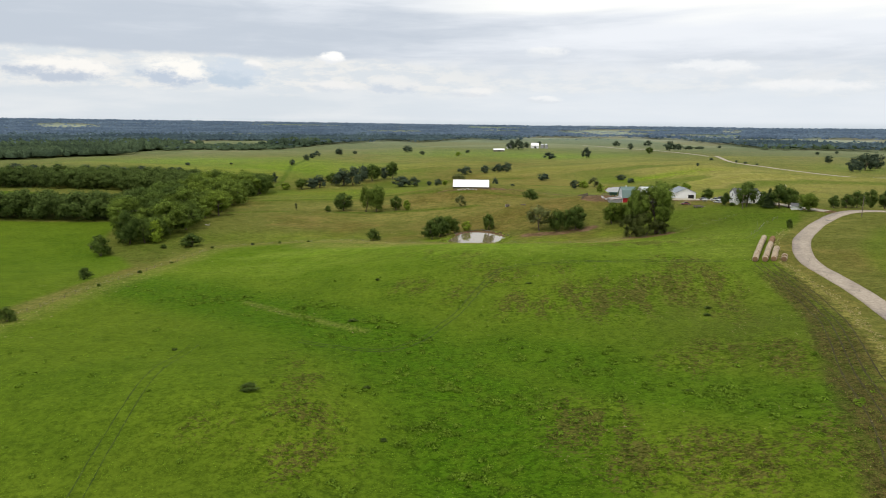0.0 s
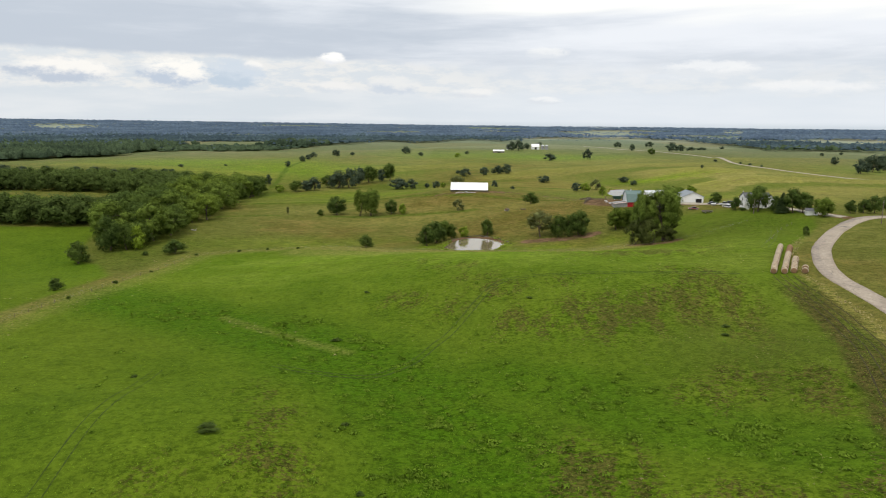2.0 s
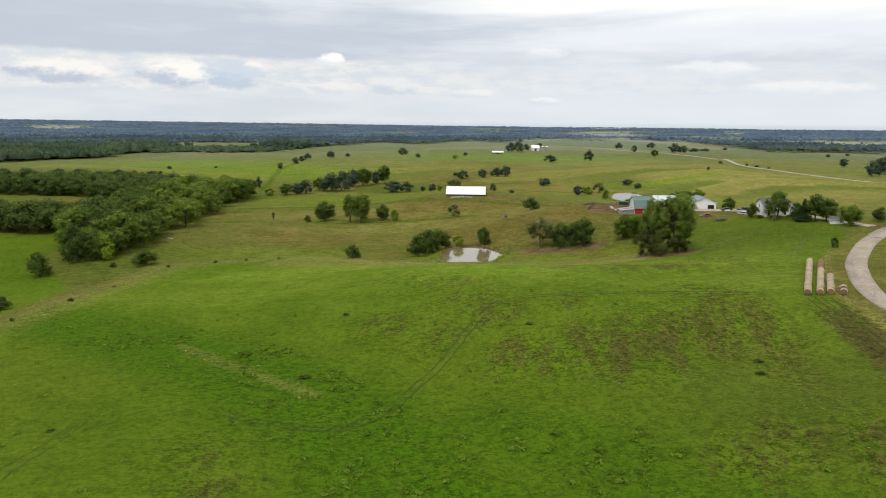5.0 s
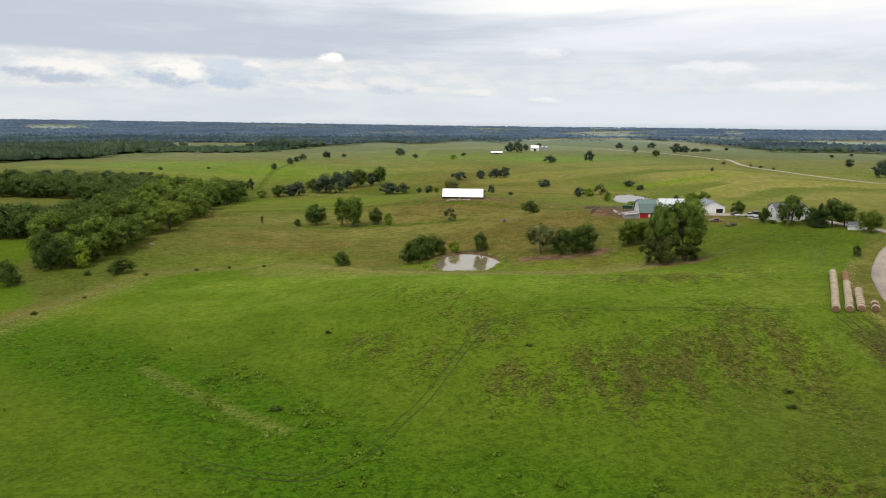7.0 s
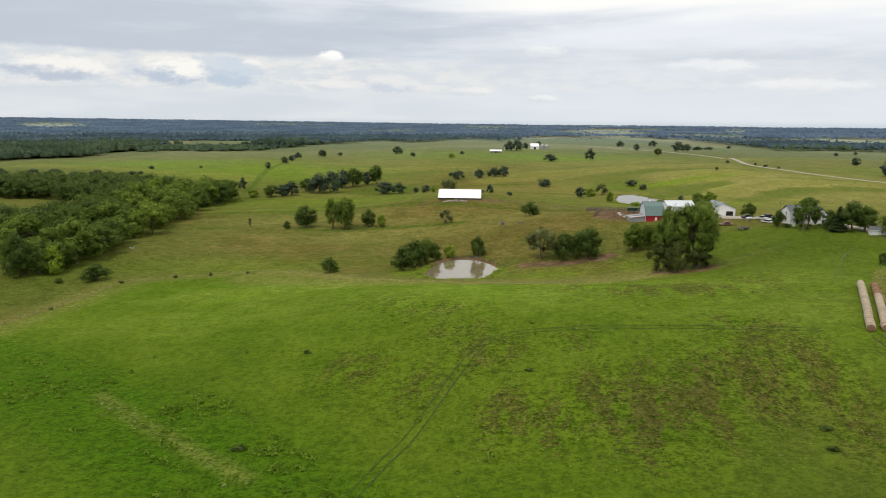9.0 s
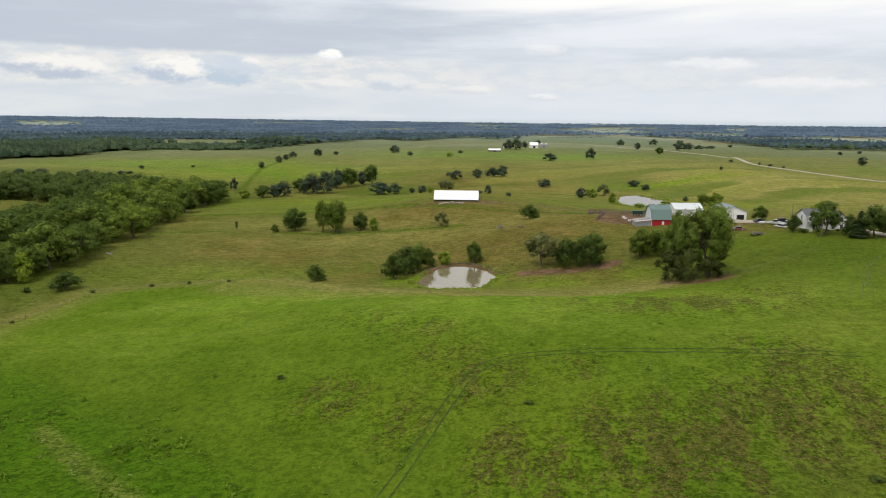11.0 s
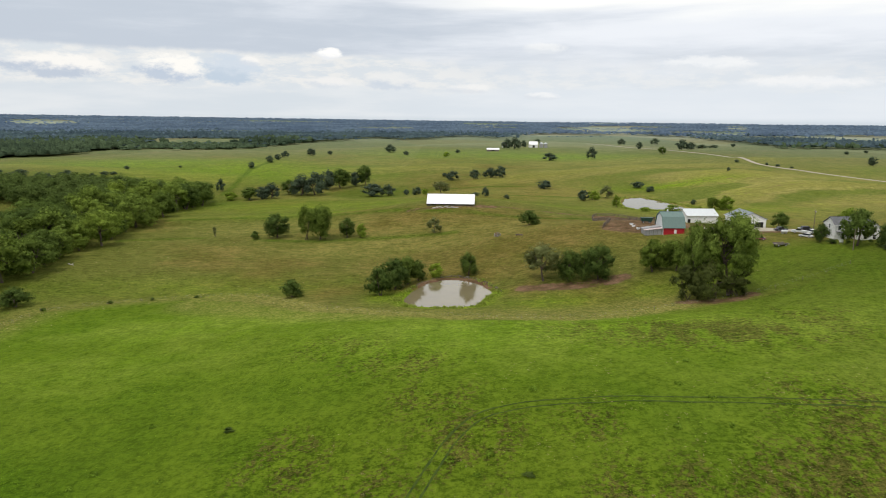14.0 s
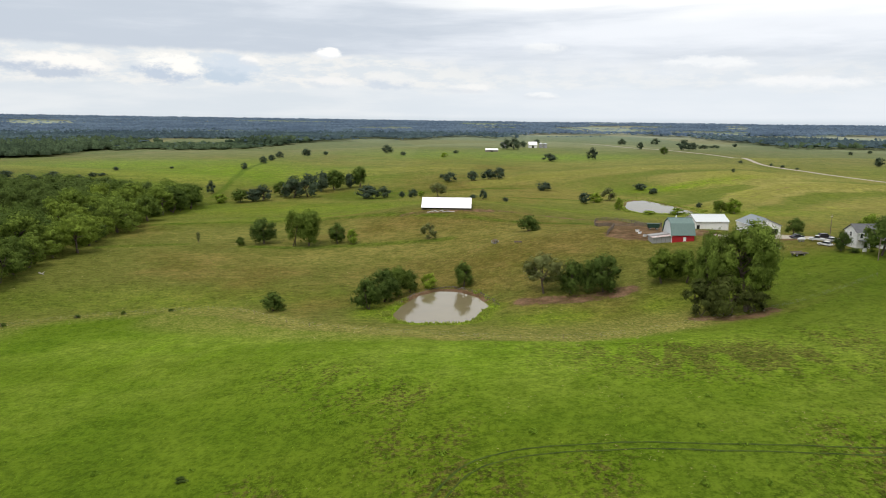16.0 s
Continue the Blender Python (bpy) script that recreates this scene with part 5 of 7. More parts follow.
def board(name, tone, gap_scale=4.0, rough=0.8, axis_dir="Z"):
    """Painted clapboard or weathered boards."""
    m, w, b = principled(name, rough, 0, 0.25)
    co = w.n("ShaderNodeTexCoord").outputs["Object"]
    n = w.noise(co, 1.5, 5.0, 0.65)
    wave = w.n("ShaderNodeTexWave", {"Scale": gap_scale, "Vector": co})
    wave.wave_profile, wave.bands_direction = "SAW", axis_dir
    col = w.mix(w.ramp(n, 0.35, 0.75), rgb(*tone), rgb(*(v * 0.72 for v in tone)))
    w.t.links.new(col, b.inputs["Base Color"])
    bump(w, b, wave.outputs[0], 0.4, 0.03)
    return m


WHITE_ROOF = sheet_metal("white_roof_sheet", (0.92, 0.90, 0.90), 0.5, 0, 2.5, 0.06)
WHITE_WALL = sheet_metal("white_wall_sheet", (0.80, 0.80, 0.78), 0.5, 0, 3.0, 0.15)
GREY_ROOF = sheet_metal("grey_roof_sheet", (0.24, 0.27, 0.29), 0.75, 0, 2.5, 0.3)
GREEN_ROOF = sheet_metal("grey_green_roof_sheet", (0.15, 0.215, 0.20), 0.75, 0, 2.5, 0.3)
PALE_ROOF = sheet_metal("pale_roof_sheet", (0.60, 0.63, 0.64), 0.65, 0, 2.5, 0.2)
TIN = sheet_metal("old_tin", (0.36, 0.36, 0.36), 0.55, 0.3, 3.0, 0.6)
CLAP = board("white_clapboard", (0.82, 0.82, 0.80), 5.0)
RED_BOARD = board("red_barn_board", (0.42, 0.022, 0.028), 3.0, 0.75, "X")
OLD_BOARD = board("grey_weathered_board", (0.22, 0.19, 0.16), 3.0, 0.9, "X")
SHINGLE = speckle("grey_shingle", (0.10, 0.105, 0.11), (0.17, 0.17, 0.175), 6.0, 0.9, 0.3)
CONCRETE = speckle("pale_concrete", (0.42, 0.40, 0.37), (0.55, 0.53, 0.5), 2.0)
DARK = speckle("dark_interior", (0.015, 0.014, 0.013), (0.03, 0.028, 0.025), 2.0)
WHITE_TRIM = speckle("white_trim", (0.78, 0.78, 0.76), (0.84, 0.84, 0.82), 2.0, 0.6, 0.05)
POST_WOOD = speckle("post_wood", (0.12, 0.095, 0.07), (0.22, 0.18, 0.14), 5.0, 0.95, 0.4)


def glass_material():
    m, w, b = principled("window_glass", 0.05, 0, 0.6)
    b.inputs["Base Color"].default_value = rgb(0.02, 0.025, 0.03)
    return m


GLASS = glass_material()


def box(bm, x0, x1, y0, y1, z0, z1, bevel=0.0):
    r = bmesh.ops.create_cube(bm, size=1.0)
    for v in r["verts"]:
        v.co = Vector((x0 + (v.co.x + 0.5) * (x1 - x0), y0 + (v.co.y + 0.5) * (y1 - y0), z0 + (v.co.z + 0.5) * (z1 - z0)))
    if bevel:
        edges = {e for v in r["verts"] for e in v.link_edges}
        bmesh.ops.bevel(bm, geom=list(edges), offset=bevel, segments=2, affect="EDGES", profile=0.5)
    return bm


def box_part(name, dims, material, parent, label="", bevel=0.0):
    return part(name, box(bmesh.new(), *dims, bevel), material, parent, label)


def prism_part(name, outline, across, a0, a1, material, parent, label=""):
    """A flat outline (u, z) drawn out from a0 to a1 along x ("x": outline lies in y, z) or along y ("y": outline lies in x, z)."""
    bm = bmesh.new()
    put = (lambda u, z, a: (a, u, z)) if across == "x" else (lambda u, z, a: (u, a, z))
    one = [bm.verts.new(put(u, z, a0)) for u, z in outline]
    two = [bm.verts.new(put(u, z, a1)) for u, z in outline]
    bm.faces.new(one)
    bm.faces.new(two)
    n = len(outline)
    for i in range(n):
        bm.faces.new((one[i], one[(i + 1) % n], two[(i + 1) % n], two[i]))
    bmesh.ops.recalc_face_normals(bm, faces=bm.faces)
    return part(name, bm, material, parent, label)


def stand(name, x, y, turn=0.0, sink=0.0, z=None):
    """An empty for a thing, at its base on the ground."""
    ob = new(name)
    ob.matrix_basis = Matrix.Translation((x, y, (gz(x, y) if z is None else z) - sink)) @ Matrix.Rotation(radians(turn), 4, "Z")
    return ob


def window(parent, side, u, z, wide, high, at):
    """A sash window with frame, sill and panes on the wall at that local coordinate. side: which way it faces."""
    s = -1 if side in ("south", "west") else 1
    def dims(u0, u1, z0, z1, d0, d1):
        lo, hi = sorted((at + s * d0, at + s * d1))
        return (u0, u1, lo, hi, z0, z1) if side in ("south", "north") else (lo, hi, u0, u1, z0, z1)
    root = box_part("window", dims(u - wide / 2, u + wide / 2, z, z + high, -0.02, 0.03), GLASS, parent, "dark glass sash window")
    for d in (dims(u - wide / 2 - 0.1, u + wide / 2 + 0.1, z + high, z + high + 0.12, -0.02, 0.07), dims(u - wide / 2 - 0.1, u - wide / 2, z, z + high, -0.02, 0.07), dims(u + wide / 2, u + wide / 2 + 0.1, z, z + high, -0.02, 0.07), dims(u - wide / 2, u + wide / 2, z + high / 2 - 0.03, z + high / 2 + 0.03, 0.035, 0.06)):
        box_part("frame", d, WHITE_TRIM, root)
    box_part("sill", dims(u - wide / 2 - 0.14, u + wide / 2 + 0.14, z - 0.08, z, -0.02, 0.12), WHITE_TRIM, root)
    return root


def gable_shell(root, lx, ly, eave, ridge, along_x, wall_mat, roof_mat, over=0.35, thick=0.12, open_side=None, foot=0.8):
    """Walls and roof about the local origin. lx, ly: size; the ridge runs along x or y; foot: how far the walls reach below the base."""
    hx, hy, t = lx / 2, ly / 2, 0.16
    if along_x:
        for s, nm in ((-1, "south"), (1, "north")):
            if nm != open_side:
                box_part("wall", (-hx, hx, *sorted((s * hy, s * (hy - t))), -foot, eave), wall_mat, root)
        for s in (-1, 1):
            prism_part("wall", [(-hy + t, -foot), (hy - t, -foot), (hy - t, eave), (0, ridge - 0.02), (-hy + t, eave)], "x", s * hx, s * (hx - t), wall_mat, root)
        k = (ridge - eave) / hy
        for s in (-1, 1):
            y1, z1 = s * (hy + over), eave - k * over
            prism_part("roof_slope", [(0, ridge), (y1, z1), (y1, z1 + thick), (0, ridge + thick)], "x", -hx - over, hx + over, roof_mat, root)
            box_part("gutter", (-hx - over, hx + over, *sorted((y1, y1 + s * 0.12)), z1 - 0.06, z1 + thick * 0.7), WHITE_TRIM, root)
        box_part("ridge_cap", (-hx - over, hx + over, -0.18, 0.18, ridge + thick - 0.03, ridge + thick + 0.05), roof_mat, root)
    else:
        for s, nm in ((-1, "west"), (1, "east")):
            if nm != open_side:
                box_part("wall", (*sorted((s * hx, s * (hx - t))), -hy, hy, -foot, eave), wall_mat, root)
        for s in (-1, 1):
            prism_part("wall", [(-hx + t, -foot), (hx - t, -foot), (hx - t, eave), (0, ridge - 0.02), (-hx + t, eave)], "y", s * hy, s * (hy - t), wall_mat, root)
        k = (ridge - eave) / hx
        for s in (-1, 1):
            x1, z1 = s * (hx + over), eave - k * over
            prism_part("roof_slope", [(0, ridge), (x1, z1), (x1, z1 + thick), (0, ridge + thick)], "y", -hy - over, hy + over, roof_mat, root)
            box_part("gutter", (*sorted((x1, x1 + s * 0.12)), -hy - over, hy + over, z1 - 0.06, z1 + thick * 0.7), WHITE_TRIM, root)
        box_part("ridge_cap", (-0.18, 0.18, -hy - over, hy + over, ridge + thick - 0.03, ridge + thick + 0.05), roof_mat, root)


# ---- the farm ----
def long_shed():
    """White-roofed cattle shed, open behind posts on its near side."""
    root = stand("cattle_shed", 19.0, 468.5, -3.5, z=9.9)
    lx, ly, eave, ridge = 24.0, 14.0, 1.9, 5.9
    gable_shell(root, lx, ly, eave, ridge, True, OLD_BOARD, WHITE_ROOF, 0.3, 0.14, "south", 1.2)
    for i in range(9):
        x = -lx / 2 + 0.12 + i * (lx - 0.24) / 8
        box_part("post", (x - 0.1, x + 0.1, -ly / 2 + 0.02, -ly / 2 + 0.2, -1.0, eave + 0.02), POST_WOOD, root)
    for z in (0.35, 0.8):
        box_part("rail", (-lx / 2, lx / 2, -ly / 2 - 0.06, -ly / 2 + 0.0, z, z + 0.18), OLD_BOARD, root)
    box_part("beam", (-lx / 2, lx / 2, -ly / 2 + 0.22, -ly / 2 + 0.36, eave - 0.3, eave), POST_WOOD, root)
    tagged(root, "long cattle shed with white metal roof and grey posts", "shed")
    for i in range(16):
        x, y = 10 + i * 0.8 + random.uniform(-0.4, 0.4), 458 + random.uniform(-1.0, 1.2)
        bm = bmesh.new()
        bmesh.ops.create_icosphere(bm, subdivisions=1, radius=1)
        sx, sy, sz = random.uniform(0.4, 1.0), random.uniform(0.3, 0.6), random.uniform(0.2, 0.4)
        for v in bm.verts:
            k = 1 + 0.4 * noise.noise(v.co * 2 + Vector((i, 0, 0)))
            v.co = Vector((v.co.x * sx * k, v.co.y * sy * k, v.co.z * sz * k + sz * 0.5))
        me = bpy.data.meshes.new("rubble")
        bm.to_mesh(me)
        bm.free()
        me.materials.append(CONCRETE)
        ob = new("rubble", me)
        ob.location = (x, y, gz(x, y))
        tagged(ob, "pale broken concrete lump before the shed", "rubble", "rubble by the shed")


def red_barn():
    """Gambrel barn: red boards below, grey-green roof, pale tin gable."""
    root = stand("red_barn", 98.5, 363.6, 0, z=13.7)
    hx, hy, eave = 3.9, 4.6, 2.55
    prof = [(-hy - 0.35, eave - 0.25), (-hy * 0.66, eave + 3.6), (0, 7.75), (hy * 0.66, eave + 3.6), (hy + 0.35, eave - 0.25)]
    for s in (-1, 1):
        box_part("wall", (-hx, hx, *sorted((s * hy, s * (hy - 0.16))), -0.8, eave), RED_BOARD, root)
        inner = [(u * 0.96, z - 0.12) for u, z in prof]
        prism_part("gable_wall", [(-hy + 0.17, -0.8), (hy - 0.17, -0.8), (hy - 0.17, eave)] + inner[::-1][1:-1] + [(-hy + 0.17, eave)], "x", s * hx, s * (hx - 0.16), PALE_ROOF if s < 0 else RED_BOARD, root, "pale grey tin gable" if s < 0 else "")
    for (u0, z0), (u1, z1) in zip(prof, prof[1:]):
        prism_part("roof_slope", [(u0, z0), (u1, z1), (u1, z1 + 0.14), (u0, z0 + 0.14)], "x", -hx - 0.3, hx + 0.3, GREEN_ROOF, root)
    box_part("ridge_cap", (-hx - 0.3, hx + 0.3, -0.2, 0.2, 7.85, 7.95), GREEN_ROOF, root)
    bm = bmesh.new()
    bmesh.ops.create_cone(bm, segments=12, radius1=0.35, radius2=0.22, depth=0.7, cap_ends=True)
    bmesh.ops.translate(bm, verts=bm.verts, vec=(-1.2, 0, 8.25))
    part("roof_vent", bm, PALE_ROOF, root, "pale metal roof vent")
    door = box_part("door", (0.15, 1.05, -hy - 0.05, -hy + 0.02, 0.35, 1.75), WHITE_TRIM, root, "white door")
    box_part("frame", (0.05, 1.15, -hy - 0.03, -hy + 0.02, 1.75, 1.87), RED_BOARD, door)
    box_part("corner_board", (-hx - 0.03, -hx + 0.12, -hy - 0.03, -hy + 0.1, -0.5, eave), WHITE_TRIM, root)
    tagged(root, "red gambrel barn with grey-green metal roof", "barn")
    lean = stand("lean_to", 91.9, 361.0, 4, z=13.2)
    for i in range(5):
        u = -3.1 + i * 1.5
        box_part("panel", (u - 0.7, u + 0.7, -1.9, -1.82, -0.5 if i else 0.1, 2.0 + 0.12 * i), TIN, lean)
        box_part("post", (u - 0.78, u - 0.66, -1.8, -1.68, -0.6, 2.0 + 0.12 * i), POST_WOOD, lean)
    prism_part("side_panel", [(-1.9, -0.5), (2.6, -0.5), (2.6, 2.3), (-1.9, 1.85)], "x", -3.9, -3.82, TIN, lean)
    prism_part("roof_slope", [(-4.1, 2.0), (3.35, 2.75), (3.35, 2.86), (-4.1, 2.11)], "y", -2.3, 0.2, speckle("rusted_white_tin", (0.42, 0.27, 0.24), (0.66, 0.62, 0.61), 0.9, 0.7, 0.3), lean, "sagging rust-streaked white tin roof")
    prism_part("roof_slope", [(-4.1, 2.02), (3.35, 2.77), (3.35, 3.3), (-4.1, 2.4)], "y", 0.2, 3.0, TIN, lean)
    tagged(lean, "grey tin lean-to against the red barn", "lean-to")


def white_barns():
    root = stand("machine_shed", 118.9, 391.0, 0, z=13.4)
    gable_shell(root, 12.4, 11.0, 3.6, 5.6, True, WHITE_WALL, PALE_ROOF, 0.3, 0.12, None, 1.5)
    # the wall is closed here; a dark panel paints the unlit inside
    box_part("door", (-5.9, -4.8, -5.56, -5.46, 0, 2.2), DARK, root, "dark panel on the wall for an unlit open doorway")
    box_part("sliding_door", (1.5, 5.5, -5.6, -5.5, 0, 3.2), WHITE_WALL, root)
    box_part("door_track", (-1.0, 5.6, -5.66, -5.5, 3.2, 3.35), WHITE_TRIM, root)
    tagged(root, "white metal machine shed with pale roof", "shed")
    root = stand("white_barn", 131.9, 376.2, 0, z=14.3)
    gable_shell(root, 10.6, 12.4, 3.7, 6.0, False, WHITE_WALL, GREY_ROOF, 0.35, 0.14, None, 1.2)
    # garage opening painted as a dark panel, its inner shade in the colour
    box_part("door", (1.2, 4.3, -6.26, -6.16, 0.0, 2.5), DARK, root, "dark panel on the wall for an unlit garage doorway")
    box_part("frame", (1.05, 1.2, -6.29, -6.18, 0, 2.62), WHITE_TRIM, root)
    box_part("frame", (4.3, 4.45, -6.29, -6.18, 0, 2.62), WHITE_TRIM, root)
    box_part("lintel", (1.05, 4.45, -6.3, -6.18, 2.5, 2.66), WHITE_TRIM, root)
    tagged(root, "white gabled barn with grey metal roof", "barn")


def farmhouse():
    root = stand("farmhouse", 151.0, 341.5, 0, z=16.0)
    # main wing along x, with a cross wing to the south-east; the second shell hangs from the same base
    gable_shell(root, 12.0, 7.0, 4.9, 7.0, True, CLAP, SHINGLE, 0.35, 0.14, None, 1.0)
    hx, y0, y1 = 3.2, -8.0, -3.4
    cx = 2.9
    for s in (-1, 1):
        box_part("wall", (*sorted((cx + s * hx, cx + s * (hx - 0.16))), y0, y1, -1.0, 4.9), CLAP, root)
        x1 = cx + s * (hx + 0.35)
        prism_part("roof_slope", [(cx, 7.0), (x1, 4.66), (x1, 4.8), (cx, 7.14)], "y", y0 - 0.35, 0.0, SHINGLE, root)
    prism_part("wall", [(cx - hx, -1.0), (cx + hx, -1.0), (cx + hx, 4.9), (cx, 6.98), (cx - hx, 4.9)], "y", y0 - 0.02, y0 + 0.15, CLAP, root)
    for u in (cx - 1.4, cx + 1.5):
        window(root, "south", u, 0.9, 1.0, 1.5, y0 - 0.02)
        window(root, "south", u, 3.3, 0.95, 1.4, y0 - 0.02)
    for u, z in ((-0.2, 0.9), (-0.1, 3.3)):
        window(root, "west", u, z, 1.0, 1.4, -6.0)
    for u in (-4.6, -2.2):
        window(root, "south", u, 3.2, 0.9, 1.3, -3.5)
    porch = box_part("porch_roof", (-5.6, -0.4, -5.3, -3.4, 2.45, 2.62), SHINGLE, root, "grey shingled porch roof")
    for u in (-5.4, -3.0, -0.6):
        box_part("porch_post", (u - 0.07, u + 0.07, -5.2, -5.06, -0.3, 2.45), WHITE_TRIM, porch)
    box_part("door", (-3.6, -2.7, -3.56, -3.48, 0.1, 2.1), DARK, root, "dark front door")
    tagged(root, "white two-storey clapboard farmhouse with grey roof", "house")
    shed = stand("garage", 160.6, 308.6, -20, z=16.8)
    gable_shell(shed, 4.6, 3.6, 1.9, 2.9, True, CLAP, SHINGLE, 0.25, 0.1)
    box_part("door", (-1.6, 0.2, -1.86, -1.78, 0, 1.7), WHITE_TRIM, shed)
    window(shed, "south", 1.3, 0.8, 0.6, 0.7, -1.8)
    tagged(shed, "small white garage with grey roof by the road", "garage")


def far_farm():
    def place(name, x, y, lx, ly, eave, ridge, wall, roof, label, cat, ax=True, turn=0):
        root = stand(name, x, y, turn)
        gable_shell(root, lx, ly, eave, ridge, ax, wall, roof, 0.4, 0.2, None, 2.0)
        box_part("door", (-1.6, 1.6, -ly / 2 - 0.06, -ly / 2 + 0.02, 0, min(3.2, eave * 0.8)), DARK, root)
        return tagged(root, label, cat)
    place("barn", *FAR_BARN, 12.0, 11.0, 4.5, 8.5, WHITE_WALL, WHITE_ROOF, "distant white barn on the hill", "barn")
    place("house", *FAR_HOUSE, 8.5, 9.0, 5.0, 8.0, CLAP, SHINGLE, "distant grey-roofed farmhouse among trees", "house")
    place("shed", *FAR_SHED, 16.5, 7.0, 2.4, 4.2, OLD_BOARD, WHITE_ROOF, "distant low shed with white roof", "shed")
    for dx in (0, 6.5):
        bx, by = FAR_BIN[0] + dx, FAR_BIN[1]
        root = stand("grain_bin", bx, by)
        bm = bmesh.new()
        bmesh.ops.create_cone(bm, segments=20, radius1=2.8, radius2=2.8, depth=7.0, cap_ends=True)
        bmesh.ops.translate(bm, verts=bm.verts, vec=(0, 0, 2.5))
        part("body", bm, TIN, root)
        bm = bmesh.new()
        bmesh.ops.create_cone(bm, segments=20, radius1=3.0, radius2=0.3, depth=1.7, cap_ends=True)
        bmesh.ops.translate(bm, verts=bm.verts, vec=(0, 0, 6.85))
        part("roof", bm, PALE_ROOF, root)
        tagged(root, "distant grey steel grain bin beside the barn", "grain bin", "grain bins")
    for i, (x, y, lx) in enumerate(VALLEY):
        place("house", x, y, lx, 6.0, 3.2, 5.4, CLAP, WHITE_ROOF if i % 2 == 0 else SHINGLE, "distant white house at the edge of the woods", "house", True, 15 * i)


FAR_BARN, FAR_HOUSE, FAR_SHED, FAR_BIN = (150.0, 1135.0), (110.0, 1150.0), (85.0, 1062.0), (163.0, 1142.0)
VALLEY = [(-505.0, 1199.0, 7.0), (-487.0, 1249.0, 6.0), (-528.0, 1206.0, 5.0)]
long_shed()
red_barn()
white_barns()
farmhouse()
far_farm()


# ---- vehicles and yard things ----
def paint(name, tone, rough=0.25):
    m, w, b = principled(name, rough, 0, 0.5)
    n = w.noise(w.n("ShaderNodeTexCoord").outputs["Object"], 1.2, 4.0)
    w.t.links.new(w.mix(n, rgb(*tone), rgb(*(v * 0.8 for v in tone))), b.inputs["Base Color"])
    return m


RUBBER = speckle("tyre_rubber", (0.015, 0.015, 0.015), (0.03, 0.03, 0.03), 8.0)
CHROME = paint("bright_metal", (0.6, 0.6, 0.6), 0.3)


def wheel(parent, x, y, r, wide):
    bm = bmesh.new()
    bmesh.ops.create_cone(bm, segments=16, radius1=r, radius2=r, depth=wide, cap_ends=True)
    bmesh.ops.bevel(bm, geom=[e for e in bm.edges if abs(e.verts[0].co.z - e.verts[1].co.z) < 1e-4], offset=0.05, segments=1, affect="EDGES")
    bmesh.ops.rotate(bm, verts=bm.verts, matrix=Matrix.Rotation(math.pi / 2, 3, "X"))
    bmesh.ops.translate(bm, verts=bm.verts, vec=(x, y, r))
    ob = part("wheel", bm, RUBBER, parent, "black rubber tyre")
    bm = bmesh.new()
    bmesh.ops.create_cone(bm, segments=12, radius1=r * 0.55, radius2=r * 0.55, depth=wide + 0.03, cap_ends=True)
    bmesh.ops.rotate(bm, verts=bm.verts, matrix=Matrix.Rotation(math.pi / 2, 3, "X"))
    bmesh.ops.translate(bm, verts=bm.verts, vec=(x, y, r))
    part("rim", bm, CHROME, ob)
    return ob


def car(x, y, turn, tone, kind, label):
    """A parked vehicle: body with wheel arches' height, glazed cabin, wheels, lights."""
    name = {"truck": "pickup_truck", "suv": "suv", "car": "car"}[kind]
    root = stand(name, x, y, turn)
    coat = paint(name + "_paint", tone)
    h = {"truck": 1.05, "suv": 1.0, "car": 0.85}[kind]
    top = {"truck": 1.85, "suv": 1.8, "car": 1.45}[kind]
    length = {"truck": 5.6, "suv": 4.8, "car": 4.6}[kind]
    hl = length / 2
    if kind == "truck":
        prism_part("body", [(-hl, 0.45), (hl - 0.05, 0.45), (hl, 0.8), (hl - 0.1, h), (hl - 1.3, h + 0.08), (-0.2, h + 0.05), (-hl, h + 0.02)], "y", -0.92, 0.92, coat, root)
        cab = [(-0.3, h + 0.05), (1.55, h + 0.06), (0.95, top), (-0.1, top)]
        box_part("bed", (-hl + 0.15, -0.45, -0.75, 0.75, h - 0.02, h + 0.03), DARK, root)
    else:
        prism_part("body", [(-hl, 0.4), (hl - 0.05, 0.4), (hl, 0.65), (hl - 0.1, h - 0.1), (hl - 1.2, h), (-hl + 0.6, h), (-hl, h - 0.05)], "y", -0.88, 0.88, coat, root)
        cab = [(-hl + 0.15 if kind == "suv" else -hl + 0.7, h), (1.15, h), (0.45, top), (-hl + 0.5 if kind == "suv" else -1.0, top)]
    prism_part("glasshouse", [(u, z - 0.02) for u, z in cab], "y", -0.78, 0.78, GLASS, root, "dark car windows")
    box_part("roof", (cab[3][0] - 0.03, cab[2][0] + 0.03, -0.76, 0.76, top - 0.04, top + 0.05), coat, root)
    for sx in (-hl * 0.62, hl * 0.62):
        for sy in (-0.82, 0.82):
            wheel(root, sx, sy, 0.36, 0.24)
    for sy in (-0.65, 0.65):
        box_part("headlight", (hl - 0.12, hl - 0.02, sy - 0.16, sy + 0.16, 0.66, 0.8), CHROME, root)
        box_part("tail_light", (-hl - 0.02, -hl + 0.05, sy - 0.12, sy + 0.12, 0.66, 0.85), paint("red_lens", (0.3, 0.01, 0.01)), root)
    box_part("bumper", (hl - 0.05, hl + 0.06, -0.85, 0.85, 0.42, 0.6), CHROME, root)
    return tagged(root, label, "car" if kind == "car" else kind, "parked vehicles")


car(123.3, 345.6, 170, (0.30, 0.10, 0.11), "car", "faded red car parked on the grass")
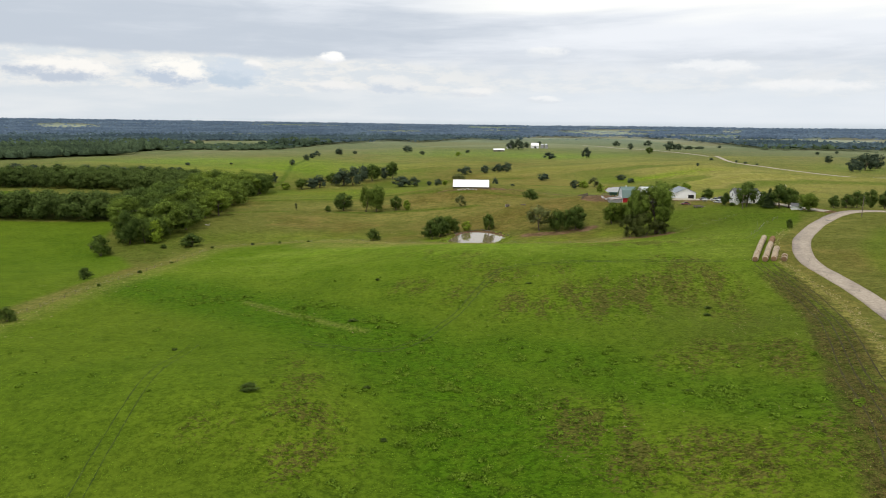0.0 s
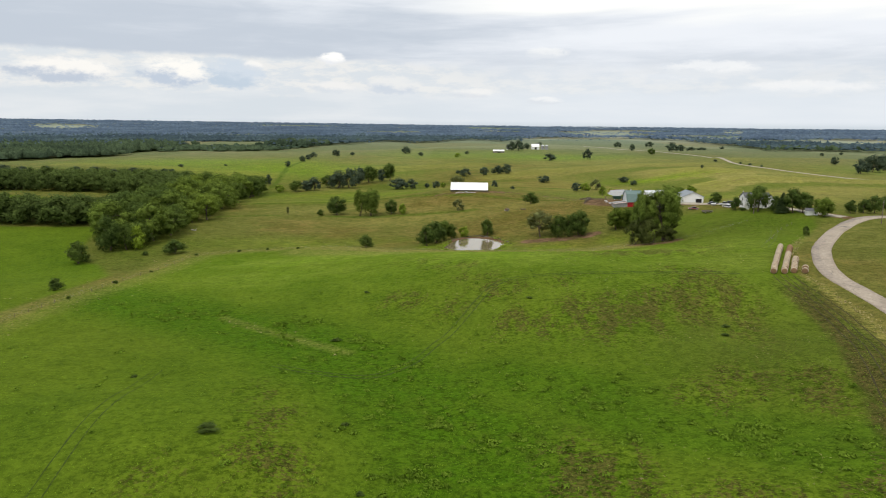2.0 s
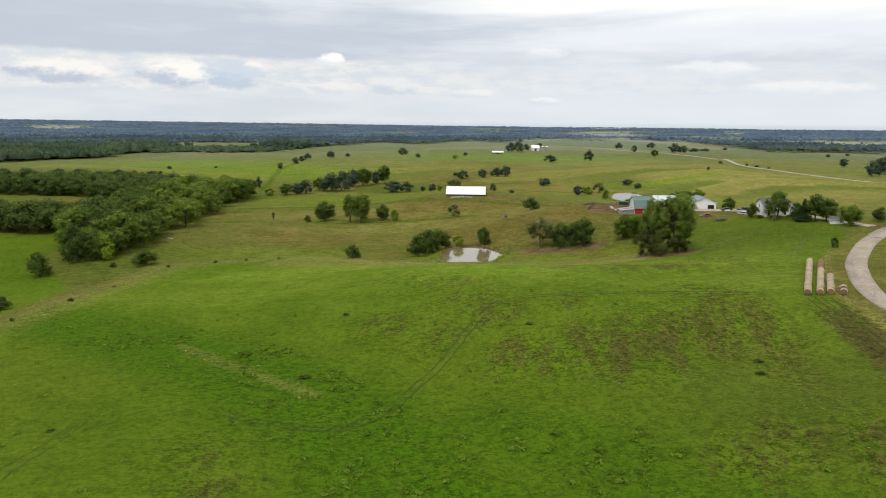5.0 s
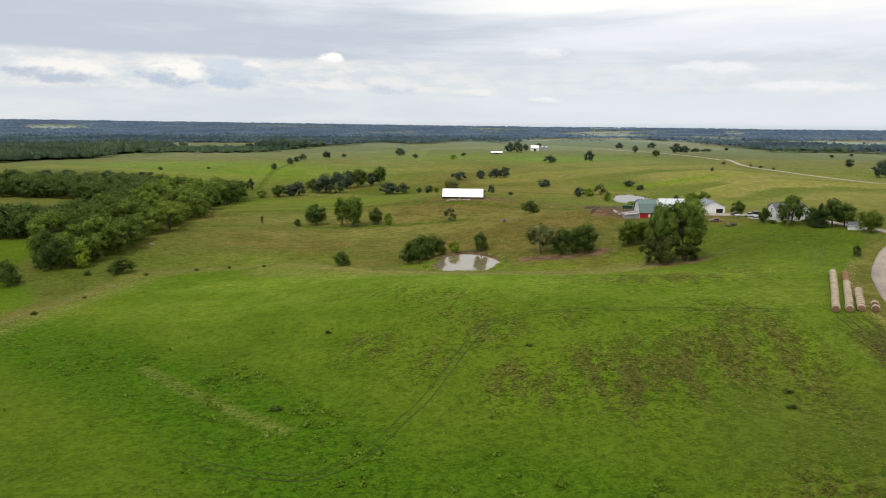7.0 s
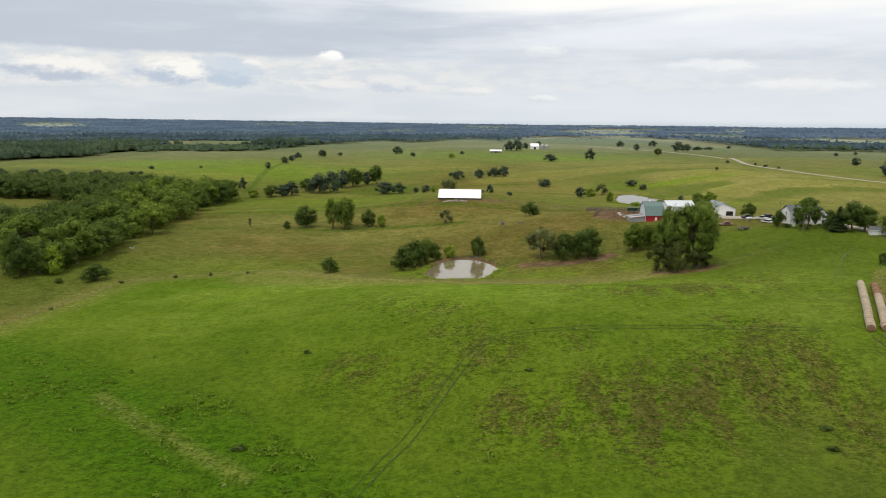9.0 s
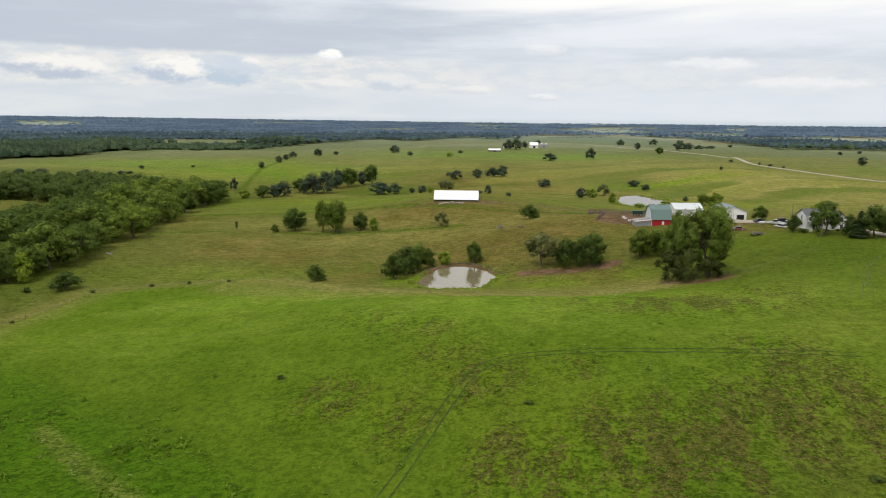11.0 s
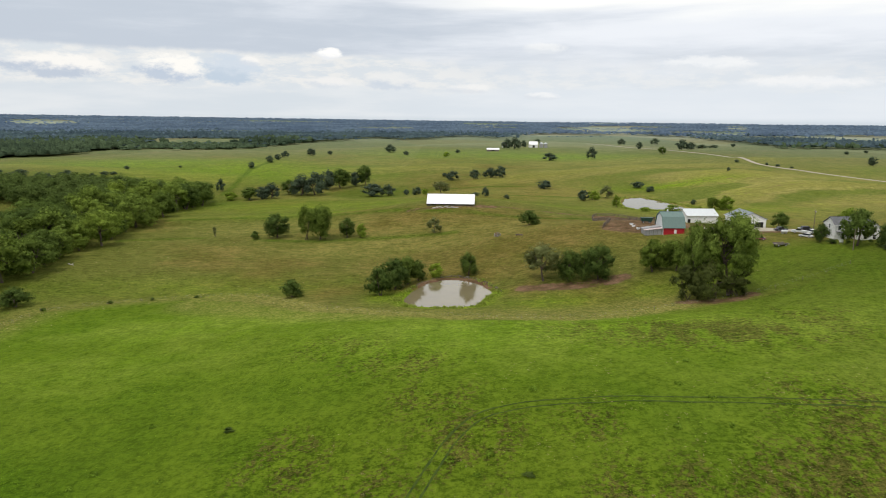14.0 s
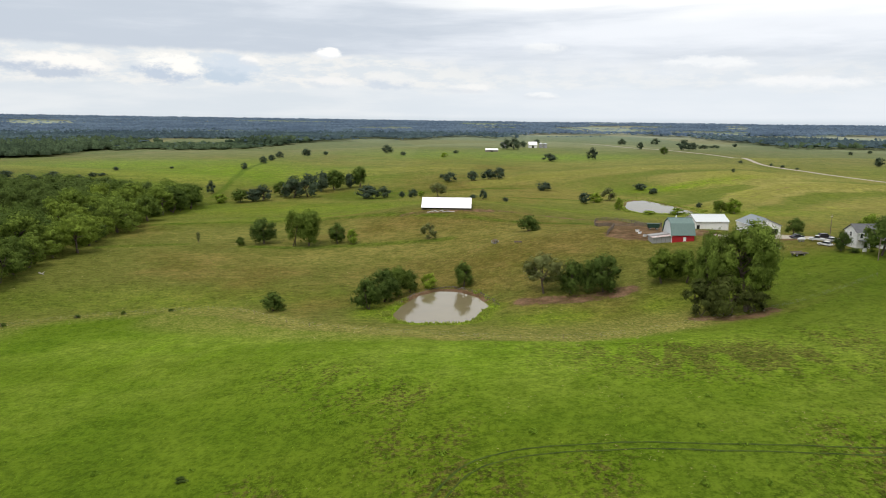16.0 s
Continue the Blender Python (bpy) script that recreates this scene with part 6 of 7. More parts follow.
car(138.2, 360.5, 10, (0.03, 0.035, 0.06), "car", "dark blue car parked by the white barn")
car(141.6, 353.2, 150, (0.60, 0.61, 0.62), "truck", "white pickup truck with dark cab windows")
car(145.4, 351.6, 20, (0.78, 0.78, 0.77), "car", "white car parked beside the pickup")
car(147.4, 359.7, 5, (0.02, 0.02, 0.025), "suv", "black suv parked in the yard")
car(139.2, 344.6, 120, (0.75, 0.75, 0.74), "car", "white car parked on the lawn")
car(107.8, 354.0, 175, (0.04, 0.05, 0.08), "truck", "dark pickup truck parked beside the red barn")


def trailer():
    root = stand("hay_wagon", 126.2, 336.0, 15)
    box_part("deck", (-2.2, 2.2, -1.0, 1.0, 0.75, 0.9), OLD_BOARD, root, bevel=0.02)
    box_part("side_rail", (-2.2, 2.2, -1.03, -0.97, 0.95, 1.25), OLD_BOARD, root)
    box_part("side_rail", (-2.2, 2.2, 0.97, 1.03, 0.95, 1.25), OLD_BOARD, root)
    for x in (-1.8, 0, 1.8):
        for y in (-1.0, 1.0):
            box_part("stake", (x - 0.05, x + 0.05, y - 0.05, y + 0.05, 0.7, 1.3), POST_WOOD, root)
    box_part("tongue", (2.2, 3.8, -0.06, 0.06, 0.55, 0.68), TIN, root)
    for sx in (-1.4, 1.4):
        for sy in (-0.85, 0.85):
            wheel(root, sx, sy, 0.38, 0.22)
    tagged(root, "grey wooden hay wagon standing on the grass", "wagon")


def round_feeder(x, y, name, label, r=1.2, h=1.1):
    root = stand(name, x, y)
    for z in (0.15, 0.55, h):
        v, f = tube([Vector((r * math.cos(a), r * math.sin(a), z)) for a in np.linspace(0, 2 * math.pi, 17)], [0.05] * 17, 5)
        part_mesh("ring", mesh_of("ring", v, f, TIN), root)
    for a in np.linspace(0, 2 * math.pi, 13)[:-1]:
        box_part("bar", (r * math.cos(a) - 0.03, r * math.cos(a) + 0.03, r * math.sin(a) - 0.03, r * math.sin(a) + 0.03, 0, h), TIN, root)
    old = BALES[0].copy()
    old.materials[0] = hay_material("old_hay", (0.08, 0.07, 0.042), (0.19, 0.16, 0.10))
    ob = new("hay", old)
    ob.parent = root
    ob.matrix_basis = Matrix.Rotation(0.4, 4, "Z")
    return tagged(root, label, "feeder")


trailer()
round_feeder(37.1, 391.8, "bale_feeder", "grey steel ring feeder with a hay bale", 1.4)
tub = stand("feed_trough", 45.1, 383.5, 5)
box_part("trough", (-1.4, 1.4, -0.35, 0.35, 0.3, 0.75), POST_WOOD, tub, bevel=0.03)
for tx in (-1.1, 1.1):
    box_part("leg", (tx - 0.05, tx + 0.05, -0.3, 0.3, 0, 0.32), POST_WOOD, tub)
tagged(tub, "low weathered wooden feed trough in the pasture", "trough")
skip = stand("feed_wagon", 94.6, 379.6, -8)
prism_part("hopper", [(-2.0, 0.7), (2.0, 0.7), (2.3, 2.1), (-2.3, 2.1)], "y", -0.9, 0.9, paint("dark_green", (0.012, 0.05, 0.03), 0.5), skip)
box_part("rim", (-2.35, 2.35, -0.97, 0.97, 2.08, 2.2), paint("dark_green_rim", (0.02, 0.07, 0.045), 0.5), skip)
for sx in (-1.2, 1.2):
    for sy in (-0.85, 0.85):
        wheel(skip, sx, sy, 0.4, 0.25)
tagged(skip, "dark green feed wagon in the muddy lot", "wagon")
for bx, by in ((87.6, 375.4), (87.4, 371.8), (88.0, 367.5)):
    t = stand("water_tub", bx, by)
    bm = bmesh.new()
    bmesh.ops.create_cone(bm, segments=16, radius1=0.62, radius2=0.7, depth=0.7, cap_ends=True)
    bmesh.ops.translate(bm, verts=bm.verts, vec=(0, 0, 0.35))
    part("tub", bm, WHITE_TRIM, t)
    bm = bmesh.new()
    bmesh.ops.create_cone(bm, segments=16, radius1=0.6, radius2=0.6, depth=0.02, cap_ends=True)
    bmesh.ops.translate(bm, verts=bm.verts, vec=(0, 0, 0.715))
    part("water", bm, GLASS, t)
    tagged(t, "white round water tub on bare earth", "tub", "tubs in the lot")
silver = stand("propane_tank", 135.8, 353.0, 15)
bm = bmesh.new()
bmesh.ops.create_uvsphere(bm, u_segments=14, v_segments=10, radius=0.55)
for v in bm.verts:
    v.co = Vector((v.co.z + (0.9 if v.co.z > 0 else -0.9), v.co.x, v.co.y + 0.9))
part("tank", bm, CHROME, silver)
for sx in (-0.7, 0.7):
    box_part("foot", (sx - 0.1, sx + 0.1, -0.35, 0.35, 0, 0.5), CONCRETE, silver)
tagged(silver, "silver gas tank standing on concrete feet", "tank")
sign = stand("yard_sign", 142.6, 329.9)
for sx in (-0.5, 0.5):
    box_part("post", (sx - 0.05, sx + 0.05, -0.05, 0.05, -0.2, 1.9), POST_WOOD, sign)
box_part("board", (-0.65, 0.65, -0.1, -0.055, 0.8, 1.9), WHITE_TRIM, sign, bevel=0.01)
tagged(sign, "blank white board on two posts before the house", "sign")


def pole(x, y, h, turn, transformer=False):
    root = stand("utility_pole", x, y, turn)
    v, f = tube([Vector((0, 0, -0.5)), Vector((0.03, 0, h * 0.5)), Vector((0, 0, h))], [0.16, 0.14, 0.10], 8)
    part_mesh("pole", mesh_of("pole", v, f, POST_WOOD, True), root)
    arm = box_part("crossarm", (-1.1, 1.1, -0.06, 0.06, h - 0.7, h - 0.56), POST_WOOD, root)
    for sx in (-1.0, 0, 1.0):
        box_part("insulator", (sx - 0.05, sx + 0.05, -0.05, 0.05, h - 0.56 if sx else h, h - 0.38 if sx else h + 0.18), WHITE_TRIM, arm if sx else root)
    return tagged(root, "grey-brown wooden utility pole with crossarm", "utility pole", "utility poles")


POLES = [(176.3, 285.3, 9.0), (165.5, 388.0, 8.0), (176.5, 352.0, 8.5), (141.9, 322.0, 7.0)]
for i, (x, y, h) in enumerate(POLES):
    pole(x, y, h, 60 + 20 * i)


def wire(a, b, sag, name="power_line"):
    """A sagging cable between two points."""
    pts = [Vector(a).lerp(Vector(b), u) - Vector((0, 0, sag * 4 * u * (1 - u))) for u in np.linspace(0, 1, 13)]
    v, f = tube(pts, [0.02] * 13, 4)
    return tagged(new(name, mesh_of(name, v, f, DARK)), "thin dark cable sagging between poles", "cable", "power lines")


def pole_top(i):
    x, y, h = POLES[i]
    return (x, y, gz(x, y) + h + 0.1)


wire(pole_top(0), pole_top(2), 1.2)
wire(pole_top(2), pole_top(1), 1.0)


# ---- fences ----
def fence(name, pts, spacing, h, rails, material, label, group, thick=0.06, lean=0.03):
    """Posts along a line, with wires or rails between them."""
    root = stand(name, *pts[0])
    base = root.matrix_basis.translation.copy()
    line = smooth_line(pts, 1.0)
    last, tops = None, []
    for p in line:
        if last is None or math.dist(p, last) >= spacing:
            tops.append(p)
            last = p
    me = None
    for x, y in tops:
        if me is None:
            v, f = tube([Vector((0, 0, -0.3)), Vector((0.01, 0, h * 0.6)), Vector((0, 0.01, h))], [thick, thick, thick * 0.9], 6)
            me = mesh_of("post", v, f, POST_WOOD)
        ob = new("post", me)
        ob.parent = root
        ob.matrix_basis = Matrix.Translation(Vector((x, y, gz(x, y))) - base) @ pose(0, 0, 0, random.uniform(-3, 3), random.uniform(-3, 3), random.uniform(0, 90))
    for k in range(rails):
        z = h * (0.3 + 0.62 * k / max(1, rails - 1))
        v, f = tube([Vector((x, y, gz(x, y) + z)) - base for x, y in tops], [thick * lean * 10] * len(tops), 4)
        part_mesh("rail" if lean > 0.05 else "wire", mesh_of("rail", v, f, material), root)
    return tagged(root, label, "fence", group)


fence("fence", FENCE_NORTH + [(97, 296), (121, 304), (140, 312)], 9.0, 1.15, 3, TIN, "wire fence on thin posts along the meadow", "field fences", 0.045, 0.01)
fence("fence", FENCE_WEST, 6.0, 1.25, 3, TIN, "wire fence on thin posts in rough grass", "field fences", 0.06, 0.01)
fence("corral_fence", [(76, 373), (83, 392), (84, 420), (92, 461), (104, 472), (111, 461), (112, 440)], 2.6, 1.6, 4, POST_WOOD, "grey plank corral fence round the muddy lot", "corral fences", 0.13, 0.07)
fence("corral_fence", [(92, 395), (100, 392), (104, 400), (110, 436)], 2.6, 1.6, 4, POST_WOOD, "grey plank corral fence round the muddy lot", "corral fences", 0.13, 0.07)
fence("corral_fence", [(84, 418), (96, 414), (108, 420)], 2.6, 1.6, 4, POST_WOOD, "grey plank corral fence across the lot", "corral fences", 0.13, 0.07)
fence("fence", [(118, 258), (124, 266), (134, 282), (148, 296)], 5.0, 1.2, 3, TIN, "wire fence on thin posts beside the road", "field fences", 0.06, 0.01)

# ---- weeds, wheel tracks, reeds ----
TRACK_MAT = speckle("flattened_grass", (0.028, 0.050, 0.006), (0.072, 0.108, 0.010), 0.8, 0.95, 0.4)


def wheel_track(pts, gauge, wide, label):
    """Two pressed lines in the grass."""
    root = stand("wheel_track", *pts[0])
    base = root.matrix_basis.translation.copy()
    line = smooth_line(pts, 1.0)
    for s in (-1, 1):
        verts, faces = [], []
        for i, (x, y) in enumerate(line):
            a, b = line[max(i - 1, 0)], line[min(i + 1, len(line) - 1)]
            d = Vector((b[0] - a[0], b[1] - a[1], 0)).normalized()
            side = Vector((d.y, -d.x, 0))
            w = wide * (0.55 + 0.9 * abs(noise.noise((x * 0.35, y * 0.35, s * 5.0))))
            for u in (-0.5, 0, 0.5):
                p = Vector((x, y, 0)) + side * (s * gauge / 2 + u * w)
                verts.append((p.x - base.x, p.y - base.y, land(p.x, p.y) + 0.05 - base.z))
        for i in range(len(line) - 1):
            for k in (0, 1):
                o = i * 3 + k
                faces.append((o, o + 1, o + 4, o + 3))
        part_mesh("rut", mesh_of("rut", verts, faces, TRACK_MAT, True), root)
    return tagged(root, label, "wheel track", kind="structure")


def land(x, y):
    """Height of the ground sheet with its small unevenness."""
    z = float(bed(x, y))
    return z + 0.22 * noise.noise((x * 0.09, y * 0.09, 0.0)) + 0.10 * noise.noise((x * 0.35, y * 0.35, 4.0))


wheel_track([(-34, 155), (-29.6, 153.1), (-24.7, 151.3), (-14, 149.6), (-8.4, 153.7), (-4, 160.3), (-0.1, 169.4), (3.3, 176.3), (8.1, 190.1), (12.5, 202.1), (16, 210), (21, 215.5), (30, 217.5), (45, 217), (60, 215), (75, 213), (88, 210)], 1.8, 0.44, "pair of tractor wheel tracks pressed in the meadow")
wheel_track([(-48, 78), (-52, 105), (-56, 130), (-57, 150)], 2.0, 0.26, "faint pair of wheel tracks in the meadow")
TRACK_MAT = speckle("bare_rut", (0.034, 0.032, 0.010), (0.072, 0.064, 0.020), 0.8, 0.95, 0.4)
ROADSIDE = [p for p in smooth_line(ROAD, 4.0) if 60 < p[1] < 208]
for gap in (12.0, 15.5):
    row = []
    for (x0, y0), (x1, y1) in zip(ROADSIDE, ROADSIDE[1:]):
        d = math.hypot(x1 - x0, y1 - y0)
        row.append((x0 - gap * (y1 - y0) / d, y0 + gap * (x1 - x0) / d))
    wheel_track(row, 1.9, 0.34, "pair of worn wheel tracks along the road verge")
TRACK_MAT = speckle("worn_grass", (0.070, 0.110, 0.011), (0.110, 0.148, 0.018), 3.0, 0.95, 0.4)
wheel_track([(113, 248), (118, 256), (124, 266), (131, 279), (137, 292)], 2.2, 0.34, "pair of pale wheel tracks beside the bales")


def tufts(name, spots, leaf, label, blades=7, seedv=4, upright=False):
    """Many clumps of leaves or blades in one mesh. spots: x, y, height, width."""
    rng = np.random.default_rng(seedv)
    S = np.array(spots, float)
    z = bed(S[:, 0], S[:, 1]) + 0.22 * fine_noise(S[:, 0], S[:, 1], 0.09) + 0.10 * fine_noise(S[:, 0], S[:, 1], 0.35, 4.0)
    count = len(S) * blades
    base, bz = np.repeat(S, blades, 0), np.repeat(z, blades)
    th = rng.uniform(0, 2 * math.pi, count)
    high, wide = base[:, 2], base[:, 3]
    if upright:
        r = np.sqrt(rng.random(count)) * wide * 0.5
        cx, cy = base[:, 0] + r * np.cos(th), base[:, 1] + r * np.sin(th)
        h = high * rng.uniform(0.45, 1.0, count)
        a, w = rng.uniform(0, 2 * math.pi, count), wide * rng.uniform(0.10, 0.22, count)
        tx, ty = cx + np.cos(th) * h * 0.3 + rng.normal(0, 0.1, count) * h, cy + np.sin(th) * h * 0.3 + rng.normal(0, 0.1, count) * h
        quads = np.stack([
            np.stack([cx - np.cos(a) * w, cy - np.sin(a) * w, bz - 0.03], 1), np.stack([cx + np.cos(a) * w, cy + np.sin(a) * w, bz - 0.03], 1),
            np.stack([tx + np.cos(a) * w * 0.5, ty + np.sin(a) * w * 0.5, bz + h], 1), np.stack([tx - np.cos(a) * w * 0.5, ty - np.sin(a) * w * 0.5, bz + h * 0.85], 1)], 1)
        normals = None
    else:
        rise = rng.random(count) ** 0.7
        flat = np.sqrt(1 - 0.85 * rise * rise)
        out = np.stack([np.cos(th) * flat, np.sin(th) * flat, 0.35 + 0.9 * rise], 1) + 0.3 * rng.normal(size=(count, 3))
        out[:, 2] = np.abs(out[:, 2]) + 0.15
        out /= np.linalg.norm(out, axis=1)[:, None]
        c = np.stack([base[:, 0] + np.cos(th) * flat * wide * 0.42, base[:, 1] + np.sin(th) * flat * wide * 0.42, bz + high * (0.25 + 0.75 * rise)], 1)
        u = rng.normal(size=(count, 3))
        u -= out * (u * out).sum(1)[:, None]
        u /= np.linalg.norm(u, axis=1)[:, None]
        v = np.cross(out, u)
        s = (np.sqrt(wide * high) * rng.uniform(0.16, 0.38, count))[:, None]
        quads = np.stack([c - u * s, c - v * s * 0.5, c + u * s, c + v * s * 0.5], 1)
        normals = np.repeat(out + (0, 0, 0.5), 4, 0)
        normals /= np.linalg.norm(normals, axis=1)[:, None]
    faces = (np.arange(count)[:, None] * 4 + np.arange(4)).tolist()
    return tagged(new(name, mesh_of(name, quads.reshape(-1, 3).tolist(), faces, leaf, normals=normals)), label, "weeds", kind="stuff")


def scatter_weeds():
    rng = np.random.default_rng(9)
    grass, dry, reeds = [], [], []
    n = 26000
    x, y = rng.uniform(-118, 115, n), 66 + 215 * rng.random(n) ** 1.3
    ok = inside(HAY, x, y) > 1.5
    m1 = fine_noise(x, y, 0.045, 3.0)
    m2 = fine_noise(x, y, 0.16, 6.0)
    lushy = sstep(26, 6, along([(-110, 236), (-70, 205), (-40, 182), (-14, 156), (6, 120), (10, 70)], x, y)) + 0.8 * sstep(16, 6, along([(2, 148), (24, 143), (38, 122), (52, 114), (66, 102)], x, y))
    keep = ok & (rng.random(n) < 0.02 + 0.10 * sstep(0.05, 0.4, m1 + 0.5 * m2) + 0.6 * lushy * sstep(-0.1, 0.3, m2))
    for a, b in zip(x[keep], y[keep]):
        grass.append((a, b, rng.uniform(0.07, 0.20), rng.uniform(0.35, 0.8)))
    n = 9000
    x, y = rng.uniform(-15, 115, n), 80 + 215 * rng.random(n)
    burn = np.exp(-(((x - 45) / 50) ** 2 + ((y - 205) / 48) ** 2)) + 0.8 * np.exp(-(((x - 88) / 18) ** 2 + ((y - 160) / 45) ** 2)) + 0.7 * np.exp(-(((x - 40) / 30) ** 2 + ((y - 100) / 25) ** 2))
    m = fine_noise(x, y, 0.11, 8.0)
    keep = (inside(HAY, x, y) > 1) & (rng.random(n) < burn * sstep(0.0, 0.35, m))
    for a, b in zip(x[keep], y[keep]):
        dry.append((a, b, rng.uniform(0.07, 0.18), rng.uniform(0.3, 0.7)))
    # rough strips along the fences and the road verge
    for line, count, spread in ((FENCE_NORTH, 260, 5.0), (FENCE_WEST, 700, 7.0), (GULLY[:4], 60, 2.0)):
        pts = smooth_line(line, 1.0)
        for _ in range(count):
            px, py = pts[rng.integers(0, len(pts))]
            a, b = px + rng.normal(0, spread), py + rng.normal(0, spread)
            (dry if rng.random() < 0.5 else grass).append((a, b, rng.uniform(0.15, 0.45), rng.uniform(0.4, 1.0)))
    pts = [p for p in smooth_line(ROAD, 1.0) if 120 < p[1] < 262]
    for _ in range(300):
        i = rng.integers(1, len(pts) - 1)
        d = Vector((pts[i + 1][0] - pts[i - 1][0], pts[i + 1][1] - pts[i - 1][1])).normalized()
        off = -8.2 + rng.normal(0, 0.8)
        dry.append((pts[i][0] + d.y * off, pts[i][1] - d.x * off, rng.uniform(0.3, 0.8), rng.uniform(0.4, 1.0)))
    # rough grass round the pond and over the pasture
    n = 3500
    x, y = rng.uniform(-130, 150, n), rng.uniform(285, 470, n)
    keep = (inside(POND, x, y) < -2) & (inside(HAY, x, y) < -2) & (inside(LOT, x, y) < 0) & (fine_noise(x, y, 0.05, 9.0) + 0.6 * fine_noise(x, y, 0.2, 2.0) > 0.02)
    for a, b in zip(x[keep], y[keep]):
        (dry if rng.random() < 0.3 else grass).append((a, b, rng.uniform(0.1, 0.28), rng.uniform(0.4, 1.0)))
    n = 5000
    x, y = rng.uniform(92, 165, n), rng.uniform(284, 345, n)
    keep = (along(ROAD, x, y) > 8) & (along(DRIVE, x, y) > 6) & (np.hypot(x - 151, y - 341) > 14) & (fine_noise(x, y, 0.09, 4.0) + 0.6 * fine_noise(x, y, 0.3, 2.0) > -0.05)
    for a, b in zip(x[keep], y[keep]):
        grass.append((a, b, rng.uniform(0.05, 0.13), rng.uniform(0.5, 1.0)))
    edge = smooth_line(POND + [POND[0]], 0.5)
    for px, py in edge:
        cx, cy = 16, 326
        for _ in range(3 if noise.noise((px * 0.3, py * 0.3, 0)) > -0.02 else rng.integers(0, 2)):
            u = 1.04 + rng.uniform(-0.04, 0.12)
            if py < 322 or px < 6 or px > 26:
                reeds.append((cx + (px - cx) * u + rng.normal(0, 0.4), cy + (py - cy) * u + rng.normal(0, 0.4), rng.uniform(0.3, 1.0), rng.uniform(0.35, 0.75)))
    return grass, dry, reeds


WEED_GREEN = foliage("weed_green", (0.075, 0.138, 0.009), (0.145, 0.225, 0.015), 0.0)
WEED_DRY = foliage("weed_dry", (0.19, 0.165, 0.060), (0.34, 0.29, 0.125), 0.0)
REED = foliage("reed_green", (0.15, 0.20, 0.026), (0.30, 0.34, 0.06), 0.0)
g, d, r = scatter_weeds()
tufts("meadow_weeds", g, WEED_GREEN, "tufts of taller green grass and weeds", 6)
tufts("dry_weeds", d, WEED_DRY, "tufts of dry brown grass and seed heads", 6)
edge = smooth_line(POND2 + [POND2[0]], 1.2)
for px, py in edge:
    for _ in range(3 if py < 545 else 1):
        u = 1.05 + 0.10 * random.random()
        r.append((150 + (px - 150) * u + random.uniform(-1, 1), 556 + (py - 556) * u + random.uniform(-1, 1), random.uniform(0.5, 1.5), random.uniform(0.8, 2.0)))
tufts("reeds", r, REED, "green reeds along the edges of both ponds", 9, upright=True)

def low_weeds():
    """Leafy clumps of weeds in the damp bottom of the meadow."""
    rng = np.random.default_rng(77)
    n = 16000
    x, y = rng.uniform(-100, 75, n), rng.uniform(66, 235, n)
    m = fine_noise(x, y, 0.09, 11.0) + 0.9 * fine_noise(x, y, 0.3, 3.0)
    lowness = np.maximum(np.exp(-((x - 2) / 17) ** 2 - ((y - 110) / 38) ** 2), 0.85 * sstep(15, 4, along(DAMP, x, y)))
    keep = (inside(HAY, x, y) > 2) & (rng.random(n) < 0.012 + 1.2 * lowness * sstep(0.10, 0.42, m))
    x, y = x[keep], y[keep]
    return np.stack([x, y, rng.uniform(0.22, 0.62, len(x)), rng.uniform(0.8, 1.9, len(x))], 1)


DAMP = [(-96, 220), (-66, 205), (-42, 192), (-20, 168), (2, 148), (24, 143), (38, 122), (52, 114), (64, 104)]
LOW_WEED = foliage("low_weed_leaves", (0.042, 0.084, 0.005), (0.150, 0.225, 0.020), 0.0)
tufts("low_weeds", low_weeds(), LOW_WEED, "low leafy weed clumps in the damp hollow", 30, 14)


def pasture_weeds():
    rng = np.random.default_rng(31)
    n = 60000
    y = 335 + 620 * rng.random(n) ** 1.15
    x = rng.uniform(-0.50, 0.62, n) * y
    m = fine_noise(x, y, 0.02, 3.0) + 0.8 * fine_noise(x, y, 0.08, 7.0)
    keep = (inside(POND, x, y) < -2) & (inside(POND2, x, y) < -3) & (inside(LOT, x, y) < -2) & (inside(HAY, x, y) < -2) & (rng.random(n) < 0.03 + 0.3 * sstep(0.05, 0.5, m))
    keep &= (along(GRAVEL, x, y) > 6) & (along(DRIVE, x, y) > 7)
    x, y = x[keep], y[keep]
    size = rng.uniform(0.5, 1.5, len(x)) * (0.6 + y / 900)
    rows = np.stack([x, y, 0.20 * size * rng.uniform(0.6, 1.3, len(x)), size], 1)
    pick = rng.random(len(x)) + 0.4 * np.exp(-(((x - 265) / 150) ** 2 + ((y - 640) / 150) ** 2))
    return rows[pick < 0.85], rows[pick >= 0.85]


PASTURE_GREEN = foliage("pasture_weed_green", (0.125, 0.150, 0.024), (0.205, 0.228, 0.036), 0.0)
PASTURE_PALE = foliage("pasture_weed_pale", (0.170, 0.178, 0.040), (0.265, 0.265, 0.062), 0.0)
g, d = pasture_weeds()
tufts("pasture_weeds", g, PASTURE_GREEN, "scattered dull green pasture weeds", 4, 7)
tufts("pasture_seed_heads", d, PASTURE_PALE, "scattered pale yellow seeding pasture grass", 4, 8)

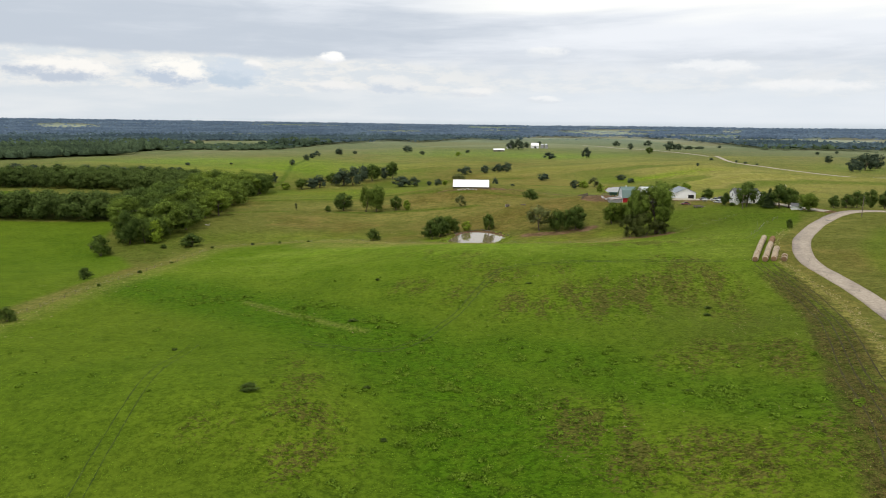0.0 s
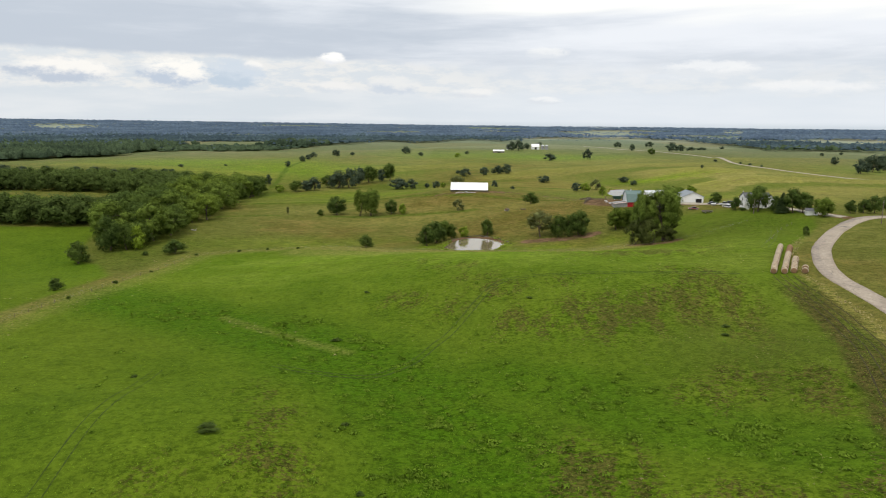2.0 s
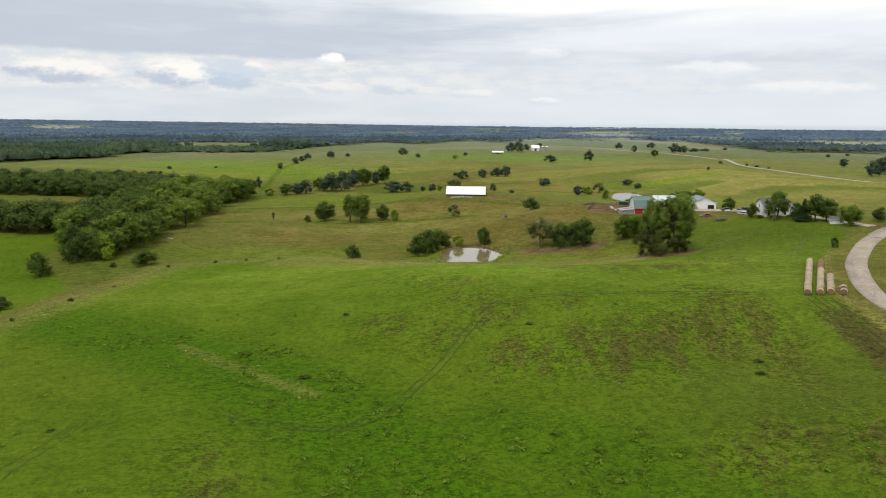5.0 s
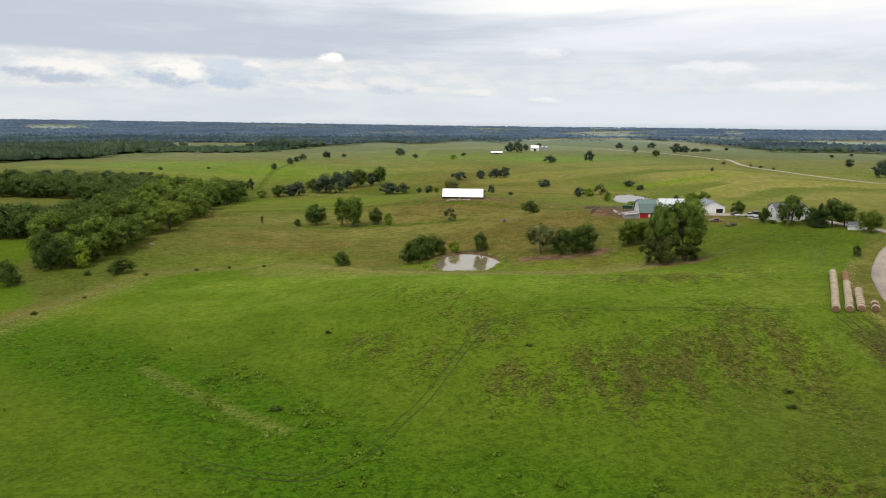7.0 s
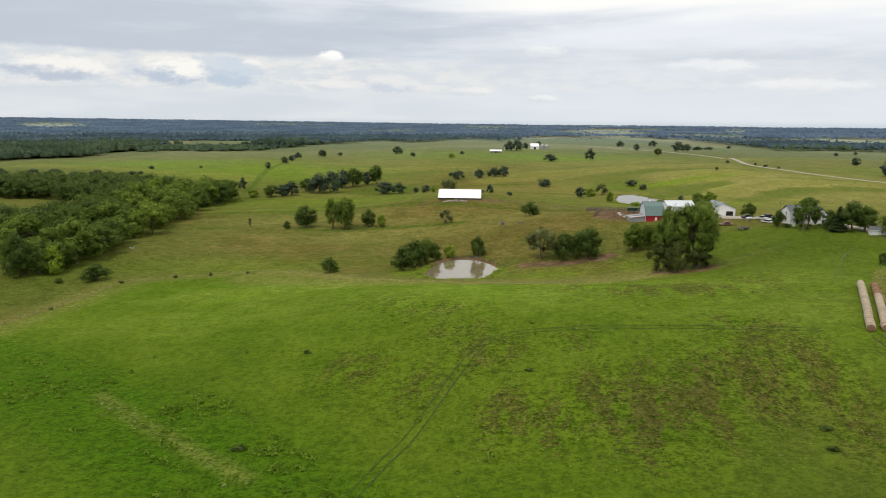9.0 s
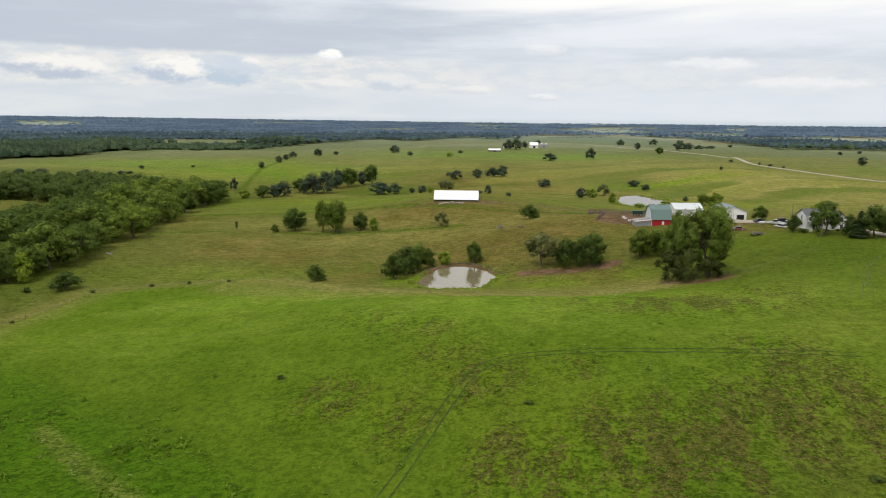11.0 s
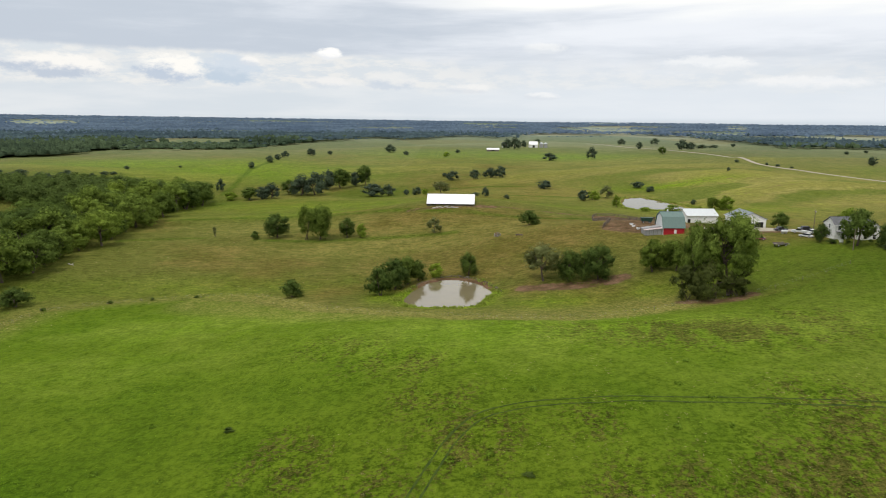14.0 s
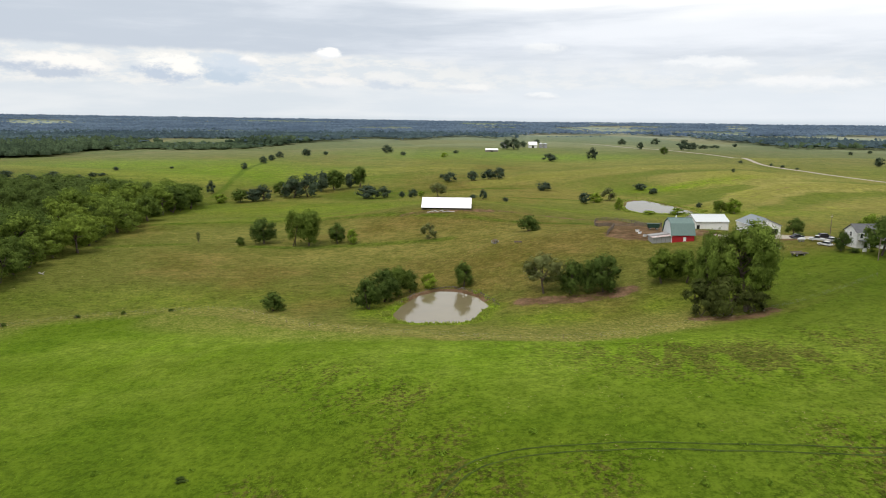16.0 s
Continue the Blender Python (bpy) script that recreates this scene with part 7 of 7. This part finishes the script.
# short uneven grass over the meadow
def short_grass():
    rng = np.random.default_rng(12)
    n = 120000
    y = 62 + 225 * rng.random(n) ** 1.5
    x = rng.uniform(-0.62, 0.68, n) * (y + 30)
    m = fine_noise(x, y, 0.22, 1.0) + 0.7 * fine_noise(x, y, 0.7, 2.0)
    keep = (inside(HAY, x, y) > 1) & (rng.random(n) < 0.25 + 0.6 * sstep(-0.2, 0.5, m)) & (x > -118) & (x < 112)
    x, y = x[keep], y[keep]
    return np.stack([x, y, rng.uniform(0.06, 0.19, len(x)), rng.uniform(0.3, 0.75, len(x))], 1)


SHORT = foliage("short_grass", (0.088, 0.156, 0.009), (0.170, 0.255, 0.016), 0.0)
tufts("short_grass", short_grass(), SHORT, "short uneven blades of meadow grass", 3, 6)

# stones and mud lumps on the pond's far bank
def bank_stones():
    rng = np.random.default_rng(44)
    bm = bmesh.new()
    bmesh.ops.create_icosphere(bm, subdivisions=1, radius=1)
    unit = np.array([v.co[:] for v in bm.verts])
    tri = [[v.index for v in f.verts] for f in bm.faces]
    bm.free()
    verts, faces = [], []
    edge = [p for p in smooth_line(POND + [POND[0]], 0.7) if p[1] > 327]
    for px, py in edge:
        for _ in range(2):
            u = 1.06 + 0.09 * rng.random()
            x, y = 16 + (px - 16) * u, 326 + (py - 326) * u
            size = rng.uniform(0.12, 0.42) * np.array((1, 1, 0.6)) * rng.uniform(0.7, 1.3, 3)
            lumps = unit * size * (0.8 + 0.4 * rng.random((len(unit), 1))) + (x, y, land(x, y) + 0.05)
            faces += [[len(verts) + i for i in f] for f in tri]
            verts += lumps.tolist()
    stone = speckle("bank_mud", (0.060, 0.046, 0.034), (0.200, 0.175, 0.150), 0.5, 0.95, 0.4)
    tagged(new("bank_stones", mesh_of("bank_stones", verts, faces, stone)), "dark mud lumps and grey stones on the pond bank", "stones", kind="stuff")


def fallen_log(x, y, turn, length):
    rng = random.Random(int(x * 7))
    pts = [Vector((length * (k / 5 - 0.5), rng.uniform(-0.15, 0.15), 0.22 + rng.uniform(-0.04, 0.10))) for k in range(6)]
    root = stand("fallen_log", x, y, turn)
    v, f = tube(pts, [0.26, 0.24, 0.22, 0.20, 0.17, 0.12], 8)
    pale = speckle("bleached_wood", (0.34, 0.32, 0.29), (0.58, 0.56, 0.52), 3.0)
    part_mesh("trunk", mesh_of("trunk", v, f, pale, True), root)
    v, f = tube([pts[3], pts[3] + Vector((0.5, 0.5, 0.5)), pts[3] + Vector((0.8, 0.9, 1.1))], [0.11, 0.08, 0.03], 6)
    part_mesh("branch", mesh_of("branch", v, f, pale, True), root)
    tagged(root, "bleached fallen log at the edge of the wood", "log", "fallen logs")


bank_stones()
fallen_log(-147.9, 347.7, 20, 3.2)
fallen_log(-131.1, 375.4, -35, 4.0)
# single dark weeds standing in the meadow: x, y, width
for x, y, wide in ((-34.3, 114.5, 3.6), (25.7, 198.3, 1.8), (-21.6, 220.2, 1.9), (70.4, 175.0, 2.2), (-14.5, 124.0, 1.5), (-9.4, 103.0, 1.3), (-24.0, 176.0, 2.6), (-60.0, 146.0, 1.6), (44.8, 117.0, 1.6), (67.4, 168.0, 2.0)):
    plant("bush", x, y, wide * 0.33, wide, "dark-green weed clump in the meadow", "weed clumps", x)
for i, (x, y) in enumerate(smooth_line(FENCE_NORTH[:3], 16.0) + smooth_line(FENCE_WEST[2:], 30.0)):
    plant("bush", x + 0.4, y + 0.8, 0.8 + 0.6 * (i % 3) * 0.5, 1.4 + 0.5 * (i % 2), "small dark bush in the fence row", "fence-row bushes", i)
for i, (x, y, h, wide) in enumerate(((141.4, 332.6, 1.7, 3.2), (146.0, 331.5, 1.0, 1.6), (149.0, 330.5, 1.0, 1.8), (152.2, 330.0, 1.0, 1.6), (155.0, 329.6, 1.1, 1.7), (150.0, 366.0, 1.6, 5.0), (142.0, 366.5, 1.5, 4.5))):
    plant("bush", x, y, h, wide, "clipped dark-green shrub in the farmyard", "yard shrubs", i)
